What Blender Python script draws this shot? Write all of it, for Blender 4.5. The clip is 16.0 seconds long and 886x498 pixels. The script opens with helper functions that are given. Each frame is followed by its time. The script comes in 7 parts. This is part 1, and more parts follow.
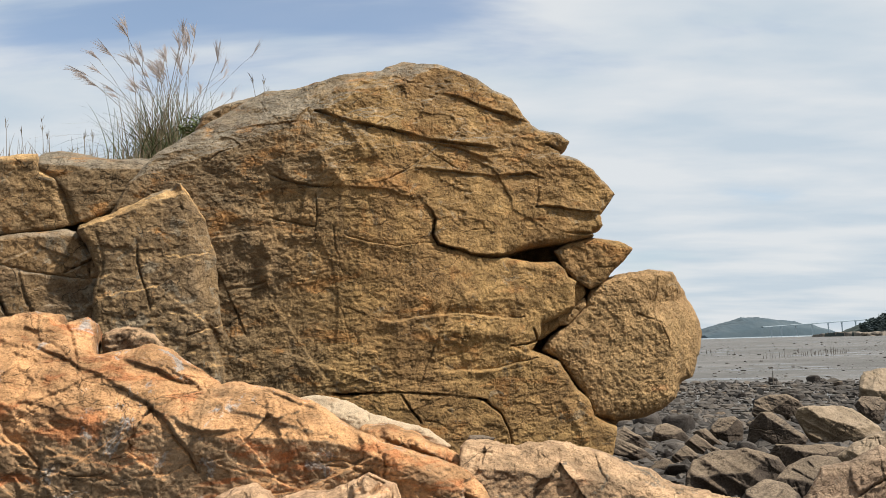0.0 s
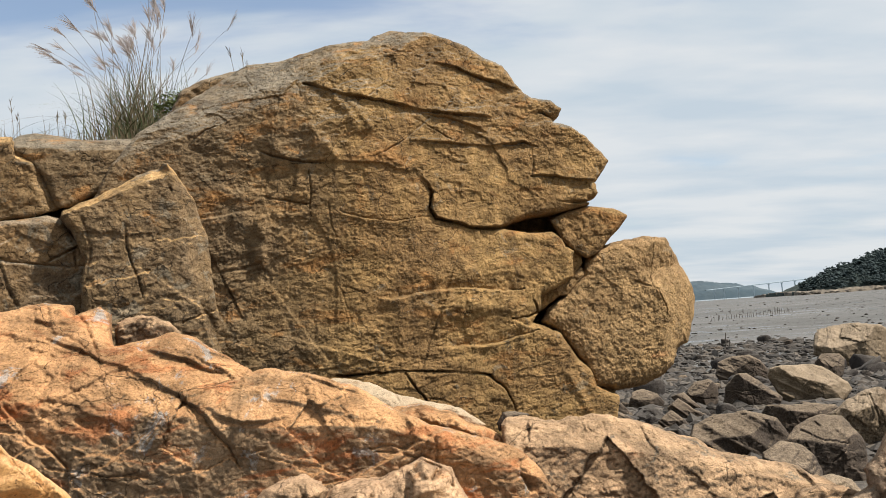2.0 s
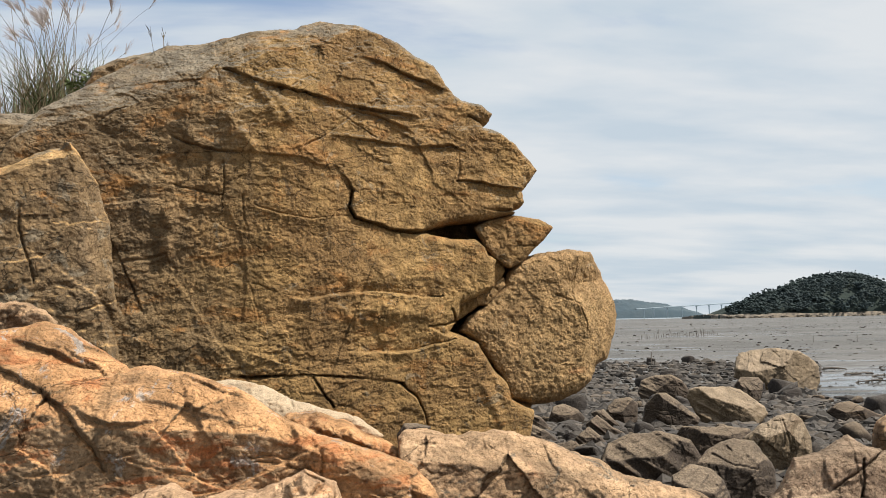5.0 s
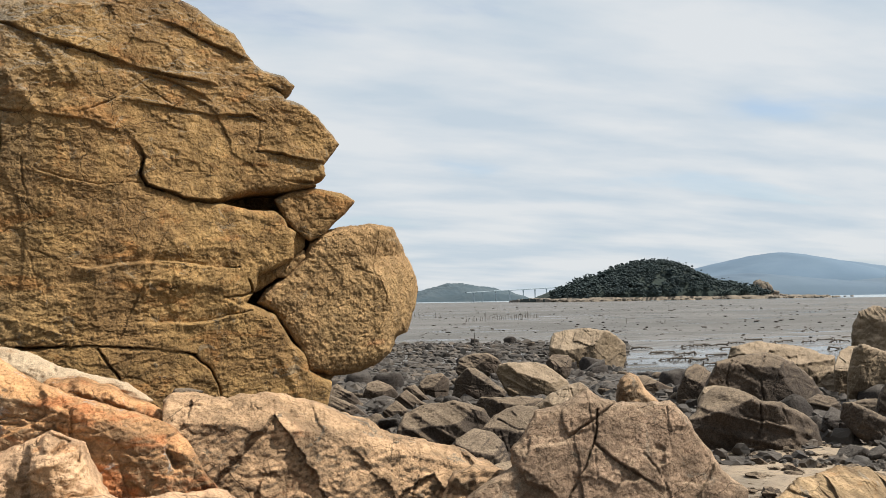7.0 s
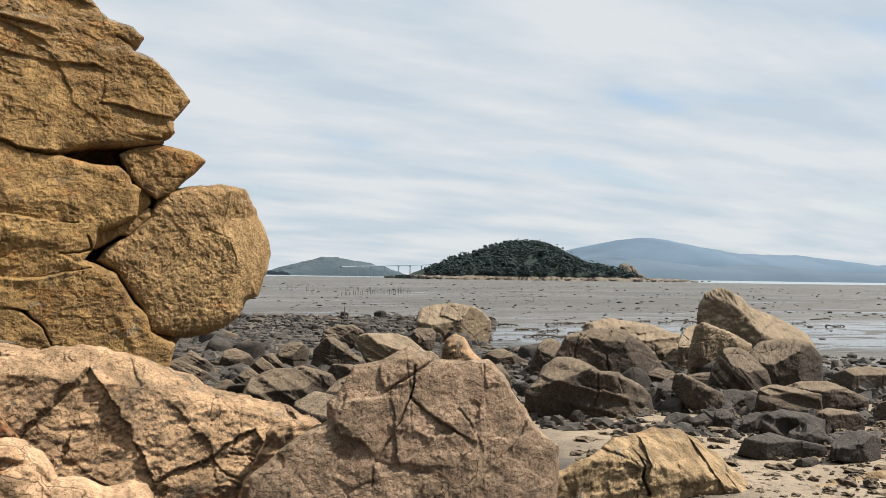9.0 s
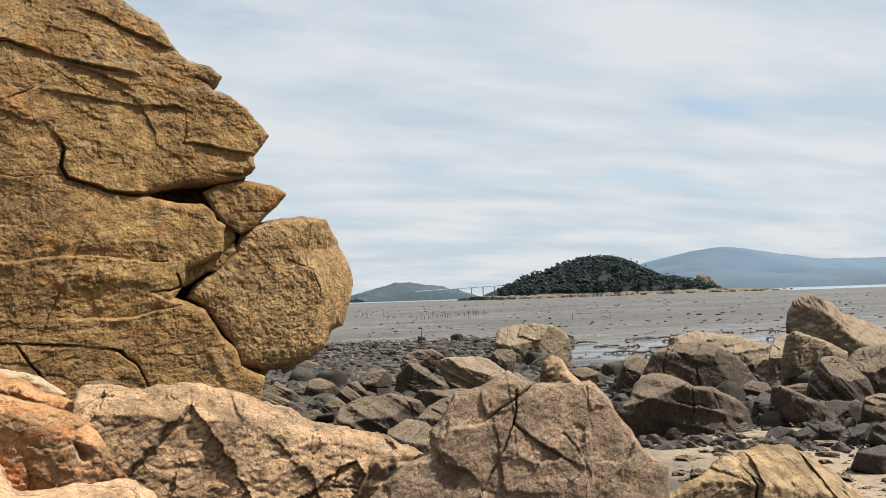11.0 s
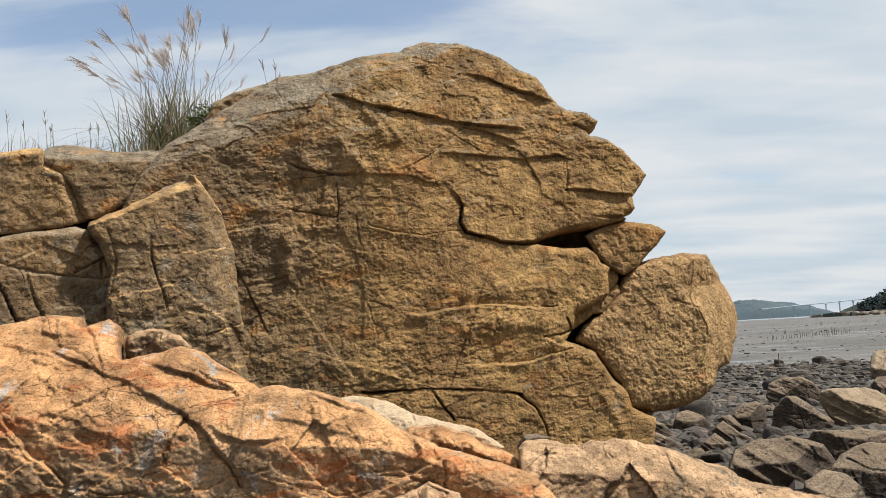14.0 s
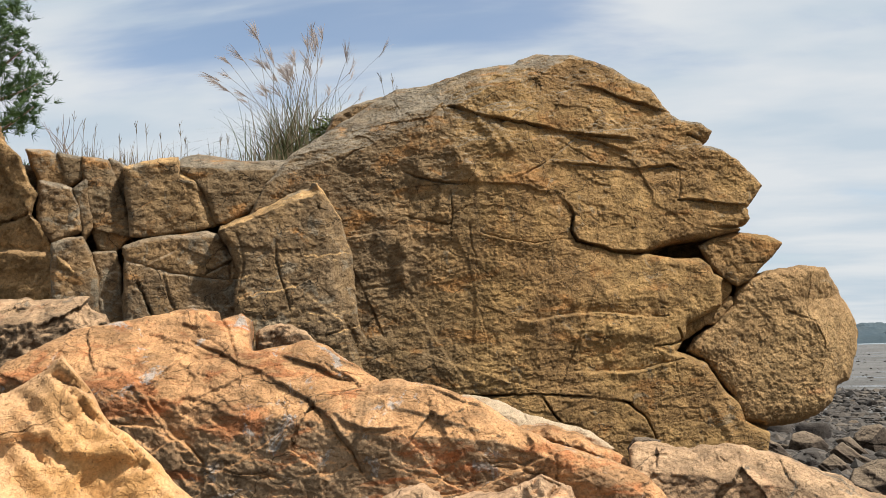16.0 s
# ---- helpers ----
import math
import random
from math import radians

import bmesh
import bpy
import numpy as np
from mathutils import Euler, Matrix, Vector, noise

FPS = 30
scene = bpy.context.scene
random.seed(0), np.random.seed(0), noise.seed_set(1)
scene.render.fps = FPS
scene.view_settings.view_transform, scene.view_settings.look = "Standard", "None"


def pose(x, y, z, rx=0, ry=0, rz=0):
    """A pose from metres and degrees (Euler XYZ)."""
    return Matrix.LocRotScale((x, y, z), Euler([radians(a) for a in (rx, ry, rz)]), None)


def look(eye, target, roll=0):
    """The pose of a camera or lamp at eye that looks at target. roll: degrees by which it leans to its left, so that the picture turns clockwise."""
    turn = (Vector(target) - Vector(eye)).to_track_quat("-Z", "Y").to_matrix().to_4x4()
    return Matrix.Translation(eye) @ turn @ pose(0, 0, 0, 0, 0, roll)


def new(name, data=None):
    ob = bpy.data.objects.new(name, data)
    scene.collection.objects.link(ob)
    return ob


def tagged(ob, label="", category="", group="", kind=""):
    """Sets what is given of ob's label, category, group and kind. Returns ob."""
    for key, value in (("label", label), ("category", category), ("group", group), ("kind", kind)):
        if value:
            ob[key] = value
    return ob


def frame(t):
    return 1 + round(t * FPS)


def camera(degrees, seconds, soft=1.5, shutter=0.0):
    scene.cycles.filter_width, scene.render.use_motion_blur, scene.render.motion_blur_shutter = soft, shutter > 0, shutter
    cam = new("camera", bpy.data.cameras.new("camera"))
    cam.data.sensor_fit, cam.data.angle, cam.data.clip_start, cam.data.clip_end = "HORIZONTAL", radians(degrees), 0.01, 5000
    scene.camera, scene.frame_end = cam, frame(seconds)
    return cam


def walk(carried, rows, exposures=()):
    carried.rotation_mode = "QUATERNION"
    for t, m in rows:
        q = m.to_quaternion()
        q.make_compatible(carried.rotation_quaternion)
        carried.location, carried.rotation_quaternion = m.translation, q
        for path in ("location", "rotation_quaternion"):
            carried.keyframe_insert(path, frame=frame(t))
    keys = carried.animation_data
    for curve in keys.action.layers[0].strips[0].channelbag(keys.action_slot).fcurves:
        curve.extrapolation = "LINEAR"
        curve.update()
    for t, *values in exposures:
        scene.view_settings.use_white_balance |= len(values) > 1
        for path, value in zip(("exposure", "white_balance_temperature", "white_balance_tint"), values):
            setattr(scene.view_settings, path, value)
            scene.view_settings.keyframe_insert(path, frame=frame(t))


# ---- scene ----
cam = camera(52.6, 16.0, soft=0.4)
PATH = [
    (0, (0.265, 0.059, 1.566), (0.18, 2.046, 1.777), -1.7),
    (0.5, (0.117, 0.054, 1.573), (0.044, 2.043, 1.764), -3.2),
    (1, (-0.077, 0.056, 1.552), (-0.123, 2.048, 1.722), -3.9),
    (1.5, (-0.203, 0.063, 1.613), (-0.205, 2.057, 1.772), -4.2),
    (2, (-0.196, 0.253, 1.596), (-0.166, 2.247, 1.746), -4.1),
    (2.5, (-0.187, 0.437, 1.578), (-0.14, 2.43, 1.733), -3.6),
    (3, (-0.227, 0.53, 1.591), (-0.178, 2.523, 1.754), -2.9),
    (3.2, (-0.218, 0.515, 1.605), (-0.166, 2.507, 1.769), -2.4),
    (5.5, (0.028, 0.508, 1.565), (0.266, 2.488, 1.718), -1.2),
    (6, (0.092, 0.508, 1.538), (0.421, 2.475, 1.683), -1.3),
    (6.5, (0.188, 0.467, 1.504), (0.619, 2.416, 1.637), -1.2),
    (7, (0.262, 0.374, 1.478), (0.796, 2.298, 1.592), -0.9),
    (7.5, (0.285, 0.306, 1.475), (0.9, 2.207, 1.565), -0.5),
    (8, (0.396, 0.271, 1.433), (1.078, 2.15, 1.502), -0.0),
    (8.2, (0.476, 0.256, 1.409), (1.19, 2.123, 1.467), 0.3),
    (10.3, (0.457, 0.325, 1.387), (1.279, 2.148, 1.459), 0.9),
    (10.5, (0.443, 0.338, 1.388), (1.226, 2.177, 1.469), 0.2),
    (11, (0.406, 0.375, 1.401), (1.051, 2.265, 1.51), -1.9),
    (11.5, (0.267, 0.413, 1.448), (0.73, 2.353, 1.59), -3.6),
    (12, (0.144, 0.428, 1.452), (0.441, 2.399, 1.619), -4.0),
    (12.5, (0.088, 0.411, 1.457), (0.246, 2.397, 1.639), -3.8),
    (13, (0.04, 0.419, 1.485), (0.103, 2.409, 1.672), -3.4),
    (13.5, (0.009, 0.442, 1.536), (-0.003, 2.433, 1.723), -3.2),
    (14, (-0.026, 0.433, 1.596), (-0.104, 2.422, 1.787), -3.3),
    (14.5, (-0.017, 0.432, 1.607), (-0.153, 2.417, 1.807), -3.3),
    (15, (-0.023, 0.407, 1.597), (-0.213, 2.387, 1.806), -3.0),
    (15.5, (-0.063, 0.335, 1.536), (-0.311, 2.308, 1.756), -2.4),
    (16, (-0.055, 0.264, 1.516), (-0.368, 2.226, 1.75), -1.8),
]
walk(cam, [(t, look(eye, target, roll)) for t, eye, target, roll in PATH])

# ---- light ----
SUN_EL, SUN_AZ = 54.0, -16.0      # elevation; turn from the +x axis towards +y
sun = new("sun", bpy.data.lights.new("sun", "SUN"))
sun.data.energy, sun.data.angle, sun.data.color = 5.0, radians(0.6), (1.0, 0.945, 0.855)
sx, sy, sz = (math.cos(radians(SUN_EL)) * math.cos(radians(SUN_AZ)), math.cos(radians(SUN_EL)) * math.sin(radians(SUN_AZ)), math.sin(radians(SUN_EL)))
sun.matrix_world = look((40 * sx, 40 * sy, 40 * sz), (0, 0, 0))
scene.view_settings.exposure = 0.72


def link(tree, a, b):
    tree.links.new(a, b)


def make_sky():
    """A Nishita sky under a veil of high, streaked cloud."""
    world = bpy.data.worlds.new("sky")
    scene.world = world
    world.use_nodes = True
    nt = world.node_tree
    nt.nodes.clear()
    n = nt.nodes.new
    sky = n("ShaderNodeTexSky")
    sky.sky_type, sky.sun_disc = "NISHITA", False
    sky.sun_elevation, sky.sun_rotation = radians(SUN_EL), radians(90 - SUN_AZ)
    sky.air_density, sky.dust_density, sky.ozone_density = 1.0, 1.2, 1.5
    dim = n("ShaderNodeMix")
    dim.data_type, dim.blend_type = "RGBA", "MULTIPLY"
    dim.inputs["Factor"].default_value = 1.0
    dim.inputs["B"].default_value = (SKY, SKY, SKY, 1)
    link(nt, sky.outputs[0], dim.inputs["A"])
    tc = n("ShaderNodeTexCoord")
    sep = n("ShaderNodeSeparateXYZ")
    link(nt, tc.outputs["Generated"], sep.inputs[0])
    # the direction meets a flat layer of cloud high above
    lift = n("ShaderNodeMath")
    lift.operation, lift.inputs[1].default_value = "MAXIMUM", 0.0
    link(nt, sep.outputs["Z"], lift.inputs[0])
    add = n("ShaderNodeMath")
    add.operation, add.inputs[1].default_value = "ADD", 0.16
    link(nt, lift.outputs[0], add.inputs[0])
    quot = []
    for axis in ("X", "Y"):
        d = n("ShaderNodeMath")
        d.operation = "DIVIDE"
        link(nt, sep.outputs[axis], d.inputs[0])
        link(nt, add.outputs[0], d.inputs[1])
        quot.append(d)
    flat = n("ShaderNodeCombineXYZ")
    link(nt, quot[0].outputs[0], flat.inputs[0])
    link(nt, quot[1].outputs[0], flat.inputs[1])
    turn = n("ShaderNodeMapping")
    turn.inputs["Rotation"].default_value = (0, 0, radians(-22))
    turn.inputs["Scale"].default_value = (0.55, 1.15, 1)
    turn.inputs["Location"].default_value = CLOUD_AT
    link(nt, flat.outputs[0], turn.inputs[0])
    big = n("ShaderNodeTexNoise")
    big.inputs["Scale"].default_value, big.inputs["Detail"].default_value = 1.3, 7
    big.inputs["Roughness"].default_value, big.inputs["Distortion"].default_value = 0.5, 0.25
    link(nt, turn.outputs[0], big.inputs["Vector"])
    ramp = n("ShaderNodeValToRGB")
    ramp.color_ramp.elements[0].position, ramp.color_ramp.elements[1].position = 0.30, 0.44
    ramp.color_ramp.elements[0].color, ramp.color_ramp.elements[1].color = (0.20, 0.20, 0.20, 1), (0.97, 0.97, 0.97, 1)
    ramp.color_ramp.interpolation = "EASE"
    link(nt, big.outputs["Fac"], ramp.inputs[0])
    fine = n("ShaderNodeTexNoise")
    fine.inputs["Scale"].default_value, fine.inputs["Detail"].default_value = 2.6, 8
    link(nt, turn.outputs[0], fine.inputs["Vector"])
    tone = n("ShaderNodeValToRGB")
    tone.color_ramp.elements[0].position, tone.color_ramp.elements[1].position = 0.36, 0.62
    tone.color_ramp.elements[0].color, tone.color_ramp.elements[1].color = CLOUD_LOW, CLOUD_HIGH
    link(nt, fine.outputs["Fac"], tone.inputs[0])
    # thick haze near the horizon
    haze = n("ShaderNodeMapRange")
    haze.inputs["From Min"].default_value, haze.inputs["From Max"].default_value = 0.02, 0.36
    haze.inputs["To Min"].default_value, haze.inputs["To Max"].default_value = 0.9, 0.0
    link(nt, lift.outputs[0], haze.inputs[0])
    most = n("ShaderNodeMath")
    most.operation = "MAXIMUM"
    link(nt, ramp.outputs[0], most.inputs[0])
    link(nt, haze.outputs[0], most.inputs[1])
    veil = n("ShaderNodeMix")
    veil.data_type = "RGBA"
    link(nt, most.outputs[0], veil.inputs["Factor"])
    link(nt, dim.outputs["Result"], veil.inputs["A"])
    link(nt, tone.outputs[0], veil.inputs["B"])
    back, out = n("ShaderNodeBackground"), n("ShaderNodeOutputWorld")
    back.inputs["Strength"].default_value = 1.0
    link(nt, veil.outputs["Result"], back.inputs["Color"])
    link(nt, back.outputs[0], out.inputs["Surface"])


SKY, CLOUD_AT = 0.092, (1.33, 0.75, 0)
CLOUD_LOW, CLOUD_HIGH = (0.345, 0.398, 0.446, 1), (0.452, 0.472, 0.488, 1)
make_sky()


# ---- materials ----
class Nodes:
    """A node material, written from the surface backwards."""

    def __init__(self, name, roughness=0.9, specular=0.3):
        self.mat = bpy.data.materials.new(name)
        self.mat.use_nodes = True
        self.nt = self.mat.node_tree
        self.bsdf = self.nt.nodes["Principled BSDF"]
        self.bsdf.inputs["Roughness"].default_value = roughness
        self.bsdf.inputs["Specular IOR Level"].default_value = specular
        tc = self.nt.nodes.new("ShaderNodeTexCoord")
        info = self.nt.nodes.new("ShaderNodeObjectInfo")
        shift = self.nt.nodes.new("ShaderNodeVectorMath")
        shift.operation = "MULTIPLY_ADD"
        link(self.nt, info.outputs["Random"], shift.inputs[0])
        shift.inputs[1].default_value = (37.0, 19.0, 53.0)
        link(self.nt, tc.outputs["Object"], shift.inputs[2])
        self.at = shift.outputs[0]
        self.random = info.outputs["Random"]

    def stretch(self, scale, turn=(0, 0, 0)):
        m = self.nt.nodes.new("ShaderNodeMapping")
        m.inputs["Scale"].default_value = scale
        m.inputs["Rotation"].default_value = [radians(a) for a in turn]
        link(self.nt, self.at, m.inputs[0])
        return m.outputs[0]

    def noise(self, scale, detail=4, rough=0.55, at=None, distortion=0.0):
        t = self.nt.nodes.new("ShaderNodeTexNoise")
        t.inputs["Scale"].default_value, t.inputs["Detail"].default_value = scale, detail
        t.inputs["Roughness"].default_value, t.inputs["Distortion"].default_value = rough, distortion
        link(self.nt, at or self.at, t.inputs["Vector"])
        return t.outputs["Fac"]

    def cells(self, scale, feature="F1", at=None):
        t = self.nt.nodes.new("ShaderNodeTexVoronoi")
        t.feature = feature
        t.inputs["Scale"].default_value = scale
        link(self.nt, at or self.at, t.inputs["Vector"])
        return t.outputs["Distance"]

    def band(self, value, low, high, to0=0.0, to1=1.0):
        m = self.nt.nodes.new("ShaderNodeMapRange")
        m.interpolation_type = "SMOOTHSTEP"
        for key, v in (("From Min", low), ("From Max", high), ("To Min", to0), ("To Max", to1)):
            m.inputs[key].default_value = v
        link(self.nt, value, m.inputs["Value"])
        return m.outputs[0]

    def math(self, op, a, b):
        m = self.nt.nodes.new("ShaderNodeMath")
        m.operation = op
        for i, v in enumerate((a, b)):
            if isinstance(v, (int, float)):
                m.inputs[i].default_value = v
            else:
                link(self.nt, v, m.inputs[i])
        return m.outputs[0]

    def mix(self, factor, a, b, blend="MIX"):
        m = self.nt.nodes.new("ShaderNodeMix")
        m.data_type, m.blend_type = "RGBA", blend
        for key, v in (("Factor", factor), ("A", a), ("B", b)):
            if isinstance(v, tuple):
                m.inputs[key].default_value = (*v, 1)
            elif isinstance(v, (int, float)):
                m.inputs[key].default_value = v
            else:
                link(self.nt, v, m.inputs[key])
        return m.outputs["Result"]

    def up(self):
        g = self.nt.nodes.new("ShaderNodeNewGeometry")
        s = self.nt.nodes.new("ShaderNodeSeparateXYZ")
        link(self.nt, g.outputs["Normal"], s.inputs[0])
        return s.outputs["Z"]

    def place(self, axis):
        g = self.nt.nodes.new("ShaderNodeNewGeometry")
        s = self.nt.nodes.new("ShaderNodeSeparateXYZ")
        link(self.nt, g.outputs["Position"], s.inputs[0])
        return s.outputs[axis]

    def colour(self, c):
        if isinstance(c, tuple):
            self.bsdf.inputs["Base Color"].default_value = (*c, 1)
        else:
            link(self.nt, c, self.bsdf.inputs["Base Color"])

    def rough(self, v):
        link(self.nt, v, self.bsdf.inputs["Roughness"])

    def bump(self, *pairs):
        """Heights with their reach in metres, one bump on the other."""
        last = None
        for height, reach in pairs:
            b = self.nt.nodes.new("ShaderNodeBump")
            b.inputs["Strength"].default_value, b.inputs["Distance"].default_value = 1.0, reach
            link(self.nt, height, b.inputs["Height"])
            if last is not None:
                link(self.nt, last, b.inputs["Normal"])
            last = b.outputs[0]
        link(self.nt, last, self.bsdf.inputs["Normal"])


def rock_material(name, base, second, stain, lichen, stain_at=0.56, lichen_at=0.60, weather_sun=0.0, weather_sun_colour=(0.36, 0.33, 0.29), grain=0.012, turn=(0, 0, 0), fine=1.0, dark=0.45, streaks=0.0, cracks=0.4, low=0.15, high=0.55, above=None, spread=0.36, micro=1.0, lump=0.6, blot=0.2, seams=0.42, greys=None):
    """Weathered stone: broad patches, stains, lichen, tops weathered or painted sunlit, hairline cracks and grit.
    greys: the two x between which a grey-brown crust takes over, and its colour."""
    m = Nodes(name, 0.93, 0.2)
    large = m.band(m.noise(0.9, 6, 0.65, None, 0.6), 0.38, 0.62)
    c = m.mix(large, base, second)
    if greys:
        x0, x1, crusted = greys
        wide = m.math("ADD", m.place("X"), m.math("MULTIPLY", m.noise(1.4, 7, 0.68), 2.4))
        c = m.mix(m.band(wide, x0 + 1.2, x1 + 1.2, 0.0, 0.85), c, crusted)
    # upward faces get weather grey or, per material, sunlight painted as colour
    if weather_sun:
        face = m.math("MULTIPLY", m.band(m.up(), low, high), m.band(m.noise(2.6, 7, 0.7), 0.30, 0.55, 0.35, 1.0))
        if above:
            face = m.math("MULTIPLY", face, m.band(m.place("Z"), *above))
        c = m.mix(m.math("MULTIPLY", face, weather_sun), c, weather_sun_colour)
    mid = m.noise(2.6, 8, 0.70, m.stretch((0.7, 1, 1.7), turn), 0.7)
    c = m.mix(m.band(mid, stain_at, stain_at + 0.10, 0.0, 0.8), c, stain)
    pale = m.noise(4.0 * fine, 9, 0.74, None, 0.9)
    c = m.mix(m.band(pale, lichen_at, lichen_at + 0.05, 0.0, 0.8), c, lichen)
    if streaks:
        run = m.noise(6.0, 7, 0.68, m.stretch((1, 1, 0.16), turn), 0.3)
        c = m.mix(m.band(run, 0.54, 0.70, 0.0, streaks), c, (0.10, 0.065, 0.035))
    blotch = m.noise(6.5 * fine, 6, 0.62, None, 0.4)
    c = m.mix(1.0, c, m.mix(m.band(blotch, 0.30, 0.70), (1 - blot,) * 3, (1 + 0.8 * blot,) * 3), "MULTIPLY")
    speck = m.noise(70 * fine * micro, 3, 0.7)
    c = m.mix(1.0, c, m.mix(m.band(speck, 0.34, 0.66), (1 - dark,) * 3, (1 + dark * 0.8,) * 3), "MULTIPLY")
    bend = m.nt.nodes.new("ShaderNodeVectorMath")
    bend.operation = "MULTIPLY_ADD"
    wob = m.nt.nodes.new("ShaderNodeTexNoise")
    wob.inputs["Scale"].default_value, wob.inputs["Detail"].default_value, wob.inputs["Roughness"].default_value = 2.6, 4, 0.5
    link(m.nt, m.at, wob.inputs["Vector"])
    link(m.nt, wob.outputs["Color"], bend.inputs[0])
    bend.inputs[1].default_value = (0.4, 0.4, 0.4)
    link(m.nt, m.stretch((0.75, 1, 1.5), turn), bend.inputs[2])
    split = m.band(m.cells(2.1 * fine, "DISTANCE_TO_EDGE", bend.outputs[0]), 0.001, 0.008)
    line = m.math("MAXIMUM", split, m.band(m.noise(1.1, 4, 0.6), spread + 0.08, spread + 0.14))
    mica = m.noise(38 * fine * micro, 2, 0.5)
    c = m.mix(m.band(mica, 0.66, 0.72, 0.0, 0.55), c, (0.045, 0.035, 0.028))
    c = m.mix(1.0, c, m.mix(line, (1 - cracks,) * 3, (1.0, 1.0, 1.0)), "MULTIPLY")
    m.colour(c)
    flake = m.noise(24 * fine * micro, 5, 0.62, None, 0.5)
    sheet = m.noise(6.0 * fine * micro, 4, 0.55, m.stretch((0.85, 1, 1.2), turn), 0.2)
    stair = m.math("ADD", m.math("ADD", m.band(sheet, 0.40, 0.425), m.band(sheet, 0.49, 0.515)), m.math("ADD", m.band(sheet, 0.57, 0.595), m.math("MULTIPLY", sheet, 3.0)))
    m.bump((m.noise(6 * fine, 4, 0.55, None, 0.3), grain * 2.6 * lump), (line, 0.012 * cracks), (stair, grain * 0.9 * seams / micro), (m.math("ADD", m.band(flake, 0.42, 0.52), m.math("MULTIPLY", flake, 1.0)), grain * 0.32 / micro), (speck, grain * 0.25 / micro))
    return m.mat


OCHRE = rock_material("ochre_rock", (0.276, 0.171, 0.068), (0.202, 0.120, 0.050), (0.256, 0.127, 0.043), (0.194, 0.149, 0.094), 0.54, 0.585, 0.95, (0.178, 0.149, 0.110), 0.014, streaks=0.5, low=0.2, high=0.75, above=(2.5, 3.3), dark=0.2, cracks=0.6, blot=0.36, greys=(-0.5, -2.1, (0.145, 0.102, 0.059)), seams=0.6, lump=0.3, spread=0.4)
CHIN = rock_material("rough_ochre_rock", (0.302, 0.194, 0.089), (0.255, 0.158, 0.072), (0.302, 0.154, 0.068), (0.247, 0.185, 0.113), 0.60, 0.60, 0.4, (0.279, 0.174, 0.088), 0.020, cracks=0.1, lump=0.3, blot=0.36, dark=0.2)
GREYED = rock_material("grey_weathered_rock", (0.206, 0.128, 0.060), (0.152, 0.105, 0.062), (0.247, 0.127, 0.045), (0.187, 0.156, 0.111), 0.56, 0.535, 0.7, (0.238, 0.191, 0.136), 0.014, streaks=0.5, dark=0.2, cracks=0.6, blot=0.36, seams=0.6, spread=0.43)
# the grey rock again, with sunlight put into the colour of its tops
SUNCAPPED = rock_material("grey_rock_sunlit_tops", (0.206, 0.132, 0.063), (0.159, 0.110, 0.063), (0.259, 0.129, 0.044), (0.192, 0.157, 0.109), 0.58, 0.54, 0.95, (0.383, 0.242, 0.108), 0.014, streaks=0.4, dark=0.2, cracks=0.6, blot=0.36, low=0.25, high=0.6, seams=0.6, spread=0.43)
# greyer sides and bright orange tops copy shade and sun in the colour
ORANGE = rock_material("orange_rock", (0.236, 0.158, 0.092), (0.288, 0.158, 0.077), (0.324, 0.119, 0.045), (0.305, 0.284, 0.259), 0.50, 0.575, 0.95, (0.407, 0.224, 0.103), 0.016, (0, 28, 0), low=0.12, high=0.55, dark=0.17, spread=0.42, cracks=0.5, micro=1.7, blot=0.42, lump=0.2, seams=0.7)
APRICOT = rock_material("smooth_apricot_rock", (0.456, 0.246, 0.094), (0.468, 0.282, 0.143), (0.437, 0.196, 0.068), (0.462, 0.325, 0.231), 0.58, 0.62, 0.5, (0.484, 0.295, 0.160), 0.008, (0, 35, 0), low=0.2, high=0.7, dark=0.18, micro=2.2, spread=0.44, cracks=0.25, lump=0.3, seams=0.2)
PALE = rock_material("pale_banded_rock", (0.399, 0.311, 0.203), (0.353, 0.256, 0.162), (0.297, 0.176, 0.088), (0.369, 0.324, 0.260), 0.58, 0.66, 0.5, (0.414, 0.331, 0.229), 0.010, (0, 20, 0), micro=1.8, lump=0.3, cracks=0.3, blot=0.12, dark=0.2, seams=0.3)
# yellow, peach, tan and granite: upward faces tinted lighter, as if sunlit
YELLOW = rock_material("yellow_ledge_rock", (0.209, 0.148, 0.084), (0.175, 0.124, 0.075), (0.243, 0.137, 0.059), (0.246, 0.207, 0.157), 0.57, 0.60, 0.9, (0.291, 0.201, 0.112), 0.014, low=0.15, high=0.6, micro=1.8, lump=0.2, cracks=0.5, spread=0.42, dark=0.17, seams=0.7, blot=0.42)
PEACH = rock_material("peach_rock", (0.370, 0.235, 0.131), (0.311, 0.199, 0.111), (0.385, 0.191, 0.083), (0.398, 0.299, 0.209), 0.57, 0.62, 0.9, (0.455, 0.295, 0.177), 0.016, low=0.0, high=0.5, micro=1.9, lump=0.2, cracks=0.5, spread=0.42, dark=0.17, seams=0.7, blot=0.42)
# tan: the base is darkened to paint shaded fronts under the lit tops
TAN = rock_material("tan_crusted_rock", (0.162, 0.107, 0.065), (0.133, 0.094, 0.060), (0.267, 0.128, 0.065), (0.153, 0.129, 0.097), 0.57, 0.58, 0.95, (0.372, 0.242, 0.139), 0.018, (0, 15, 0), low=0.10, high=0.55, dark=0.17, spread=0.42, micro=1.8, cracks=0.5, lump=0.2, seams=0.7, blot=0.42)
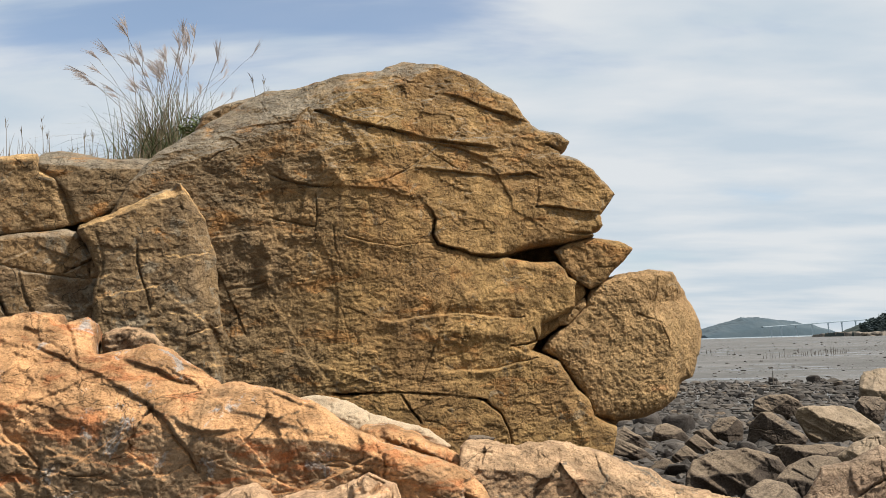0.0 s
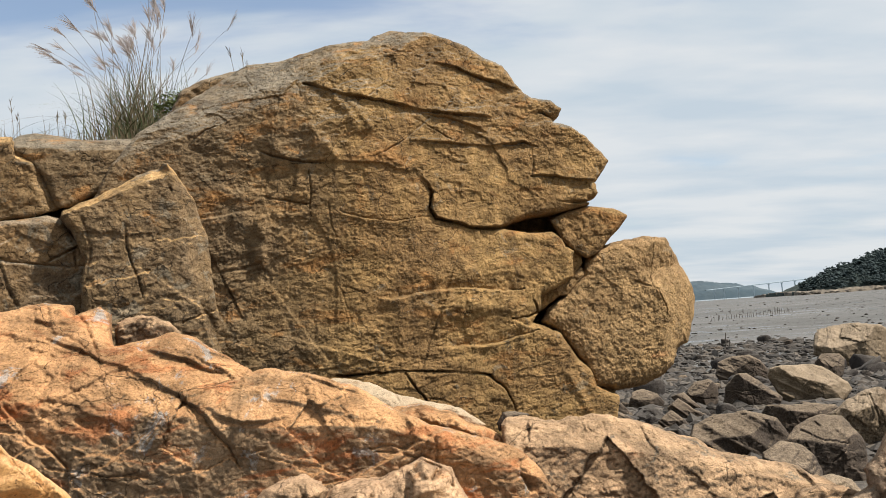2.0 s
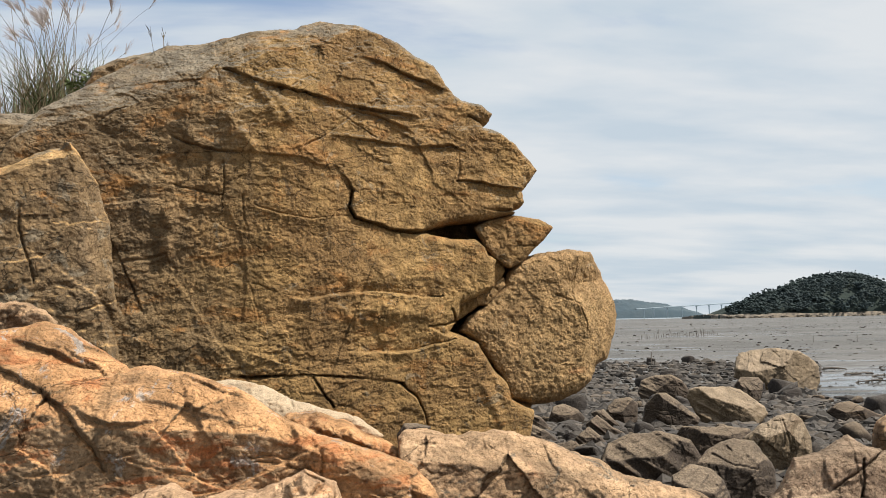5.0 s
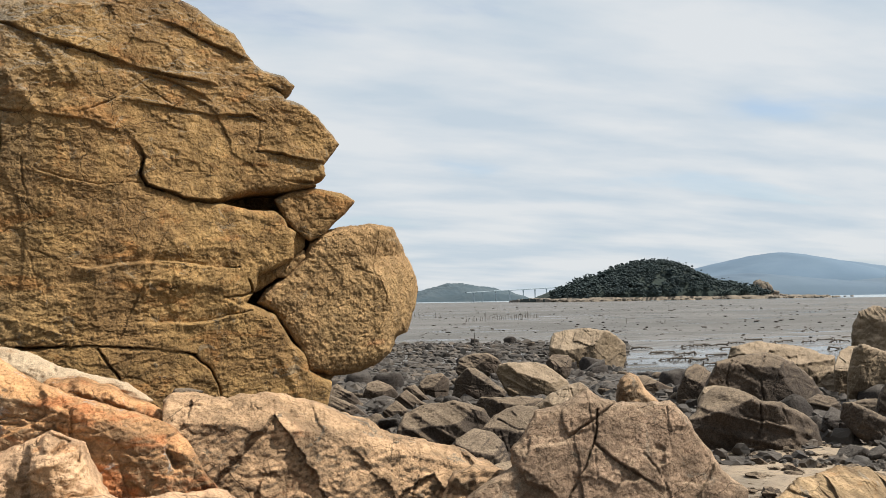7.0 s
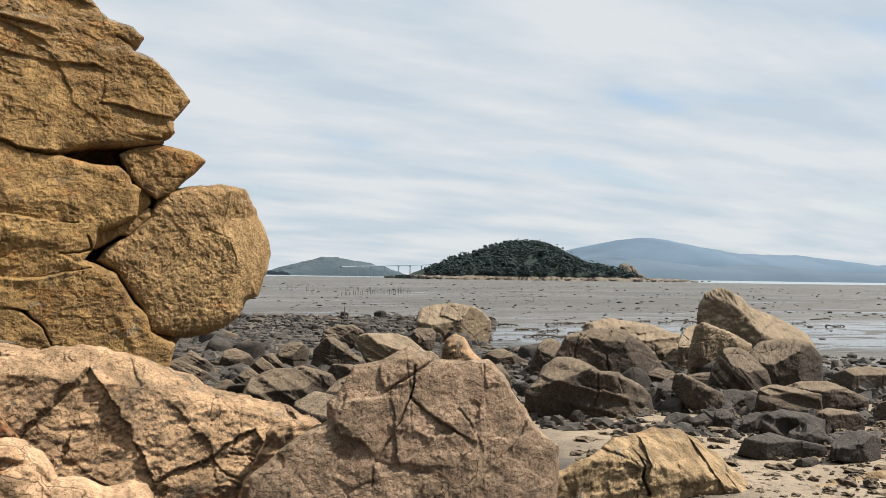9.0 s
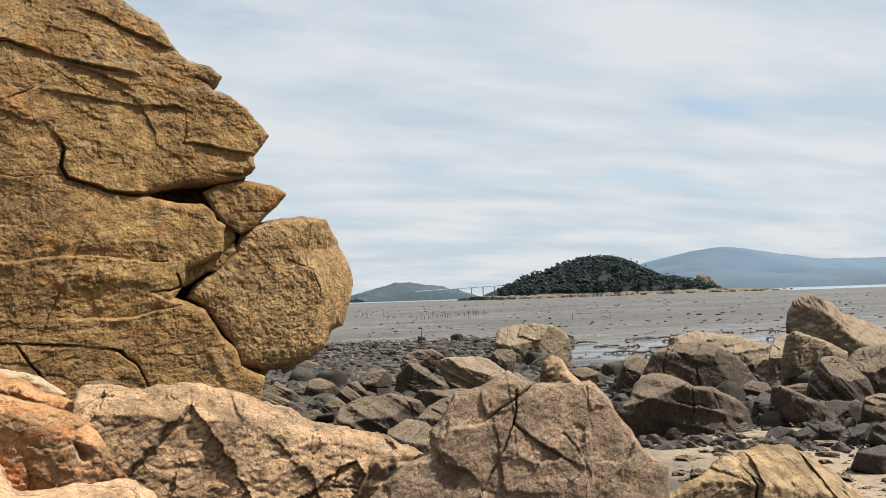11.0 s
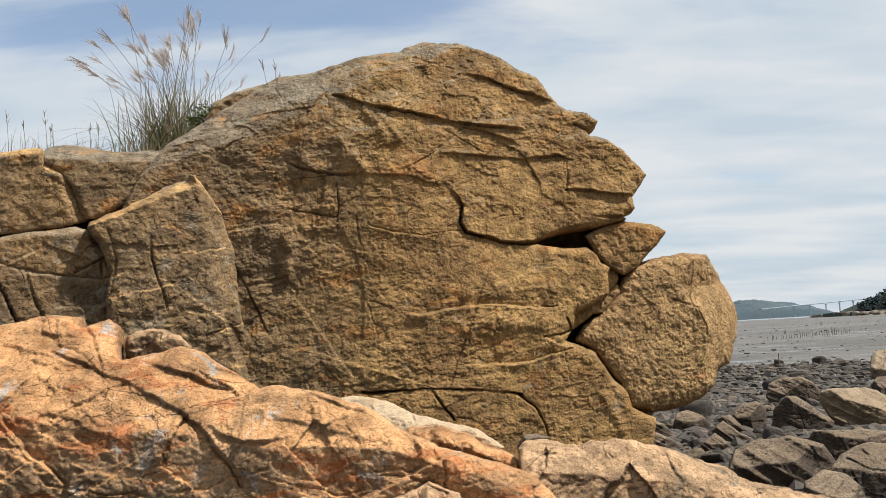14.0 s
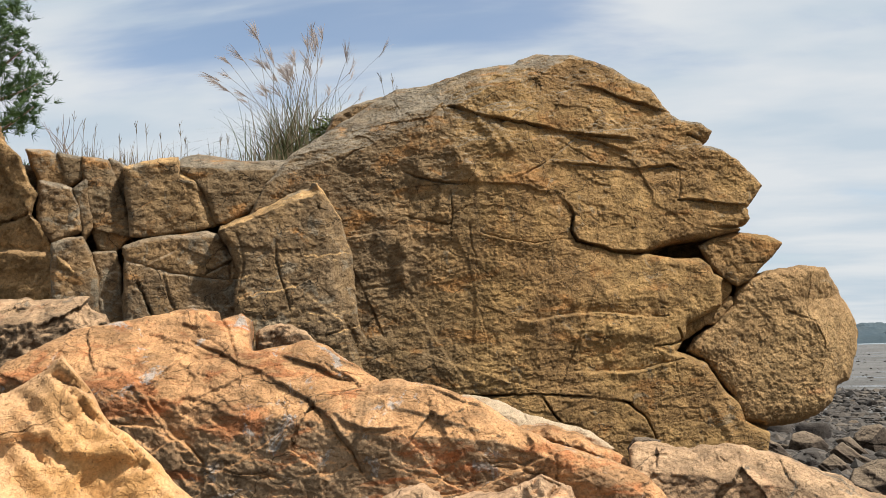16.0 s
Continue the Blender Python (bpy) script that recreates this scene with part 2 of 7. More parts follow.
GRANITE = rock_material("pink_granite", (0.244, 0.165, 0.111), (0.204, 0.141, 0.094), (0.208, 0.104, 0.057), (0.177, 0.141, 0.105), 0.60, 0.58, 0.8, (0.274, 0.197, 0.130), 0.016, fine=1.2, low=0.3, high=0.7, cracks=0.55, micro=1.6, dark=0.22, spread=0.43, lump=0.2, seams=0.7, blot=0.42)
# shore rocks: shade painted as dark base colours, sunlight as paler tops
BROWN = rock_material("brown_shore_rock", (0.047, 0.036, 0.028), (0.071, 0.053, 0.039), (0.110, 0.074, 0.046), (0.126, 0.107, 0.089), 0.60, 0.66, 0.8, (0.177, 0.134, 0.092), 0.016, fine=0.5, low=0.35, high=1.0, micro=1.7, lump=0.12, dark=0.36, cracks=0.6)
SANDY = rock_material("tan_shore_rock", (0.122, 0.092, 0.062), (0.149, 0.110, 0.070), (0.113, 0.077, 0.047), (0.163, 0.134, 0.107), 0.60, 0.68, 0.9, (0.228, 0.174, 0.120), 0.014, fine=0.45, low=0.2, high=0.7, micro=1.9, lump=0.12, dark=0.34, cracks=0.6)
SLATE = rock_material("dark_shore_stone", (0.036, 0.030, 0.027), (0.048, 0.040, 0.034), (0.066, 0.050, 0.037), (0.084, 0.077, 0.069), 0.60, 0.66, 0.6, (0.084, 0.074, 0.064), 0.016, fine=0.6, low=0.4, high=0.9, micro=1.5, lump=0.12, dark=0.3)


def plain(name, colour, second, scale, roughness=0.8, reach=0.004):
    m = Nodes(name, roughness)
    tone = m.noise(scale, 5, 0.6)
    m.colour(m.mix(m.band(tone, 0.3, 0.7), colour, second))
    m.bump((m.noise(scale * 4, 4), reach))
    return m.mat


STEM = plain("grass_green", (0.045, 0.060, 0.022), (0.115, 0.115, 0.05), 6)
STRAW = plain("dry_straw", (0.20, 0.155, 0.09), (0.11, 0.082, 0.045), 9)
PLUME = plain("silvery_plume", (0.33, 0.28, 0.265), (0.46, 0.41, 0.39), 12)
SHRUB = plain("shrub_leaf", (0.06, 0.10, 0.03), (0.13, 0.15, 0.05), 5)
EARTH = plain("dry_bank_earth", (0.17, 0.14, 0.08), (0.26, 0.21, 0.12), 3, 0.95, 0.02)
NEEDLE = plain("pine_needle", (0.035, 0.075, 0.022), (0.075, 0.125, 0.035), 3)
BARK = plain("pine_bark", (0.13, 0.085, 0.055), (0.22, 0.15, 0.10), 9, reach=0.02)
WOODS = plain("far_pine_woods", (0.026, 0.038, 0.041), (0.036, 0.050, 0.047), 0.12, 1.0, 0.1)
SHORE = plain("far_shore_rock", (0.060, 0.052, 0.045), (0.20, 0.165, 0.125), 0.22, 1.0, 0.5)
FLOOR = plain("far_forest_floor", (0.016, 0.024, 0.022), (0.026, 0.036, 0.030), 0.15, 1.0, 0.3)
# hills, isle and bridge: the haze of distance is mixed into the base colours
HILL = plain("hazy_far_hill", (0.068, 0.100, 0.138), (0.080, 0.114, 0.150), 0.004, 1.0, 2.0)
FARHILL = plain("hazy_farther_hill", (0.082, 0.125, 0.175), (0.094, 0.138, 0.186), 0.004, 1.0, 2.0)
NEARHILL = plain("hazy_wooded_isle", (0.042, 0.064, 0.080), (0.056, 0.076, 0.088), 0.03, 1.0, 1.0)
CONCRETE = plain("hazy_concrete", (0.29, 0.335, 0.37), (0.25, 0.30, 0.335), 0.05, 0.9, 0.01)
POST = plain("wet_dark_wood", (0.045, 0.038, 0.032), (0.09, 0.075, 0.06), 4)


def ground_material():
    """Pale sand by the rocks that turns to wet grey mud with pools."""
    m = Nodes("tidal_ground", 0.8, 0.4)
    far = m.band(m.place("Z"), -0.75, 0.0, 1.0, 0.0)
    beach = m.math("MULTIPLY", m.band(m.math("ADD", m.place("X"), m.math("MULTIPLY", m.noise(0.7, 4), 1.6)), 4.6, 5.6), m.band(m.place("Y"), 9.5, 12.5, 1.0, 0.0))
    sand = m.mix(m.band(m.noise(2.5, 6, 0.65), 0.35, 0.65), (0.284, 0.219, 0.150), (0.215, 0.168, 0.118))
    sand = m.mix(m.band(m.noise(16, 7, 0.75), 0.52, 0.62, 0, 0.75), sand, (0.112, 0.090, 0.069))
    shingle = m.mix(m.band(m.noise(9, 6, 0.75), 0.38, 0.62), (0.047, 0.040, 0.034), (0.099, 0.083, 0.065))
    sand = m.mix(beach, shingle, sand)
    wide = m.noise(0.05, 6, 0.6, m.stretch((0.35, 1.0, 1.0), (0, 0, -12)), 0.6)
    mud = m.mix(m.band(wide, 0.38, 0.62), (0.073, 0.070, 0.065), (0.112, 0.107, 0.101))
    mud = m.mix(m.band(m.noise(0.9, 7, 0.72, m.stretch((0.3, 1, 1))), 0.5, 0.62, 0, 0.75), mud, (0.047, 0.044, 0.040))
    m.colour(m.mix(far, sand, mud))
    pool = m.band(m.noise(0.22, 6, 0.66, m.stretch((0.22, 1.0, 1.0), (0, 0, -8)), 0.6), 0.57, 0.61)
    hollow = m.math("MULTIPLY", m.band(m.place("X"), 9.0, 15.0), m.math("MULTIPLY", m.band(m.place("Y"), 24.0, 30.0), m.band(m.place("Y"), 42.0, 58.0, 1.0, 0.0)))
    pool = m.math("MAXIMUM", pool, m.math("MULTIPLY", hollow, m.band(m.noise(0.8, 5, 0.65, m.stretch((0.35, 1.0, 1.0)), 0.5), 0.42, 0.50)))
    pool = m.math("MULTIPLY", pool, far)
    m.rough(m.band(pool, 0.0, 1.0, 0.86, 0.12))
    lumps = m.math("MULTIPLY", m.noise(1.6, 7, 0.7), m.band(pool, 0.0, 0.8, 1.0, 0.03))
    m.bump((lumps, 0.10), (m.math("MULTIPLY", m.noise(24, 6, 0.7), m.band(pool, 0, 0.8, 1.0, 0.0)), 0.012))
    return m.mat


GROUND = ground_material()


def water_material():
    m = Nodes("calm_sea", 0.18, 0.5)
    m.colour(m.mix(m.band(m.noise(0.01, 4), 0.3, 0.7), (0.22, 0.27, 0.29), (0.30, 0.34, 0.36)))
    m.bump((m.noise(0.4, 5, 0.6, m.stretch((0.3, 1, 1))), 0.004))
    return m.mat


WATER = water_material()


# ---- shape tools ----
def lattice(ix, iy, iz, seed):
    """A random number from 0 to 1 for each lattice point."""
    with np.errstate(over="ignore"):
        h = ix.astype(np.uint32) * np.uint32(374761393) + iy.astype(np.uint32) * np.uint32(668265263) + iz.astype(np.uint32) * np.uint32(2246822519) + np.uint32(seed * 97 + 13)
        h = (h ^ (h >> np.uint32(13))) * np.uint32(1274126177)
        h = h ^ (h >> np.uint32(16))
    return (h & np.uint32(0xFFFFFF)).astype(np.float32) / np.float32(0xFFFFFF)


def value_noise(p, seed=0):
    """Smooth noise from -1 to 1 at the rows of p."""
    q = np.floor(p)
    f = (p - q).astype(np.float32)
    f = f * f * f * (f * (f * 6 - 15) + 10)
    i = q.astype(np.int64)
    out = 0.0
    for dx in (0, 1):
        wx = f[:, 0] if dx else 1 - f[:, 0]
        for dy in (0, 1):
            wy = wx * (f[:, 1] if dy else 1 - f[:, 1])
            for dz in (0, 1):
                out = out + wy * (f[:, 2] if dz else 1 - f[:, 2]) * lattice(i[:, 0] + dx, i[:, 1] + dy, i[:, 2] + dz, seed)
    return out * 2 - 1


def fractal(p, scale, octaves=5, gain=0.5, seed=0, ridged=False):
    total, amp, norm = 0.0, 1.0, 0.0
    q = np.asarray(p, dtype=np.float64) * scale
    for k in range(octaves):
        v = value_noise(q, seed + k * 17)
        total = total + amp * (1 - 2 * np.abs(v) if ridged else v)
        norm += amp
        amp *= gain
        q = q * 2.03 + 11.7
    return total / norm


def to_line(u, v, line):
    """Distance to a line of points, the side (+ to the left of its way) and how far from its nearer end."""
    best = np.full(u.shape, 1e9)
    side = np.zeros(u.shape)
    along = np.zeros(u.shape)
    gone = 0.0
    for (ax, ay), (bx, by) in zip(line[:-1], line[1:]):
        ex, ey = bx - ax, by - ay
        n = max(ex * ex + ey * ey, 1e-12)
        k = np.clip(((u - ax) * ex + (v - ay) * ey) / n, 0, 1)
        d = np.hypot(u - ax - k * ex, v - ay - k * ey)
        s = ex * (v - ay) - ey * (u - ax)
        near = d < best - 1e-9
        best = np.where(near, d, best)
        side = np.where(near, np.sign(s), side)
        along = np.where(near, gone + k * math.sqrt(n), along)
        gone += math.sqrt(n)
    return best, side, np.minimum(along, gone - along), gone


def inside(u, v, ring):
    """Signed distance to a closed outline, + inside."""
    d = to_line(u, v, ring + ring[:1])[0]
    odd = np.zeros(u.shape, dtype=bool)
    for (ax, ay), (bx, by) in zip(ring, ring[1:] + ring[:1]):
        if ay != by:
            odd ^= ((ay > v) != (by > v)) & (u < (bx - ax) * (v - ay) / (by - ay) + ax)
    return np.where(odd, d, -d)


def facets(u, v, scale, seed, tilt):
    """Flat chips: each cell a small tilted plane."""
    gu, gv = u * scale, v * scale
    iu, iv = np.floor(gu).astype(np.int64), np.floor(gv).astype(np.int64)
    best = np.full(u.shape, 1e9)
    out = np.zeros(u.shape)
    zero = np.zeros(u.shape, dtype=np.int64)
    for du in (-1, 0, 1):
        for dv in (-1, 0, 1):
            cu, cv = iu + du, iv + dv
            su, sv = cu + lattice(cu, cv, zero, seed), cv + lattice(cu, cv, zero, seed + 1)
            d = (gu - su) ** 2 + (gv - sv) ** 2
            h = lattice(cu, cv, zero, seed + 2) - 0.5 + tilt * ((gu - su) * (lattice(cu, cv, zero, seed + 3) - 0.5) + (gv - sv) * (lattice(cu, cv, zero, seed + 4) - 0.5))
            near = d < best
            best, out = np.where(near, d, best), np.where(near, h, out)
    return out


def quad_mesh(name, verts, quads, mat):
    me = bpy.data.meshes.new(name)
    verts, quads = np.asarray(verts, dtype=np.float32), np.asarray(quads, dtype=np.int32)
    k = quads.shape[1]
    me.vertices.add(len(verts))
    me.vertices.foreach_set("co", verts.ravel())
    me.loops.add(quads.size)
    me.loops.foreach_set("vertex_index", quads.ravel())
    me.polygons.add(len(quads))
    me.polygons.foreach_set("loop_start", np.arange(0, quads.size, k, dtype=np.int32))
    me.update(calc_edges=True)
    me.materials.append(mat)
    return me


def terraces(along, across, scale, levels, seed):
    """Flaking stone: a stair of thin sheets with crooked, broken edges."""
    q = np.stack([along * 0.62, across * 1.35, np.full_like(along, seed * 1.3)], 1)
    t = fractal(q, scale, 6, 0.56, seed) * levels
    f = t - np.floor(t)
    return np.floor(t) + np.clip(f / 0.07, 0, 1) + 0.25 * f


def relief_rock(outline, a, b, out, rnd, seed, lines=(), step=0.012, thick=0.6, rough=0.03, chips=(), beds=(), warp=0.02, edge=0.5, grain=0.003, grit=0.006, grow=0.0, bevels=(), flakes=None, crust=(22.0, 0.004), hairs=()):
    """A closed rock whose front follows the upright plane y = a + b * x, swelling 'out' metres from its rim over the
    width 'rnd', and whose back swells by 'thick'. outline: the rim as (x, z). lines: cracks, ledges and folds of the front.
    chips: (cells per metre, depth, tilt). beds: (angle, fineness, depth) of layers. flakes: (angle, scale, levels, depth) of
    sheets that have come off. crust: (bumps per metre, height).
    hairs: (count, length, angle, depth) of small chance cracks."""
    if flakes is None:
        flakes = ((0, 1.7, 4, rough * 0.6), (0, 5.5, 4, rough * 0.28))
    xs, zs = [p[0] for p in outline], [p[1] for p in outline]
    us = np.arange(min(xs) - 3 * step, max(xs) + 3 * step, step)
    vs = np.arange(min(zs) - 3 * step, max(zs) + 3 * step, step)
    u, v = np.meshgrid(us, vs)
    shape = u.shape
    u, v = u.ravel().copy(), v.ravel().copy()
    flat = np.stack([u, v, np.full_like(u, seed * 3.7)], 1)
    wu = fractal(flat, 3.0, 4, 0.55, seed) * warp * 1.6 + fractal(flat, 14.0, 4, 0.62, seed + 5) * warp * 0.9
    wv = fractal(flat, 3.0, 4, 0.55, seed + 9) * warp * 1.6 + fractal(flat, 14.0, 4, 0.62, seed + 7) * warp * 0.9
    pu, pv = u + wu, v + wv
    d = inside(pu, pv, outline) + grow
    gv, gu = np.gradient(d.reshape(shape), step)
    gu, gv = gu.ravel(), gv.ravel()
    n = np.maximum(np.hypot(gu, gv), 0.3)
    grid = d.reshape(shape)
    some = np.maximum.reduce([grid[:-1, :-1], grid[1:, :-1], grid[:-1, 1:], grid[1:, 1:]]) > 0
    jj, ii = np.nonzero(some)
    w = shape[1]
    quads = np.stack([jj * w + ii, jj * w + ii + 1, (jj + 1) * w + ii + 1, (jj + 1) * w + ii], 1)
    # a coarser sheet closes the back
    coarse = [q.reshape(shape)[::4, ::4] for q in (u, v, d)]
    used = np.unique(quads)
    index = np.full(u.size, -1)
    index[used] = np.arange(used.size)
    quads = index[quads]
    u, v, d, pu, pv, flat, wu, wv = (q[used] for q in (u, v, d, pu, pv, flat, wu, wv))
    rim = d <= 0
    u = np.where(rim, u - d * gu[used] / n[used], u)
    v = np.where(rim, v - d * gv[used] / n[used], v)
    d = np.maximum(d, 0)
    k = np.clip(d / rnd, 0, 1)
    swell = (1 - (1 - k) ** 2) ** edge
    if edge < 0.55:
        kk = np.clip(d / (rnd * 0.28), 0, 1)
        swell = 0.62 * (1 - (1 - kk) ** 2) ** 0.5 + 0.38 * swell
    h = out * swell
    fall_back = np.zeros(u.shape)
    wave = value_noise(flat * 5 + 3, seed + 31)
    lines = list(lines)
    rng = random.Random(seed)
    for count, length, angle, deep in hairs:
        for _ in range(count):
            x, z, way = rng.uniform(min(xs), max(xs)), rng.uniform(min(zs), max(zs)), angle + rng.uniform(-25, 25)
            line = [(x, z)]
            for _ in range(5):
                way += rng.uniform(-24, 24)
                x, z = x + math.cos(radians(way)) * length / 5, z + math.sin(radians(way)) * length / 5
                line.append((x, z))
            lines.append(("crack", line, 0.004, deep * rng.uniform(0.5, 1.2)))
    for kind, line, *args in lines:
        if kind in ("crack", "ledge"):
            wide = 0.15 if kind == "crack" else 4.5 * args[1]
            near = np.nonzero((pu > min(p[0] for p in line) - wide) & (pu < max(p[0] for p in line) + wide) & (pv > min(p[1] for p in line) - wide) & (pv < max(p[1] for p in line) + wide))[0]
            far, side, end, length = np.full(u.shape, 9.0), np.zeros(u.shape), np.zeros(u.shape), 1.0
            if near.size:
                far[near], side[near], end[near], length = to_line(pu[near], pv[near], line)
        else:
            far, side, end, length = to_line(pu, pv, line)
        if kind == "crack":
            width, deep = args
            fade = np.clip(0.6 + 1.2 * value_noise(flat * 3.1 + 9, seed + 33), 0.0, 1.0) if deep < 0.2 else 1.0
            wide = np.maximum(width * (1 + 0.6 * wave), 1.1 * step)
            h = h - deep * fade * np.clip(1 - far / wide, 0, 1) - min(0.004, 0.06 * deep) * np.exp(-far / 0.008) * (1 + wave)
        elif kind == "ledge":
            high, fall = args
            taper = np.clip(end / min(0.16, 0.34 * length), 0, 1)
            lip = np.clip(far / (1.2 * step), 0, 1) * taper * (1 + 0.45 * wave)
            h = h + high * lip * np.where(side > 0, 0.72 * np.exp(-far / fall), -0.34 * np.exp(-far / (0.45 * fall)))
        elif kind == "fold":
            high, wide = args
            h = h + high * np.exp(-(far / wide) ** 2)
        elif kind == "recede":
            fall_back = fall_back + args[0] * np.where(side > 0, far, 0)
    split = np.zeros(u.shape)
    for angle, reach, slope in bevels:
        n0, n1 = math.sin(radians(angle)), math.cos(radians(angle))
        split = np.maximum(split, slope * ((pu - (min(xs) + max(xs)) / 2) * n0 + (pv - (min(zs) + max(zs)) / 2) * n1 - reach))
    fall_back = fall_back + split
    h = h - fall_back
    soft = np.clip(d / 0.05, 0, 1)
    h = h + soft * rough * (1.3 * fractal(flat, 1.6, 3, 0.5, seed + 40) + 0.8 * fractal(flat, 6.5, 4, 0.55, seed + 50, True))
    scab = fractal(flat, 19.0, 3, 0.5, seed + 90)
    where = np.clip(0.5 + 1.6 * fractal(flat, 1.3, 3, 0.5, seed + 97), 0.15, 1.0)
    h = h + soft * grit * where * (np.clip(scab * 5, -1, 1) + 0.8 * scab)
    for cells, deep, tilt in chips:
        h = h + soft * deep * facets(pu + 0.6 * wu, pv + 0.6 * wv, cells, seed + int(cells * 10), tilt)
    for number, (angle, scale, levels, deep) in enumerate(flakes):
        c, s = math.cos(radians(angle)), math.sin(radians(angle))
        some = np.clip(0.45 + 1.7 * fractal(flat, 0.9, 3, 0.5, seed + 101 + number), 0.12, 1.0)
        h = h + soft * deep * some * terraces(u * c + v * s, v * c - u * s, scale, levels, seed + 103 + 7 * number)
    for angle, fine, deep in beds:
        c, s = math.cos(radians(angle)), math.sin(radians(angle))
        along, across = u * c + v * s, v * c - u * s
        q = np.stack([along * 0.55, across * fine, np.full_like(u, seed)], 1)
        h = h + soft * deep * fractal(q, 1.0, 3, 0.42, seed + 60, True)
    bumps, tall = crust
    h = h + soft * tall * (1.2 - 0.7 * where) * (2.2 * np.abs(fractal(flat, bumps, 2, 0.45, seed + 111)) - 0.7 * np.clip(4 * fractal(flat, bumps * 1.7, 1, 0.5, seed + 113) - 1.4, 0, 1))
    h = h + soft * grain * fractal(flat, 60.0, 2, 0.5, seed + 70)
    # the swell points towards the path that the rock faces
    mid = (float(np.mean(u)), a + b * float(np.mean(u)), float(np.mean(v)))
    lean_x, lean_z = mid[0] / mid[1], (mid[2] - 1.5) / mid[1]
    front = np.stack([u - lean_x * (h + fall_back - split), a + b * u + out - h, v - lean_z * (h + fall_back - split)], 1)
    cu, cv, cd = coarse
    number = np.where(cd > 0, np.cumsum(cd.ravel() > 0).reshape(cd.shape) - 1, -1)
    full = (number[:-1, :-1] >= 0) & (number[1:, :-1] >= 0) & (number[:-1, 1:] >= 0) & (number[1:, 1:] >= 0)
    sheet = np.stack([number[:-1, :-1][full], number[1:, :-1][full], number[1:, 1:][full], number[:-1, 1:][full]], 1)
    cu, cv, cd = cu[cd > 0], cv[cd > 0], cd[cd > 0]
    fall = np.zeros(cu.shape)
    for kind, line, *args in lines:
        if kind == "recede":
            far, side, _, _ = to_line(cu, cv, line)
            fall = fall + args[0] * np.where(side > 0, far, 0)
    split = np.zeros(cu.shape)
    for angle, reach, slope in bevels:
        split = np.maximum(split, slope * ((cu - (min(xs) + max(xs)) / 2) * math.sin(radians(angle)) + (cv - (min(zs) + max(zs)) / 2) * math.cos(radians(angle)) - reach))
    fall = fall + split
    kb = np.clip(cd / max(rnd, 0.25), 0, 1)
    deepb = thick * np.sqrt(1 - (1 - kb) ** 2)
    back = np.stack([cu + lean_x * (deepb + split), a + b * cu + out + fall + deepb, cv + lean_z * (deepb + split)], 1)
    # a skirt joins the rim to the back
    ends = np.concatenate([quads[:, [0, 1]], quads[:, [1, 2]], quads[:, [2, 3]], quads[:, [3, 0]]])
    key = np.sort(ends, 1)
    _, first, counts = np.unique(key[:, 0].astype(np.int64) * len(u) + key[:, 1], return_index=True, return_counts=True)
    ends = ends[first[counts == 1]]
    rims = np.unique(ends)
    where_rim = np.zeros(len(u), dtype=np.int64)
    where_rim[rims] = np.arange(len(rims))
    skirt = front[rims] + np.array([lean_x, 1.0, lean_z]) * min(0.3, 0.04 + 0.3 * thick)
    base = len(front)
    hem = base + where_rim[ends]
    verts = np.concatenate([front, skirt, back])
    quads = np.concatenate([quads, np.stack([ends[:, 1], ends[:, 0], hem[:, 0], hem[:, 1]], 1), sheet + base + len(skirt)])
    return verts, quads


def thing(name, at, label, category, group="", kind=""):
    ob = new(name)
    ob.location = at
    ob.empty_display_size = 0.2
    return tagged(ob, label, category, group, kind)


def part_of(parent, name, verts, quads, mat, label=""):
    """One mesh under a thing; verts in world metres."""
    ob = new(name, quad_mesh(name, np.asarray(verts) - np.array(parent.location), quads, mat))
    ob.parent = parent
    return tagged(ob, label)


def lone(name, verts, quads, mat, label, category, group="", kind="", at=None):
    """A thing that is one mesh; verts in world metres, its origin at its base."""
    verts = np.asarray(verts, dtype=np.float64)
    if at is None:
        low, high = verts.min(0), verts.max(0)
        at = ((low[0] + high[0]) / 2, (low[1] + high[1]) / 2, low[2])
    ob = new(name, quad_mesh(name, verts - np.array(at), quads, mat))
    ob.location = at
    return tagged(ob, label, category, group, kind)


def ground_height(x, y):
    z = -0.055 * (0.45 * (x - 3) + 0.9 * (y - 8))
    z = 0.15 - 0.5 * ((0.1 - z) + np.sqrt((0.1 - z) ** 2 + 0.04)) + 1.5
    return -1.5 + 0.5 * (z + np.sqrt(z * z + 0.0625))


def ball(sub):
    bm = bmesh.new()
    bmesh.ops.create_icosphere(bm, subdivisions=sub, radius=1.0)
    bm.verts.ensure_lookup_table()
    v = np.array([p.co for p in bm.verts])
    f = np.array([[q.index for q in face.verts] for face in bm.faces])
    bm.free()
    return v, f


BALLS = {k: ball(k) for k in (1, 2, 3, 4, 5, 6)}


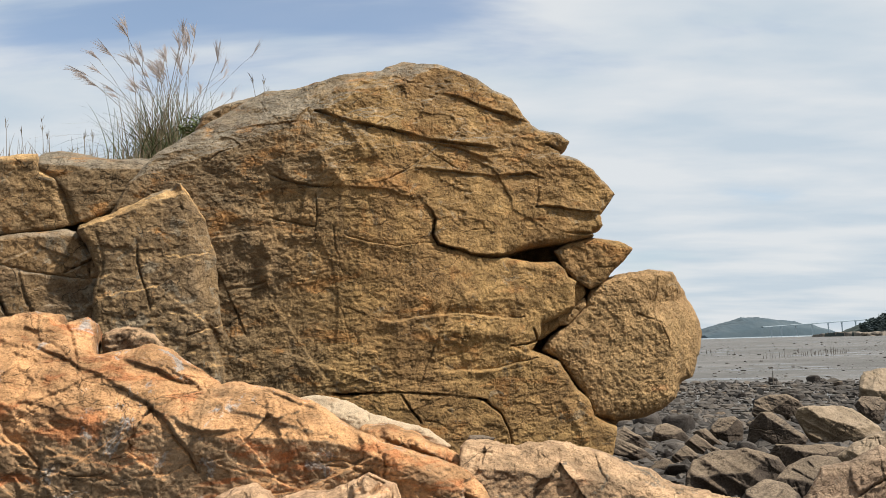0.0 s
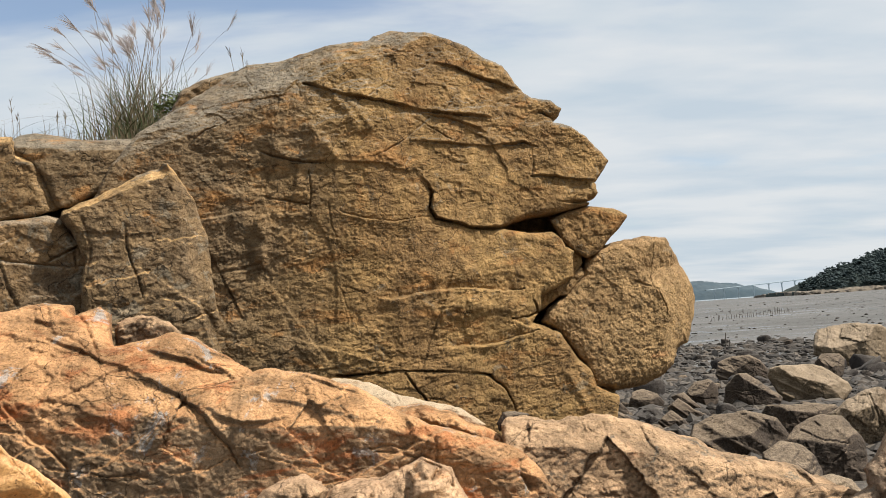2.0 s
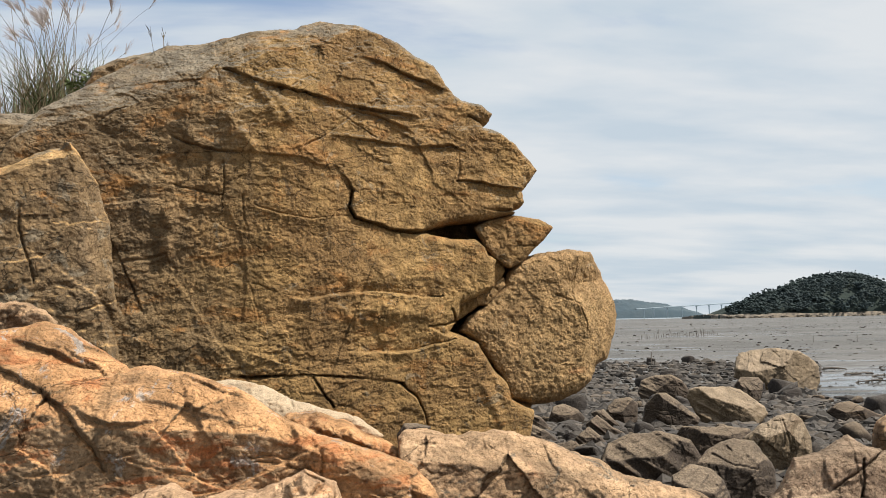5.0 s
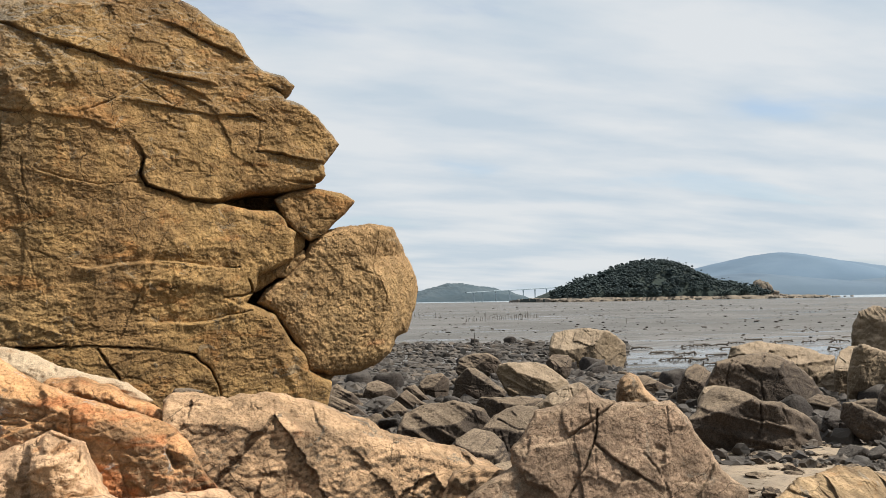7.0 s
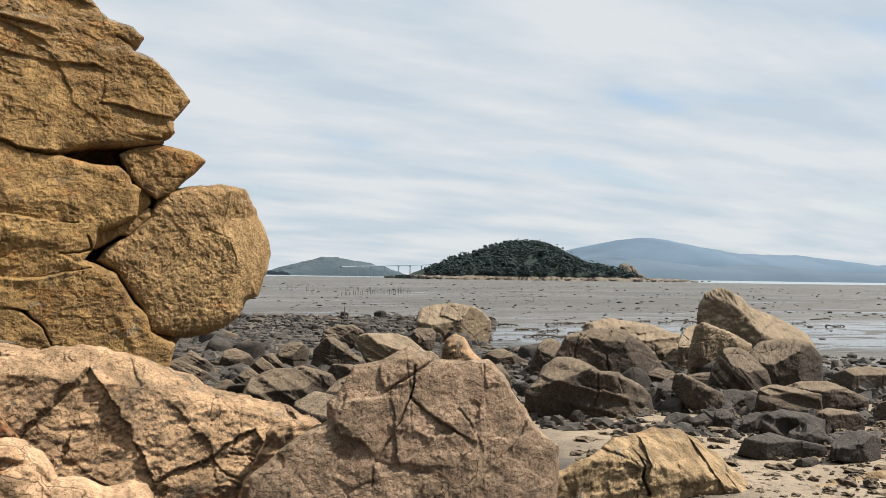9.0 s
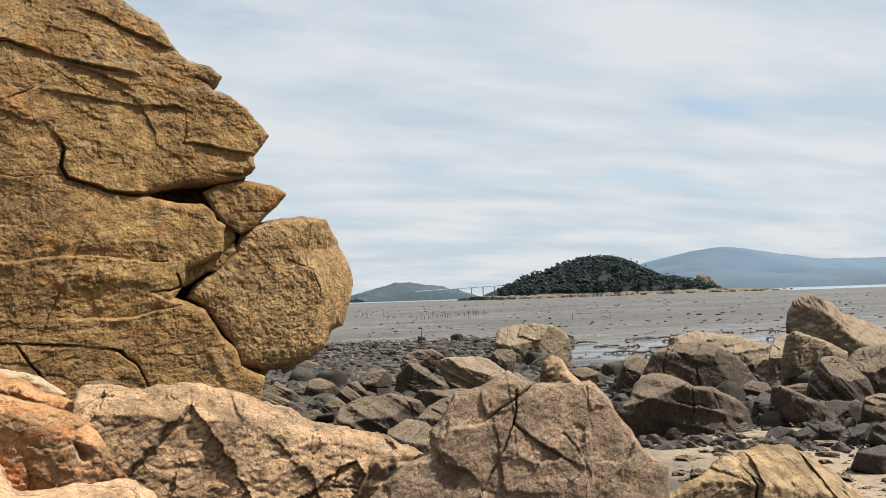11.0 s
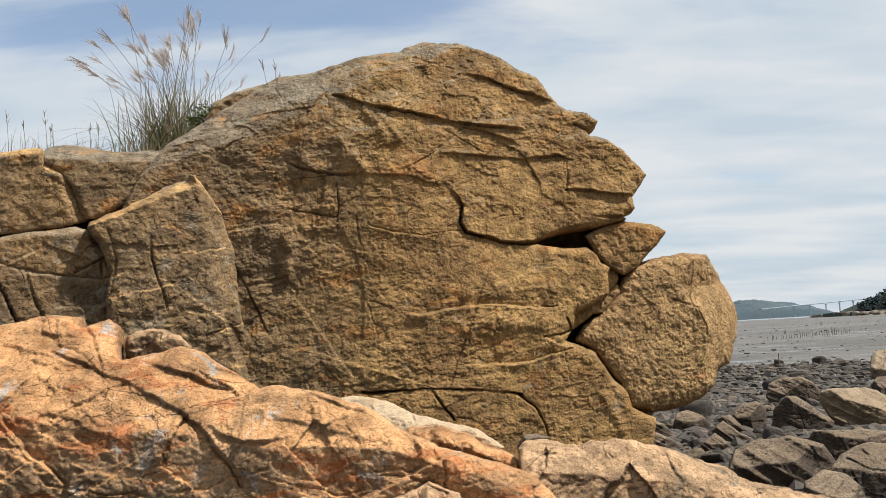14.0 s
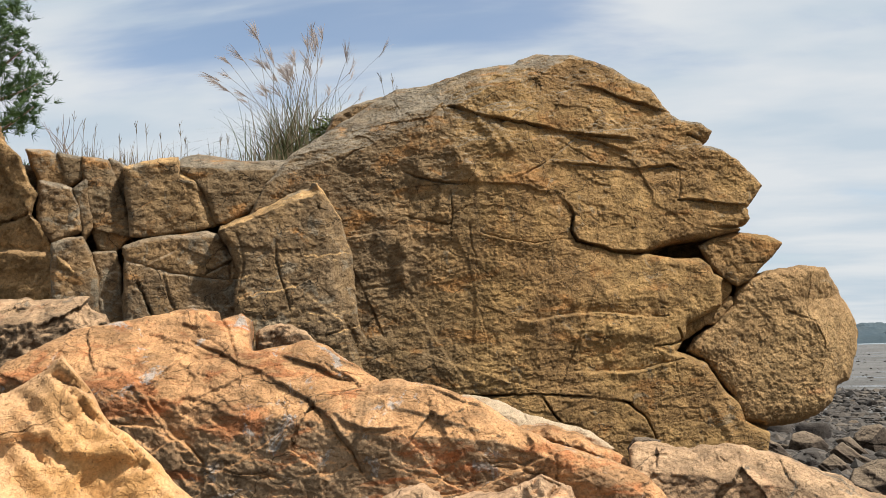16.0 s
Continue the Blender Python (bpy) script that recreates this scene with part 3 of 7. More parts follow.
def broken_stone(seed, size, sub=4, planes=7, sharp=55.0, rough=0.035, beds=0.0, bed_turn=(0, 0, 0), box=0.35):
    """A stone bounded by random split planes, its edges worn round; size: its width, depth and height."""
    rng = np.random.RandomState(seed)
    dirs, tris = BALLS[sub]
    n = rng.normal(size=(planes, 3))
    n /= np.linalg.norm(n, axis=1)[:, None]
    n = np.concatenate([n, [[1, 0.1, 0.2], [-1, 0, 0.15], [0, 1, 0], [0.1, -1, 0.2], [0.12, -0.1, 1], [0, 0, -1]] + rng.normal(size=(6, 3)) * 0.18])
    n /= np.linalg.norm(n, axis=1)[:, None]
    reach = np.concatenate([rng.uniform(0.78, 1.05, planes), rng.uniform(box * 2, box * 2 + 0.25, 6)])
    dots = np.maximum(dirs @ n.T, 0) / reach
    r = (dots ** sharp).sum(1) ** (-1.0 / sharp)
    p = dirs * r[:, None]
    p /= np.abs(p).max(0)
    if beds:
        m = np.array(Euler([radians(q) for q in bed_turn]).to_matrix())
        q = (p @ m) * np.array([0.7, 0.7, 5.0]) + seed
        p = p * (1 + beds * fractal(q, 1.0, 3, 0.5, seed, True))[:, None]
    p = p * (1 + rough * 0.8 * fractal(p + seed, 1.7, 3, 0.5, seed + 3) + rough * fractal(p + seed, 7.0, 4, 0.6, seed + 4, True))[:, None]
    big = facets(p[:, 0] + p[:, 1] * 0.6, p[:, 2] * 1.4 + p[:, 1] * 0.4, 2.3, seed, 1.6)
    p = p * (1 + 1.6 * rough * big)[:, None]
    return p * np.array(size) / 2, tris


def ribbons(strips):
    """Narrow blades as strips of quads: each a row of points and a width at each point, with a side direction."""
    verts, quads = [], []
    for pts, widths, across in strips:
        start = len(verts)
        for p, w in zip(pts, widths):
            verts.append(p - across * w / 2)
            verts.append(p + across * w / 2)
        for k in range(len(pts) - 1):
            i = start + 2 * k
            quads.append((i, i + 1, i + 3, i + 2))
    return np.array(verts), np.array(quads)


def tube(pts, radii, sides=7):
    pts = np.asarray(pts, dtype=np.float64)
    verts, quads = [], []
    for k, (p, r) in enumerate(zip(pts, radii)):
        d = pts[min(k + 1, len(pts) - 1)] - pts[max(k - 1, 0)]
        d = d / (np.linalg.norm(d) + 1e-9)
        e = np.cross(d, [0.31, 0.87, 0.38])
        e /= np.linalg.norm(e)
        g = np.cross(d, e)
        for s in range(sides):
            ang = 2 * math.pi * s / sides
            verts.append(p + r * (math.cos(ang) * e + math.sin(ang) * g))
    for k in range(len(pts) - 1):
        for s in range(sides):
            i, j = k * sides + s, k * sides + (s + 1) % sides
            quads.append((i, j, j + sides, i + sides))
    return np.array(verts), np.array(quads)


def joined(pieces):
    verts, quads, base = [], [], 0
    for v, q in pieces:
        verts.append(v)
        quads.append(np.asarray(q) + base)
        base += len(v)
    return np.concatenate(verts), np.concatenate(quads)


# ---- ground, sea and distance ----
def make_ground():
    rad = np.concatenate([np.linspace(0.02, 60, 121), np.geomspace(61, 4700, 90)])
    ang = np.linspace(0, 2 * math.pi, 361)[:-1]
    r, t = np.meshgrid(rad, ang, indexing="ij")
    x, y = r * np.cos(t), r * np.sin(t)
    z = ground_height(x, y)
    p = np.stack([x.ravel(), y.ravel(), np.zeros(x.size)], 1)
    near = np.exp(-r.ravel() / 40)
    bump = 0.06 * fractal(p, 0.6, 5, 0.5, 3) * near + 0.05 * fractal(p * np.array([0.5, 1, 1]), 0.12, 4, 0.5, 8) * np.exp(-r.ravel() / 400)
    verts = np.stack([x.ravel(), y.ravel(), z.ravel() + bump], 1)
    k = len(ang)
    i, j = np.meshgrid(np.arange(len(rad) - 1), np.arange(k), indexing="ij")
    i, j = i.ravel(), j.ravel()
    n = (j + 1) % k
    quads = np.stack([i * k + j, (i + 1) * k + j, (i + 1) * k + n, i * k + n], 1)
    ob = new("ground", quad_mesh("ground", verts, quads, GROUND))
    tagged(ob, "pale sand running out into a grey tidal mudflat", "ground", kind="structure")


make_ground()


def make_sea(name, ring, z, label):
    v = [(x, y, z) for x, y in ring] + [(x, y, z - 0.5) for x, y in ring]
    n = len(ring)
    me = bpy.data.meshes.new(name)
    me.from_pydata(v, [], [tuple(range(n))] + [(k, n + k, n + (k + 1) % n, (k + 1) % n) for k in range(n)])
    me.materials.append(WATER)
    tagged(new(name, me), label, "sea", kind="structure")


make_sea("water", [(330, 620), (900, 540), (2600, 400), (4300, 900), (2600, 3700), (1200, 4300), (500, 2600), (420, 1150)], -1.40, "calm pale sea beyond the mudflat")
make_sea("water_inlet", [(60, 1000), (330, 880), (410, 1160), (500, 2700), (150, 4300), (20, 2200)], -1.39, "pale strip of sea before the far isle")


def make_hill(name, profile, y, deep, mat, label, seed, rough, foot=-4.0):
    """A far ridge with a rounded fore slope under a skyline given as (x, z)."""
    xs = np.array([p[0] for p in profile])
    zs = np.array([p[1] for p in profile])
    nx, ny = 320, 26
    x = np.linspace(xs[0], xs[-1], nx)
    top = np.interp(x, xs, zs)
    ker = np.ones(5) / 5
    top = np.convolve(np.pad(top, 2, mode="edge"), ker, mode="valid")
    s = np.linspace(-1, 1, ny)
    gx, gs = np.meshgrid(x, s)
    height = foot + (top[None, :] - foot) * np.sqrt(np.maximum(1 - gs ** 2, 0))
    p = np.stack([gx.ravel(), gs.ravel() * deep, np.zeros(gx.size)], 1)
    height = height.ravel() + rough * fractal(p, 6.0 / (xs[-1] - xs[0]) * 3, 5, 0.55, seed) * (1 - np.abs(gs.ravel()) ** 2)
    height = np.where((np.abs(gs.ravel()) > 0.99) | (gx.ravel() <= xs[0] + 0.01) | (gx.ravel() >= xs[-1] - 0.01), -12.0, height)
    v = np.stack([gx.ravel(), y + gs.ravel() * deep, height], 1)
    i, j = np.meshgrid(np.arange(ny - 1), np.arange(nx - 1), indexing="ij")
    i, j = i.ravel(), j.ravel()
    q = np.stack([i * nx + j, i * nx + j + 1, (i + 1) * nx + j + 1, (i + 1) * nx + j], 1)
    return lone(name, v, q, mat, label, "hill", kind="structure")


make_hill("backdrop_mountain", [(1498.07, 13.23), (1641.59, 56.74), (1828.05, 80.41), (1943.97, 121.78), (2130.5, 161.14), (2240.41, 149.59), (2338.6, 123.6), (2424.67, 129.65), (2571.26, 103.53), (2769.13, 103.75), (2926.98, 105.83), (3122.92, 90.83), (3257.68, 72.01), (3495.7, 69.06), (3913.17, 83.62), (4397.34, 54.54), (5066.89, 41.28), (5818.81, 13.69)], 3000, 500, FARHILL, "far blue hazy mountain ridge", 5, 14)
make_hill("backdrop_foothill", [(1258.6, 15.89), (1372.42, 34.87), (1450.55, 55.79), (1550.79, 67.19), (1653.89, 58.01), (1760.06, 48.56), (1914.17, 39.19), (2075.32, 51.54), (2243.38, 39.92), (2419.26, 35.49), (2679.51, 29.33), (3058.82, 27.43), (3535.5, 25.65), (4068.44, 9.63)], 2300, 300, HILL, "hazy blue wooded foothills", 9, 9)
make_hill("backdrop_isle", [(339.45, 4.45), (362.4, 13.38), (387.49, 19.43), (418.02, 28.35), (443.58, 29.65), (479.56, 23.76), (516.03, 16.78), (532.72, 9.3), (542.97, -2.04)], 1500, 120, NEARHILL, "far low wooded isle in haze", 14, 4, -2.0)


def make_island():
    skyline = [(276.68, 0.01), (286.07, 5.4), (299.27, 13.14), (317.84, 19.9), (336.62, 24.34), (355.75, 29.83), (377.98, 35.37), (397.4, 32.57), (413.97, 23.75), (425.06, 16.47), (442.39, 15.57), (456.91, 12.68), (468.47, 7.28), (477.02, -0.14), (499.18, -3.89)]
    xs = np.array([p[0] for p in skyline])
    zs = np.array([p[1] for p in skyline])
    isle = thing("wooded_island", (float(xs.mean()), 700.0, -1.5), "small island of dark pines with a rocky shore", "island")
    nx, ny = 200, 40
    x, s = np.meshgrid(np.linspace(xs[0] - 8, xs[-1] + 25, nx), np.linspace(-1, 1, ny))
    p = np.stack([x.ravel(), s.ravel() * 60, np.zeros(x.size)], 1)
    top = np.interp(x.ravel(), xs, zs - 5.5)
    z = -2.5 + (np.maximum(top, 0.3) + 2.5) * np.clip(1.15 * np.sqrt(np.maximum(1 - s.ravel() ** 2, 0)) - 0.15, 0, 1) + 1.6 * fractal(p, 0.10, 5, 0.6, 4, True) + 0.5
    rim = (np.abs(s.ravel()) > 0.97) | (x.ravel() <= x.min() + 0.01) | (x.ravel() >= x.max() - 0.01)
    z = np.where(rim, -6.0, z)
    v = np.stack([x.ravel(), 700 + s.ravel() * 60, z], 1)
    i, j = np.meshgrid(np.arange(ny - 1), np.arange(nx - 1), indexing="ij")
    i, j = i.ravel(), j.ravel()
    part_of(isle, "forest_floor", np.where((v[:, 2] < 1.2)[:, None], np.array([1, 1, 0]) * v + np.array([0, 3, -4.0]), v + np.array([0, 3.0, -0.2])), np.stack([i * nx + j, i * nx + j + 1, (i + 1) * nx + j + 1, (i + 1) * nx + j], 1), FLOOR, "dark ground under the pines")
    v = v.copy()
    v[:, 2] = np.minimum(v[:, 2], 1.6 + 1.1 * fractal(p, 0.13, 4, 0.6, 9))
    v[:, 1] -= 1.5
    part_of(isle, "rock_base", v, np.stack([i * nx + j, i * nx + j + 1, (i + 1) * nx + j + 1, (i + 1) * nx + j], 1), SHORE, "pale broken shore rock")
    rng = np.random.RandomState(21)
    bv, bf = BALLS[1]
    pieces = []
    for k in range(950):
        tx = rng.uniform(xs[0] + 2, xs[-1] - 25)
        ts = rng.uniform(-0.985, 0.15)
        gz = -2.5 + (np.interp(tx, xs, zs - 5.5) + 2.5) * min(1.0, max(0.0, 1.15 * math.sqrt(1 - ts * ts) - 0.15))
        if gz < 0.6:
            continue
        tall, wide = rng.uniform(3.5, 7.5), rng.uniform(3.0, 6.0)
        for c in range(14):
            o = rng.normal(size=3) * np.array([wide * 0.36, wide * 0.36, tall * 0.17])
            r = rng.uniform(0.09, 0.24) * wide
            jag = 1 + 0.42 * rng.uniform(-1, 1, size=(len(bv), 1))
            pieces.append((bv * jag * r * np.array([1, 1, 0.72]) + np.array([tx, 700 + ts * 60, gz + tall * 0.55]) + o, bf))
    wv, wf = joined(pieces)
    woods = part_of(isle, "pine_crowns", wv, wf, WOODS, "dense dark green pine crowns")
    tagged(woods, kind="stuff")
    stones = []
    for k in range(420):
        tx = rng.uniform(xs[0] - 8, xs[-1] + 34)
        sv, sf = BALLS[2]
        r = rng.uniform(0.3, 1.1) * (2.4 if rng.rand() < 0.10 else 1)
        jag = 1 + 0.45 * rng.uniform(-1, 1, size=(len(sv), 1))
        stones.append((sv * jag * r * np.array([1.5, 1, 0.6]) + np.array([tx, 700 - 58 + rng.uniform(-9, 22), -1.3 + rng.uniform(0, 1.3)]), sf))
    sv, sf = joined(stones)
    tagged(part_of(isle, "shore_rubble", sv, sf, SHORE, "pale boulders along the waterline"), kind="stuff")
    cx = float(np.interp(0.93, [0, 1], [xs[0], xs[-1]]))
    for k, (dx, dz, sx, sz) in enumerate(((-14, 5.0, 13, 19), (-7, 3.5, 11, 17), (0, 1.5, 10, 12), (8, 0.0, 9, 7))):
        cliff, cf = broken_stone(77 + k, (sx, 12, sz), 4, rough=0.10, beds=0.05, bed_turn=(0, 70, 0))
        part_of(isle, "cliff", cliff + np.array([cx + dx, 674.0, dz]), cf, SHORE, "bare tan cliff at the island's end")


make_island()


def make_bridge():
    x0, _, z0 = 380.4, 1250, 11.51
    x1, _, z1 = 534.04, 1250, 18.11
    y = 1250.0
    bridge = thing("sea_bridge", ((x0 + x1) / 2, y, -1.5), "long pale concrete bridge on slender piers", "bridge")
    n = 24
    deck = []
    for k in range(n + 1):
        f = k / n
        x, z = x0 + (x1 - x0) * f, z0 + (z1 - z0) * f
        deck += [(x, y - 4, z - 0.5), (x, y + 4, z - 0.5), (x, y + 4, z + 0.9), (x, y - 4, z + 0.9)]
    quads = [(4 * k + s, 4 * k + (s + 1) % 4, 4 * k + 4 + (s + 1) % 4, 4 * k + 4 + s) for k in range(n) for s in range(4)]
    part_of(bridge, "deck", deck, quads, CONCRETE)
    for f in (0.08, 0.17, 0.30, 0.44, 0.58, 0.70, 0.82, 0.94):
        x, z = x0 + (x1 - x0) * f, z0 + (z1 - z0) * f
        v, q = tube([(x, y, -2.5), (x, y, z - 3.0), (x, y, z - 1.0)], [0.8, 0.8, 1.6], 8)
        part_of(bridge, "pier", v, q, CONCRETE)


make_bridge()


# ---- the great outcrop ----
outcrop = thing("rock_outcrop", (-0.6, 8.9, 0.4), "towering ochre rock outcrop whose edge looks like a face", "outcrop")


def block(name, outline, a, b, out, rnd, seed, mat, label="", **shape):
    shape.setdefault("grow", 0.020)
    v, q = relief_rock(outline, a, b, out, rnd * 0.6, seed, **shape)
    return part_of(outcrop, name, v, q, mat, label)


block("rock_face",
      [(-3.02, 2.58), (-2.8, 2.98), (-2.62, 3.34), (-2.41, 3.5), (-2.2, 3.69), (-1.98, 3.87), (-1.76, 4.02), (-1.6, 4.02), (-1.44, 4.05), (-1.25, 4.1), (-0.98, 4.15), (-0.74, 4.17), (-0.66, 4.19), (-0.62, 4.24), (-0.5, 4.29), (-0.44, 4.3), (-0.31, 4.25), (-0.12, 4.23), (0.06, 4.18), (0.27, 4.09), (0.39, 4.0), (0.58, 3.93), (0.65, 3.82), (0.69, 3.75), (0.76, 3.68), (0.85, 3.62), (1.04, 3.59), (1.16, 3.51), (1.12, 3.45), (1.05, 3.39)]
      + [(1.22, 3.35), (1.37, 3.25), (1.48, 3.14), (1.6, 3.0), (1.51, 2.89), (1.44, 2.8), (1.46, 2.69), (1.42, 2.64), (1.35, 2.63), (1.37, 2.58), (1.21, 2.54), (1.05, 2.51), (0.87, 2.49), (0.71, 2.47), (0.55, 2.42), (0.47, 2.39), (0.54, 2.37), (0.75, 2.33), (0.94, 2.34), (1.04, 2.27), (1.08, 2.19), (1.16, 2.15)]
      + [(1.14, 2.0), (1.14, 1.88), (0.98, 1.8), (0.81, 1.73), (0.77, 1.59), (0.69, 1.48), (0.82, 1.44), (0.96, 1.37), (1.09, 1.14), (1.23, 1), (1.28, 0.84), (1.5, 0.73), (1.48, 0.65), (1.24, -0.47), (1.07, -0.46), (-1.57, -0.22), (-2.91, -0.1), (-3.14, 1.7)],
      8.33, 0.31, 0.25, 0.16, 11, OCHRE, grow=0.006, step=0.0070, thick=1.5, rough=0.011, warp=0.012, grain=0.002, grit=0.0015,
      chips=((0.8, 0.018, 1.2), (2.2, 0.012, 1.4), (9.0, 0.004, 1.4)), flakes=((-6, 1.2, 5, 0.013), (4, 4.2, 4, 0.011), (0, 10.0, 3, 0.004)), crust=(27.0, 0.0038),
      hairs=((12, 0.45, 82, 0.018), (14, 0.5, -8, 0.022), (6, 0.3, 45, 0.016)),
      lines=(
          ("recede", [(-5.2, 2.49), (-3.06, 2.9), (-2.35, 3.2), (-1.88, 3.35), (-1.6, 3.48), (-1.21, 3.61), (-1.13, 3.69), (-0.9, 3.83), (-0.6, 3.92), (-0.39, 3.99), (-0.15, 4.16), (0.02, 4.35), (0.74, 5.05)], 0.6),
          ("recede", [(-5.24, 2.62), (-3.1, 3.03), (-2.39, 3.33), (-1.92, 3.48), (-1.64, 3.61), (-1.25, 3.74), (-1.17, 3.82), (-0.94, 3.96), (-0.64, 4.05), (-0.43, 4.12), (-0.19, 4.29), (-0.02, 4.48), (0.7, 5.18)], 0.45),
          ("fold", [(-0.8, 3.2), (-0.57, 2.14), (-0.77, -0.24)], 0.24, 0.95),
          ("crack", [(-1.21, 3.69), (-0.92, 3.58), (-0.62, 3.52), (-0.42, 3.49), (-0.22, 3.45), (0.04, 3.42), (0.24, 3.4), (0.46, 3.38)], 0.01, 0.1),
          ("ledge", [(-1.21, 3.69), (-0.92, 3.58), (-0.62, 3.52), (-0.42, 3.49), (-0.22, 3.45), (0.04, 3.42), (0.24, 3.4), (0.46, 3.38)], 0.04, 0.35),
          ("crack", [(-0.34, 3.16), (-0.19, 3.16), (0.07, 3.14), (0.38, 3.13), (0.6, 3.16), (0.71, 3.17), (0.84, 3.13)], 0.008, 0.08),
          ("ledge", [(-0.34, 3.16), (-0.19, 3.16), (0.07, 3.14), (0.38, 3.13), (0.6, 3.16), (0.71, 3.17), (0.84, 3.13)], 0.032, 0.2),
          ("crack", [(-0.78, 2.97), (-0.6, 3.04), (-0.44, 3.14), (-0.31, 3.26), (-0.17, 3.39)], 0.009, 0.07),
          ("crack", [(-0.4, 3.45), (-0.25, 3.35), (-0.1, 3.26), (0.02, 3.18)], 0.007, 0.05),
          ("ledge", [(-0.2, 3.42), (0.03, 3.38), (0.24, 3.3), (0.39, 3.23)], 0.035, 0.12),
          ("crack", [(-0.2, 3.42), (0.03, 3.38), (0.24, 3.3), (0.39, 3.23)], 0.006, 0.04),
          ("crack", [(-1.61, 3.11), (-1.43, 3.04), (-1.24, 2.99), (-0.95, 2.98), (-0.73, 2.96), (-0.58, 2.95), (-0.46, 2.9), (-0.33, 2.88)], 0.01, 0.09),
          ("ledge", [(-1.61, 3.11), (-1.43, 3.04), (-1.24, 2.99), (-0.95, 2.98), (-0.73, 2.96), (-0.58, 2.95), (-0.46, 2.9), (-0.33, 2.88)], 0.02, 0.22),
          ("crack", [(-0.33, 2.88), (-0.22, 2.79), (-0.18, 2.7), (-0.21, 2.57), (-0.17, 2.48), (-0.05, 2.44), (0.13, 2.39), (0.33, 2.38), (0.55, 2.4)], 0.016, 0.16),
          ("ledge", [(-0.33, 2.88), (-0.22, 2.79), (-0.18, 2.7), (-0.21, 2.57), (-0.17, 2.48), (-0.05, 2.44), (0.13, 2.39), (0.33, 2.38), (0.55, 2.4)], 0.045, 0.3),
          ("crack", [(0.77, 2.85), (1.01, 2.84), (1.23, 2.81), (1.45, 2.8)], 0.01, 0.1),
          ("ledge", [(0.77, 2.85), (1.01, 2.84), (1.23, 2.81), (1.45, 2.8)], 0.055, 0.15),
          ("crack", [(1.05, 2.61), (1.21, 2.6), (1.38, 2.61)], 0.012, 0.1),
          ("crack", [(-0.09, 3.9), (0.12, 3.86), (0.27, 3.79), (0.48, 3.74), (0.64, 3.69), (0.77, 3.66)], 0.009, 0.08),
          ("ledge", [(-0.09, 3.9), (0.12, 3.86), (0.27, 3.79), (0.48, 3.74), (0.64, 3.69), (0.77, 3.66)], 0.045, 0.16),
          ("crack", [(0.89, 3.46), (1.03, 3.41), (1.11, 3.4)], 0.012, 0.08),
          ("crack", [(1.08, 3.35), (1.21, 3.28), (1.34, 3.19), (1.45, 3.15)], 0.006, 0.04),
          ("ledge", [(-0.2, 2.5), (-0.38, 2.49), (-0.53, 2.46), (-0.73, 2.48), (-0.97, 2.56)], 0.045, 0.12),
          ("crack", [(-0.97, 2.56), (-0.73, 2.48), (-0.53, 2.46), (-0.38, 2.49), (-0.2, 2.5)], 0.005, 0.03),
          ("crack", [(0.62, 1.81), (0.4, 1.8), (0.19, 1.83), (-0.01, 1.85), (-0.22, 1.84), (-0.42, 1.82), (-0.57, 1.79), (-0.71, 1.82)], 0.008, 0.06),
          ("ledge", [(0.62, 1.81), (0.4, 1.8), (0.19, 1.83), (-0.01, 1.85), (-0.22, 1.84), (-0.42, 1.82), (-0.57, 1.79), (-0.71, 1.82)], 0.08, 0.2),
          ("fold", [(0.52, 1.99), (0.2, 2.0), (-0.16, 1.99)], 0.03, 0.1),
          ("crack", [(0.71, 1.69), (0.74, 1.58), (0.64, 1.55), (0.48, 1.55)], 0.012, 0.08),
          ("fold", [(0.54, 1.66), (0.18, 1.69), (-0.23, 1.66)], 0.03, 0.08),
          ("crack", [(0.73, 1.42), (0.53, 1.39), (0.31, 1.35), (0.11, 1.34), (-0.1, 1.35), (-0.24, 1.38)], 0.009, 0.07),
          ("ledge", [(0.73, 1.42), (0.53, 1.39), (0.31, 1.35), (0.11, 1.34), (-0.1, 1.35), (-0.24, 1.38)], 0.08, 0.2),
          ("crack", [(-1.09, 1.18), (-0.8, 1.18), (-0.55, 1.18), (-0.31, 1.17), (-0.06, 1.13), (0.09, 1.1), (0.24, 1.07)], 0.011, 0.14),
          ("ledge", [(-1.09, 1.18), (-0.8, 1.18), (-0.55, 1.18), (-0.31, 1.17), (-0.06, 1.13), (0.09, 1.1), (0.24, 1.07)], 0.012, 0.3),
          ("crack", [(-0.52, 1.16), (-0.44, 1.03), (-0.36, 0.91)], 0.011, 0.1),
          ("crack", [(0.22, 1.07), (0.36, 0.94), (0.43, 0.81), (0.46, 0.64)], 0.012, 0.1),
          ("ledge", [(0.46, 0.64), (0.43, 0.81), (0.36, 0.94), (0.22, 1.07)], 0.05, 0.15),
          ("ledge", [(0.73, 1.42), (0.58, 1.48), (0.48, 1.54)], 0.045, 0.1),
          ("fold", [(0.97, 1.0), (1.06, 0.84), (1.14, 0.68)], 0.02, 0.04),
          ("ledge", [(-1.11, 1.19), (-1.14, 1.31), (-1.24, 1.45), (-1.35, 1.63), (-1.48, 1.83), (-1.61, 2.03)], 0.014, 0.3),
          ("ledge", [(-1.19, 2.54), (-1.08, 2.28), (-1.04, 2.03), (-1.05, 1.78), (-1.08, 1.54)], 0.012, 0.12),
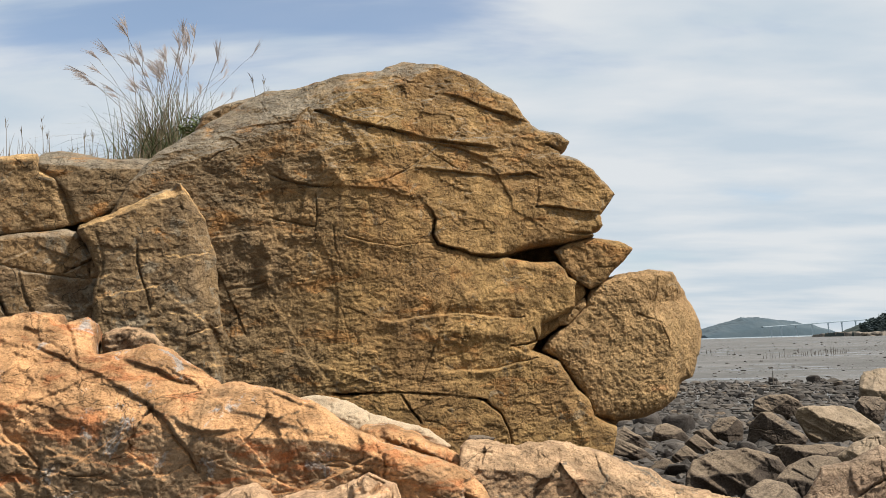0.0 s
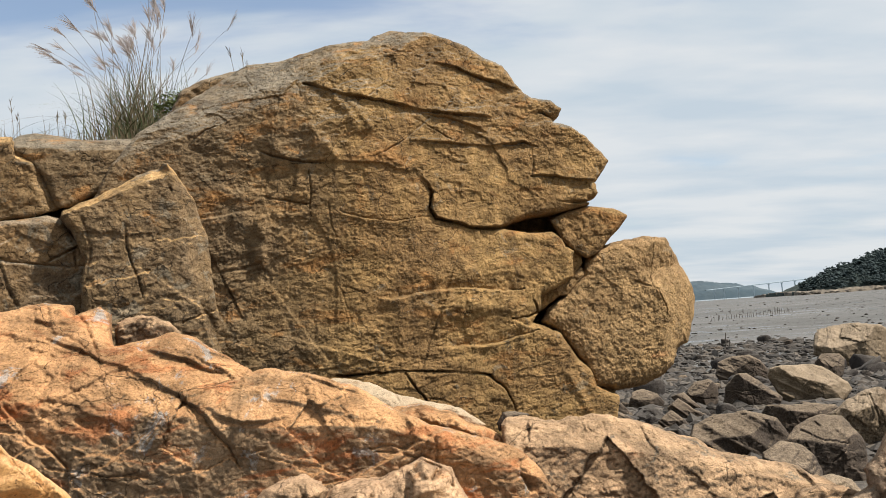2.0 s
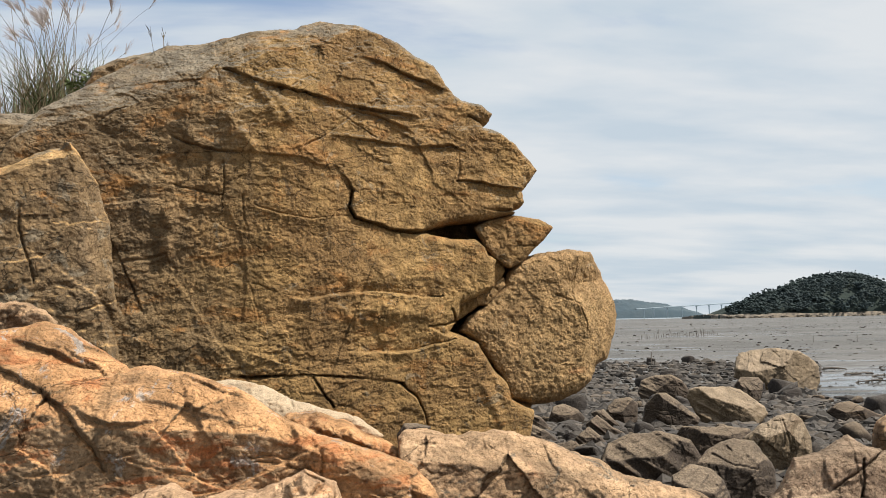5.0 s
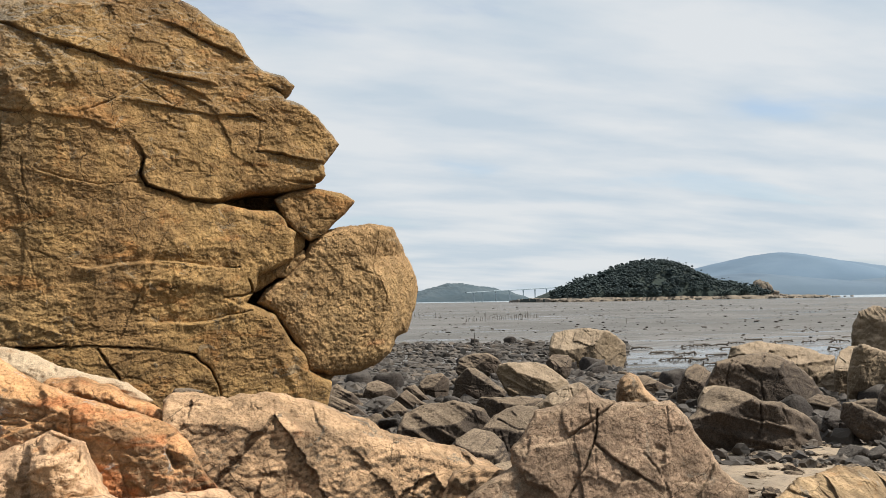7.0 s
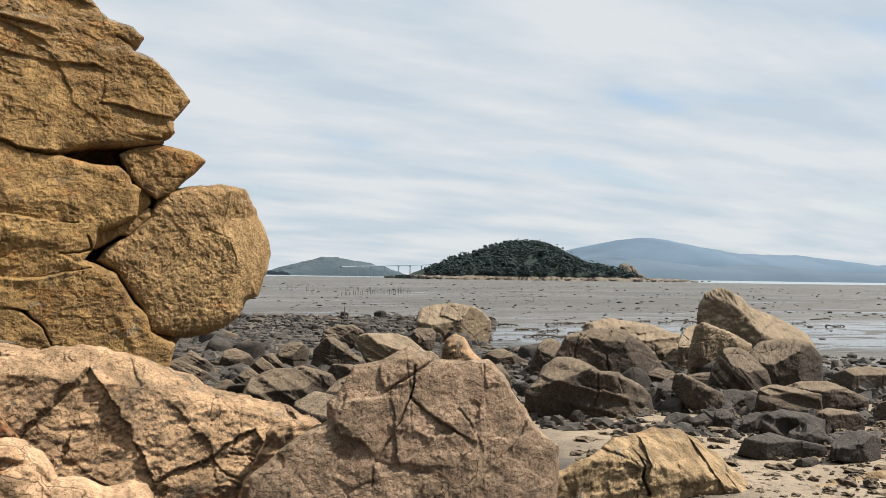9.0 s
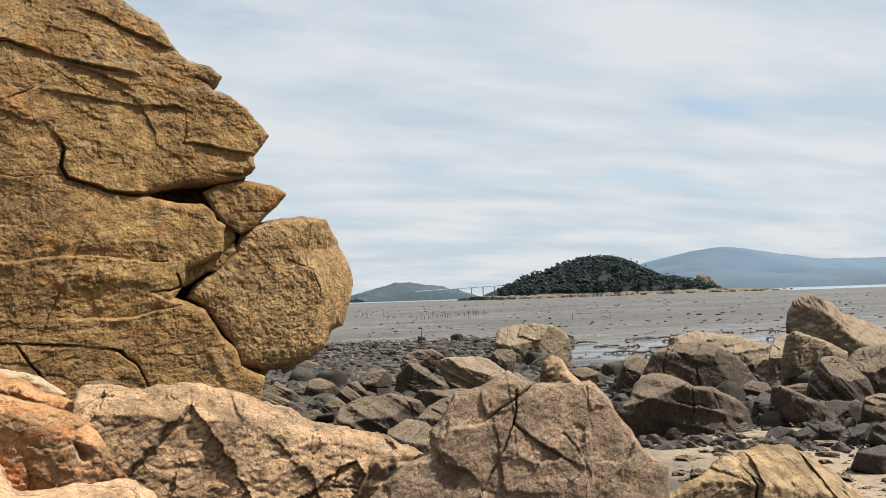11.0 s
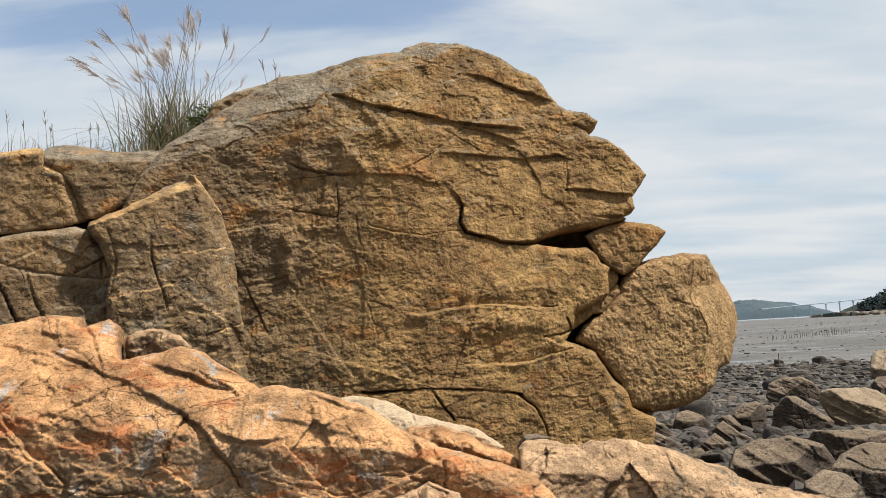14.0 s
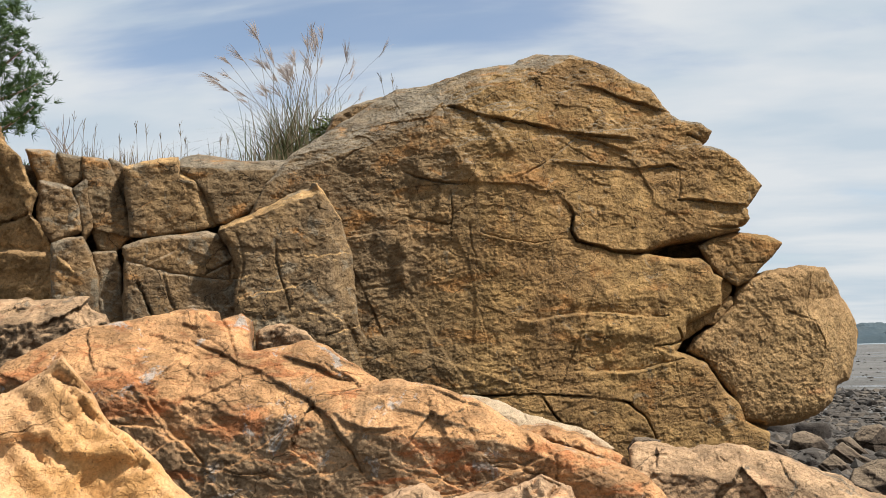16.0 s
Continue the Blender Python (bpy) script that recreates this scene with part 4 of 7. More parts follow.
          ("crack", [(-2.16, 2.54), (-2.06, 2.31), (-1.97, 2.11), (-1.88, 1.9), (-1.81, 1.68)], 0.006, 0.04),
          ("ledge", [(-2.16, 2.54), (-2.06, 2.31), (-1.97, 2.11), (-1.88, 1.9), (-1.81, 1.68)], 0.01, 0.2),
          ("ledge", [(-1.68, 2.6), (-1.96, 2.57), (-2.16, 2.54)], 0.05, 0.2),
          ("fold", [(-1.63, 2.5), (-1.58, 2.33), (-1.64, 2.18)], 0.04, 0.05),
          ("crack", [(-1.65, 2.16), (-1.81, 2.12), (-1.95, 2.11)], 0.018, 0.06),
          ("fold", [(-0.97, 3.54), (-0.85, 3.42), (-0.81, 3.27)], 0.026, 0.045),
          ("fold", [(-0.82, 3.49), (-0.71, 3.33), (-0.7, 3.27)], 0.026, 0.035),
          ("fold", [(-1.14, 3.54), (-1.17, 3.35), (-1.13, 3.14)], 0.022, 0.05),
          ("fold", [(-1.46, 3.43), (-1.49, 3.2), (-1.42, 3.07)], 0.02, 0.06),
          ("fold", [(-1.06, 3.14), (-0.99, 3.04)], 0.03, 0.04),
          ("crack", [(-0.12, 4.2), (-0.14, 3.93), (-0.18, 3.66), (-0.22, 3.47)], 0.007, 0.025),
          ("crack", [(-1.22, 2.92), (-1.2, 2.74), (-1.22, 2.59)], 0.006, 0.04),
          ("crack", [(-1.61, 2.71), (-1.44, 2.67), (-1.25, 2.63), (-1.21, 2.64)], 0.006, 0.04),
          ("crack", [(0.32, 3.31), (0.33, 3.12), (0.29, 2.96)], 0.005, 0.02),
          ("crack", [(0.79, 3.12), (0.78, 2.86)], 0.006, 0.03),
          ("crack", [(-1.0, 1.93), (-0.81, 1.86), (-0.56, 1.87)], 0.005, 0.03),
      ))

block("inner_rock", [(0.38, 2.72), (1.4, 2.62), (1.45, 2.18), (1.76, 1.82), (1.87, 1.31), (1.71, 0.81), (1.5, 0.58), (1.44, -0.64), (0.33, -0.54)], 9.05, 0.31, 0.12, 0.15, 10, OCHRE, "rock deep in the gaps", step=0.016, thick=0.6)
block("lip_block", [(1, 2.43), (1.14, 2.5), (1.33, 2.55), (1.64, 2.52), (1.76, 2.46), (1.66, 2.34), (1.53, 2.23), (1.44, 2.13), (1.32, 2.08), (1.19, 2.16), (1.09, 2.25)],
      8.38, 0.31, 0.12, 0.10, 12, OCHRE, "jutting lip of ochre rock", step=0.008, thick=0.9, rough=0.02, warp=0.008, grain=0.003, chips=((6, 0.012, 1.0),),
      lines=(("crack", [(1.07, 2.3), (1.35, 2.27), (1.58, 2.28)], 0.006, 0.03),))
block("wedge_stone", [(1.07, 2.16), (1.25, 2.15), (1.26, 2.02), (1.15, 1.88), (1.07, 1.97)], 8.46, 0.31, 0.10, 0.07, 13, OCHRE, step=0.008, thick=0.5, rough=0.012, warp=0.006)
block("wedge_stone", [(0.64, 1.8), (0.99, 1.81), (1.01, 1.73), (0.8, 1.59), (0.71, 1.65)], 8.46, 0.31, 0.10, 0.07, 14, OCHRE, step=0.008, thick=0.5, rough=0.012, warp=0.006)
block("wedge_stone", [(0.99, 1.77), (1.12, 1.87), (1.26, 1.96), (1.27, 1.91), (1.09, 1.73), (1.01, 1.73)], 8.46, 0.31, 0.08, 0.05, 15, CHIN, step=0.008, thick=0.4, rough=0.010, warp=0.006)

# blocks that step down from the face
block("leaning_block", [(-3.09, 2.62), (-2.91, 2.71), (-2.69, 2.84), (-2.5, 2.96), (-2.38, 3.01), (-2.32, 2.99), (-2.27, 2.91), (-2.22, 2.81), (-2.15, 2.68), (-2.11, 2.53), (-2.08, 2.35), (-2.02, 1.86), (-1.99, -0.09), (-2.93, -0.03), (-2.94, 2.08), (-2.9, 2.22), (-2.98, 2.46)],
      8.08, 0.31, 0.20, 0.12, 21, SUNCAPPED, "leaning block, grey in front, its top painted sunlit gold", step=0.0085, thick=0.8, rough=0.009, warp=0.012, grit=0.005, chips=((1.6, 0.03, 1.3), (7.0, 0.005, 1.4)), grain=0.003,
      hairs=((5, 0.5, 82, 0.02), (2, 0.3, 20, 0.02)),
      lines=(("recede", [(-3.52, 2.36), (-3.06, 2.57), (-2.74, 2.71), (-2.53, 2.8), (-2.36, 2.85), (-2.3, 2.91), (-2.27, 3.2)], 1.7),
             ("recede", [(-2.3, 3.1), (-2.3, 2.87), (-2.27, 2.68), (-2.24, 2.49), (-2.22, 2.3), (-2.13, 1.88)], 0.9),
             ("crack", [(-2.65, 2.64), (-2.63, 2.5), (-2.61, 2.32), (-2.59, 2.18), (-2.53, 1.91)], 0.007, 0.04),
             ("crack", [(-2.3, 2.77), (-2.27, 2.63), (-2.3, 2.45)], 0.008, 0.04)))
block("upper_slab", [(-3.52, 3.28), (-3.44, 3.3), (-3.09, 3.25), (-2.64, 3.25), (-2.57, 3.31), (-2.35, 3.35), (-2.11, 3.4), (-1.91, 3.44), (-1.88, 3.42), (-2.03, 3.32), (-2.16, 3.23), (-2.35, 3.14), (-2.53, 3.04), (-2.72, 2.97), (-2.93, 2.88), (-3.18, 2.75), (-3.22, 2.84), (-3.28, 2.99), (-3.38, 3.1), (-3.48, 3.2)],
      8.42, 0.31, 0.18, 0.14, 22, OCHRE, "long tilted slab of ochre rock", step=0.0095, grow=0.06, thick=1.0, rough=0.008, warp=0.012, grit=0.002, chips=((1.6, 0.03, 1.3), (7.0, 0.005, 1.4)), hairs=((6, 0.4, 20, 0.02),),
      lines=(("recede", [(-3.82, 3.18), (-3.52, 3.21), (-3.1, 3.19), (-2.64, 3.19), (-2.53, 3.23), (-2.16, 3.31), (-1.91, 3.39), (-1.6, 3.48)], 1.2), ("crack", [(-2.63, 3.22), (-2.62, 3.16), (-2.59, 3.08)], 0.01, 0.06)))
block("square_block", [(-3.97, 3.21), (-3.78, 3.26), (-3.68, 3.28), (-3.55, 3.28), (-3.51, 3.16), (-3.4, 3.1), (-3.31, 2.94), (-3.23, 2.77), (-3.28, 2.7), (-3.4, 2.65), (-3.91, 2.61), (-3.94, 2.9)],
      8.42, 0.31, 0.20, 0.10, 23, SUNCAPPED, "square-cut brown block", step=0.0105, thick=0.8, rough=0.009, warp=0.012, grit=0.005, chips=((1.6, 0.03, 1.3), (7.0, 0.005, 1.4)),
      lines=(("recede", [(-3.41, 3.31), (-3.42, 3.02), (-3.37, 2.77), (-3.29, 2.61), (-3.26, 2.43)], 1.3), ("crack", [(-3.7, 3.21), (-3.68, 3.14)], 0.006, 0.04), ("ledge", [(-3.37, 2.78), (-3.14, 2.74)], 0.03, 0.08)))
block("cushion_block", [(-3.87, 2.49), (-3.74, 2.54), (-3.52, 2.58), (-3.23, 2.61), (-3.12, 2.57), (-3.06, 2.42), (-2.98, 2.33), (-2.97, 2.22), (-3.1, 2.21), (-3.52, 2.27), (-3.85, 2.38)],
      8.26, 0.31, 0.16, 0.10, 24, GREYED, "rounded grey block", step=0.0105, thick=0.8, rough=0.009, warp=0.012, grit=0.005, chips=((1.8, 0.03, 1.3), (7.0, 0.005, 1.4)), grain=0.003,
      lines=(("crack", [(-3.14, 2.56), (-3.06, 2.38), (-3.05, 2.22)], 0.008, 0.05), ("crack", [(-3.24, 2.27), (-3.08, 2.34), (-3, 2.4)], 0.006, 0.04)))
block("lower_block", [(-3.86, 2.36), (-3.52, 2.26), (-3.1, 2.19), (-2.98, 2.19), (-3.01, 2.09), (-3, 1.89), (-2.98, -0.06), (-3.85, 0), (-3.86, 1.92)],
      8.28, 0.31, 0.14, 0.07, 25, GREYED, "grey block below", step=0.0105, thick=0.8, rough=0.009, warp=0.012, grit=0.005, chips=((1.6, 0.03, 1.3), (7.0, 0.005, 1.4)),
      lines=(("crack", [(-3.77, 2.19), (-3.68, 1.98), (-3.62, 1.81)], 0.010, 0.08), ("crack", [(-3.57, 2.23), (-3.53, 2.09), (-3.46, 1.9)], 0.006, 0.03)))
block("lower_block", [(-3.03, 2.09), (-2.97, 2.16), (-2.89, 1.97), (-2.83, 1.7), (-2.81, -0.08), (-2.99, -0.07), (-3.02, 1.9)], 8.36, 0.31, 0.10, 0.07, 26, GREYED, step=0.0105, thick=0.6, rough=0.009, warp=0.012, grit=0.005)
block("column_block", [(-4.36, 3.32), (-4.17, 3.29), (-4.1, 3.13), (-4.02, 2.93), (-3.96, 2.67), (-4.1, 2.48), (-4.23, 2.53), (-4.3, 2.73), (-4.34, 3)], 8.55, 0.31, 0.18, 0.10, 27, OCHRE, "upright column of ochre rock", step=0.0105, thick=0.7, rough=0.009, warp=0.012, grit=0.005, chips=((1.8, 0.03, 1.3), (7.0, 0.005, 1.4)),
      lines=(("recede", [(-4.01, 3.39), (-4.03, 3.04), (-3.99, 2.7), (-3.98, 2.36)], 0.9),))
block("column_block", [(-4.83, 3.4), (-4.66, 3.39), (-4.55, 3.29), (-4.52, 3.14), (-4.48, 3.08), (-4.72, 3.09)], 8.62, 0.31, 0.16, 0.08, 28, GREYED, step=0.0105, thick=0.7, rough=0.009, warp=0.012, grit=0.005)
block("column_block", [(-4.58, 3.37), (-4.38, 3.33), (-4.37, 3.15), (-4.47, 3.09), (-4.52, 3.15)], 8.60, 0.31, 0.16, 0.06, 29, OCHRE, step=0.0105, thick=0.7, rough=0.009, warp=0.012, grit=0.005)
block("column_block", [(-4.67, 3.1), (-4.43, 3.04), (-4.36, 2.89), (-4.34, 2.68), (-4.46, 2.62), (-4.56, 2.57), (-4.68, 2.72)], 8.50, 0.31, 0.18, 0.09, 30, GREYED, step=0.0105, thick=0.7, rough=0.009, warp=0.012, grit=0.005)
block("column_block", [(-4.38, 3.03), (-4.28, 3.11), (-4.28, 2.98), (-4.23, 2.71), (-4.29, 2.61), (-4.32, 2.86)], 8.50, 0.31, 0.12, 0.05, 31, GREYED, step=0.0105, thick=0.6, rough=0.009, warp=0.012, grit=0.005)
block("column_block", [(-4.47, 2.53), (-4.35, 2.58), (-4.25, 2.58), (-4.18, 2.43), (-4.13, 2.26), (-4.11, 1.74), (-4.09, 0.99), (-4.46, 1)], 8.36, 0.31, 0.16, 0.09, 32, GREYED, step=0.0105, thick=0.7, rough=0.009, warp=0.012, grit=0.005)
block("column_block", [(-4.17, 2.45), (-4.02, 2.46), (-3.98, 2.31), (-3.94, 1.92), (-3.91, 0.98), (-4.1, 0.99), (-4.13, 1.93)], 8.42, 0.31, 0.14, 0.07, 33, GREYED, step=0.0105, thick=0.7, rough=0.009, warp=0.012, grit=0.005)
block("column_block", [(-4.2, 3.33), (-4.06, 3.27), (-4.03, 2.99), (-3.99, 2.71), (-4, 2.59), (-4.15, 2.59), (-4.1, 2.89), (-4.17, 3.15)], 8.70, 0.31, 0.14, 0.06, 34, GREYED, step=0.0105, thick=0.8, rough=0.009, warp=0.012, grit=0.005)
block("back_wall", [(-5.14, 3.3), (-4.67, 3.3), (-4.22, 3.27), (-3.72, 3.3), (-3.23, 3.19), (-2.83, 3.13), (-2.77, -0.21), (-5.06, -0.07)], 8.95, 0.31, 0.12, 0.10, 35, GREYED, "rock behind the blocks", step=0.02, thick=1.2, rough=0.03)

# the top behind the face, where grass grows
block("upper_bed", [(-2.65, 3.61), (-2.47, 3.94), (-2.28, 4.06), (-1.96, 4.15), (-1.71, 4.17), (-1.63, 3.82), (-1.86, 3.22), (-2.81, 3.21)], 9.4, 0.31, 0.2, 0.2, 36, GREYED, "grey rock knob behind", step=0.016, thick=0.8, rough=0.03)


def stone_block(name, label, outline, a, b, out, rnd, seed, mat, **shape):
    v, q = relief_rock(outline, a, b, out, rnd, seed, **shape)
    return lone(name, v, q, mat, label, "rock")


stone_block("chin_boulder", "rounded rough ochre boulder leaning under the face",
            [(1.29, 1.89), (1.36, 2.04), (1.49, 2.15), (1.7, 2.21), (1.99, 2.25), (2.24, 2.22), (2.39, 2.05), (2.51, 1.88), (2.59, 1.7), (2.61, 1.59), (2.56, 1.42), (2.44, 1.16), (2.29, 1.12), (2.21, 0.97), (2.04, 0.86), (1.79, 0.77), (1.55, 0.76), (1.33, 0.82), (1.25, 1.01), (1.12, 1.21), (1, 1.37), (0.85, 1.48), (0.93, 1.61), (1.13, 1.74)],
            8.35, 0.31, 0.36, 0.30, 41, CHIN, step=0.0065, grow=0.014, thick=0.9, rough=0.006, warp=0.012, grain=0.003, grit=0.004, flakes=((-40, 3.0, 3, 0.005),), crust=(27.0, 0.0062), chips=((2.0, 0.03, 0.8), (9.0, 0.006, 1.0)),
            lines=(("recede", [(2.24, 2.45), (1.91, 1.95), (1.96, 1.79), (2.12, 1.66), (2.15, 1.48), (2.1, 1.22), (2.1, 0.67)], 0.8),
                   ("crack", [(1.84, 1.8), (2.07, 1.72), (2.15, 1.52), (2.12, 1.27)], 0.012, 0.03)))

# ---- the near rocks ----
ridge = thing("orange_ridge", (-0.6, 4.9, 0.2), "long orange weathered rock ridge with rusty layers", "rock")


def ridge_part(name, outline, a, b, out, rnd, seed, mat, label="", **shape):
    v, q = relief_rock(outline, a, b, out, rnd, seed, **shape)
    return part_of(ridge, name, v, q, mat, label)


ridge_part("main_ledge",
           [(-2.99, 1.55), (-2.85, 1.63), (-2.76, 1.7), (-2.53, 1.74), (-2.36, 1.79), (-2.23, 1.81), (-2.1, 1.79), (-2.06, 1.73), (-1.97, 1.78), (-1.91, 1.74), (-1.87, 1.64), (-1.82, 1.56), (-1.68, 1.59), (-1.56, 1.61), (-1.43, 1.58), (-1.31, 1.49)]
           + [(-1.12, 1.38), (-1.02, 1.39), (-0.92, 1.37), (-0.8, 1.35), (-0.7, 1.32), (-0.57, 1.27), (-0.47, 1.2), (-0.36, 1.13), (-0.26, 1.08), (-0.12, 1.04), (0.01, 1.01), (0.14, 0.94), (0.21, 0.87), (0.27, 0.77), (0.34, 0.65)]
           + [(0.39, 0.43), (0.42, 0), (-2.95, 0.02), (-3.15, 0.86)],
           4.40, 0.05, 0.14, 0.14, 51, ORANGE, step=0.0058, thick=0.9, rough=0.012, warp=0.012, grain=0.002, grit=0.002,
           chips=((1.3, 0.045, 2.0), (3.6, 0.020, 2.0), (9.0, 0.006, 1.6)), flakes=((-24, 1.3, 6, 0.014), (-28, 4.5, 4, 0.009), (-20, 14.0, 3, 0.004)), crust=(34.0, 0.0018),
           hairs=((18, 0.45, -28, 0.018), (8, 0.3, -60, 0.016), (8, 0.25, 10, 0.014)),
           lines=(("recede", [(-3.15, 1.47), (-2.36, 1.38), (-2.2, 1.34), (-1.97, 1.28), (-1.71, 1.24), (-1.46, 1.21), (-1.28, 1.15), (-1.02, 1.13), (-0.82, 1.13), (-0.56, 1.1), (-0.31, 1.01), (-0.07, 0.93), (0.3, 0.75)], 0.95),
                  ("recede", [(-3.15, 1.62), (-2.36, 1.53), (-2.2, 1.49), (-1.97, 1.43), (-1.71, 1.39), (-1.46, 1.36), (-1.28, 1.3), (-1.02, 1.28), (-0.82, 1.28), (-0.56, 1.25), (-0.31, 1.16), (-0.07, 1.08), (0.3, 0.9)], 0.5),
                  ("crack", [(0.1, 0.83), (0.12, 0.79), (0.13, 0.77)], 0.035, 0.120),
                  ("crack", [(-2.05, 1.74), (-1.98, 1.65), (-1.9, 1.55), (-1.83, 1.46)], 0.008, 0.025),
                  ("crack", [(-2.12, 1.6), (-1.96, 1.53), (-1.83, 1.47), (-1.68, 1.42), (-1.55, 1.35), (-1.44, 1.29), (-1.37, 1.23)], 0.008, 0.025),
                  ("ledge", [(-2.12, 1.6), (-1.96, 1.53), (-1.83, 1.47), (-1.68, 1.42), (-1.55, 1.35), (-1.44, 1.29), (-1.37, 1.23)], 0.023, 0.15),
                  ("crack", [(-1.44, 1.29), (-1.35, 1.22), (-1.28, 1.15), (-1.2, 1.06), (-1.16, 0.97)], 0.008, 0.035),
                  ("ledge", [(-1.44, 1.29), (-1.35, 1.22), (-1.28, 1.15), (-1.2, 1.06), (-1.16, 0.97)], 0.042, 0.2),
                  ("crack", [(-1.71, 1.53), (-1.58, 1.49), (-1.45, 1.45), (-1.36, 1.4), (-1.27, 1.37)], 0.008, 0.028),
                  ("ledge", [(-1.71, 1.53), (-1.58, 1.49), (-1.45, 1.45), (-1.36, 1.4), (-1.27, 1.37)], 0.039, 0.14),
                  ("ledge", [(-1.06, 1.3), (-1.17, 1.32), (-1.27, 1.32), (-1.36, 1.32), (-1.43, 1.29)], 0.019, 0.15),
                  ("crack", [(-1.43, 1.29), (-1.36, 1.32), (-1.27, 1.32), (-1.17, 1.32), (-1.06, 1.3)], 0.008, 0.018),
                  ("ledge", [(-1.35, 1.25), (-1.27, 1.19), (-1.16, 1.15), (-1.04, 1.15), (-0.93, 1.17)], 0.039, 0.12),
                  ("crack", [(-2.43, 1.52), (-2.36, 1.48), (-2.28, 1.41), (-2.2, 1.34), (-2.14, 1.25), (-2.09, 1.18), (-2.0, 1.11), (-1.91, 1.03)], 0.008, 0.035),
                  ("ledge", [(-1.91, 1.03), (-2.0, 1.11), (-2.09, 1.18), (-2.14, 1.25), (-2.2, 1.34), (-2.28, 1.41), (-2.36, 1.48), (-2.43, 1.52)], 0.035, 0.2),
                  ("ledge", [(-2.09, 1.17), (-2.15, 1.19), (-2.26, 1.2), (-2.36, 1.2)], 0.039, 0.2),
                  ("crack", [(-2.36, 1.2), (-2.26, 1.2), (-2.15, 1.19), (-2.09, 1.17)], 0.008, 0.035),
                  ("crack", [(-2.38, 1.67), (-2.22, 1.61), (-2.1, 1.57)], 0.007, 0.018),
                  ("ledge", [(-2.38, 1.67), (-2.22, 1.61), (-2.1, 1.57)], 0.015, 0.08),
                  ("crack", [(-1.37, 1.48), (-1.26, 1.44), (-1.14, 1.41)], 0.008, 0.018),
                  ("ledge", [(-1.37, 1.48), (-1.26, 1.44), (-1.14, 1.41)], 0.019, 0.08),
                  ("crack", [(-1.01, 1.39), (-0.85, 1.32), (-0.73, 1.28), (-0.63, 1.25)], 0.008, 0.021),
                  ("ledge", [(-1.01, 1.39), (-0.85, 1.32), (-0.73, 1.28), (-0.63, 1.25)], 0.023, 0.08),
                  ("ledge", [(-1.15, 1.27), (-0.93, 1.22), (-0.77, 1.18), (-0.59, 1.14)], 0.015, 0.1),
                  ("crack", [(-0.7, 1.2), (-0.64, 1.14), (-0.62, 1.09)], 0.007, 0.014),
                  ("crack", [(-0.31, 1.06), (-0.27, 0.97), (-0.28, 0.9)], 0.008, 0.028),
                  ("ledge", [(-1.81, 1.43), (-1.64, 1.39), (-1.46, 1.32)], 0.015, 0.06),
                  ("ledge", [(-2.28, 1.72), (-2.13, 1.67), (-2.02, 1.67)], 0.015, 0.07),
                  ("ledge", [(-2.1, 1.56), (-1.98, 1.52), (-1.88, 1.51)], 0.015, 0.06)))
ridge_part("small_knob", [(-1.92, 1.67), (-1.86, 1.71), (-1.75, 1.71), (-1.64, 1.66), (-1.58, 1.61), (-1.57, 1.57), (-1.65, 1.56), (-1.81, 1.56), (-1.89, 1.51), (-1.94, 1.57)], 5.05, 0, 0.10, 0.07, 52, TAN, "pitted brown knob on the ridge", step=0.007, thick=0.3, rough=0.05, warp=0.025, grit=0.02, chips=((7, 0.06, 1.8), (16, 0.02, 1.5)))
stone_block("pale_slab", "pale banded slab lying behind the ridge", [(-1.01, 1.27), (-0.91, 1.28), (-0.8, 1.29), (-0.67, 1.27), (-0.54, 1.23), (-0.41, 1.17), (-0.28, 1.13), (-0.09, 1.07), (0.02, 1), (0.05, 0.96), (0, 0.94), (-0.16, 0.97), (-0.36, 1.02), (-0.58, 1.08), (-0.81, 1.14), (-1, 1.21)], 5.34, 0, 0.08, 0.03, 53, PALE, step=0.007, thick=0.4, rough=0.012, warp=0.012, beds=((-15, 9.0, 0.035), (-13, 22.0, 0.014)), chips=((3.0, 0.03, 1.6),),
            bevels=((-14, -0.06, 1.3),), lines=(("crack", [(-0.46, 1.22), (-0.43, 1.15)], 0.008, 0.06),))
ridge_part("rusty_chunk", [(-0.56, 1.04), (-0.51, 1.07), (-0.47, 1.12), (-0.43, 1.14), (-0.37, 1.14), (-0.3, 1.13), (-0.21, 1.1), (-0.13, 1.07), (-0.02, 1.01), (0.07, 0.97), (0.14, 0.93), (0.16, 0.85), (0.11, 0.74), (-0.16, 0.7), (-0.46, 0.81), (-0.57, 0.94)], 5.02, 0, 0.20, 0.12, 54, ORANGE, "cracked reddish chunk", step=0.007, thick=0.5, rough=0.035, warp=0.022, grit=0.012, chips=((2.6, 0.07, 1.8), (7, 0.03, 1.8)), beds=((-24, 9.0, 0.03), (-20, 20.0, 0.014)),
           bevels=((-18, 0.12, 1.4),), lines=(("crack", [(-0.4, 1.21), (-0.38, 1.15), (-0.3, 1.1), (-0.16, 1.1)], 0.010, 0.09), ("crack", [(-0.29, 1.03), (-0.19, 1.08), (-0.02, 1.03)], 0.010, 0.09), ("crack", [(-0.47, 1.11), (-0.37, 1.05), (-0.3, 1.03)], 0.010, 0.09), ("crack", [(-0.16, 0.99), (-0.02, 0.95), (0.12, 0.92)], 0.010, 0.08)))
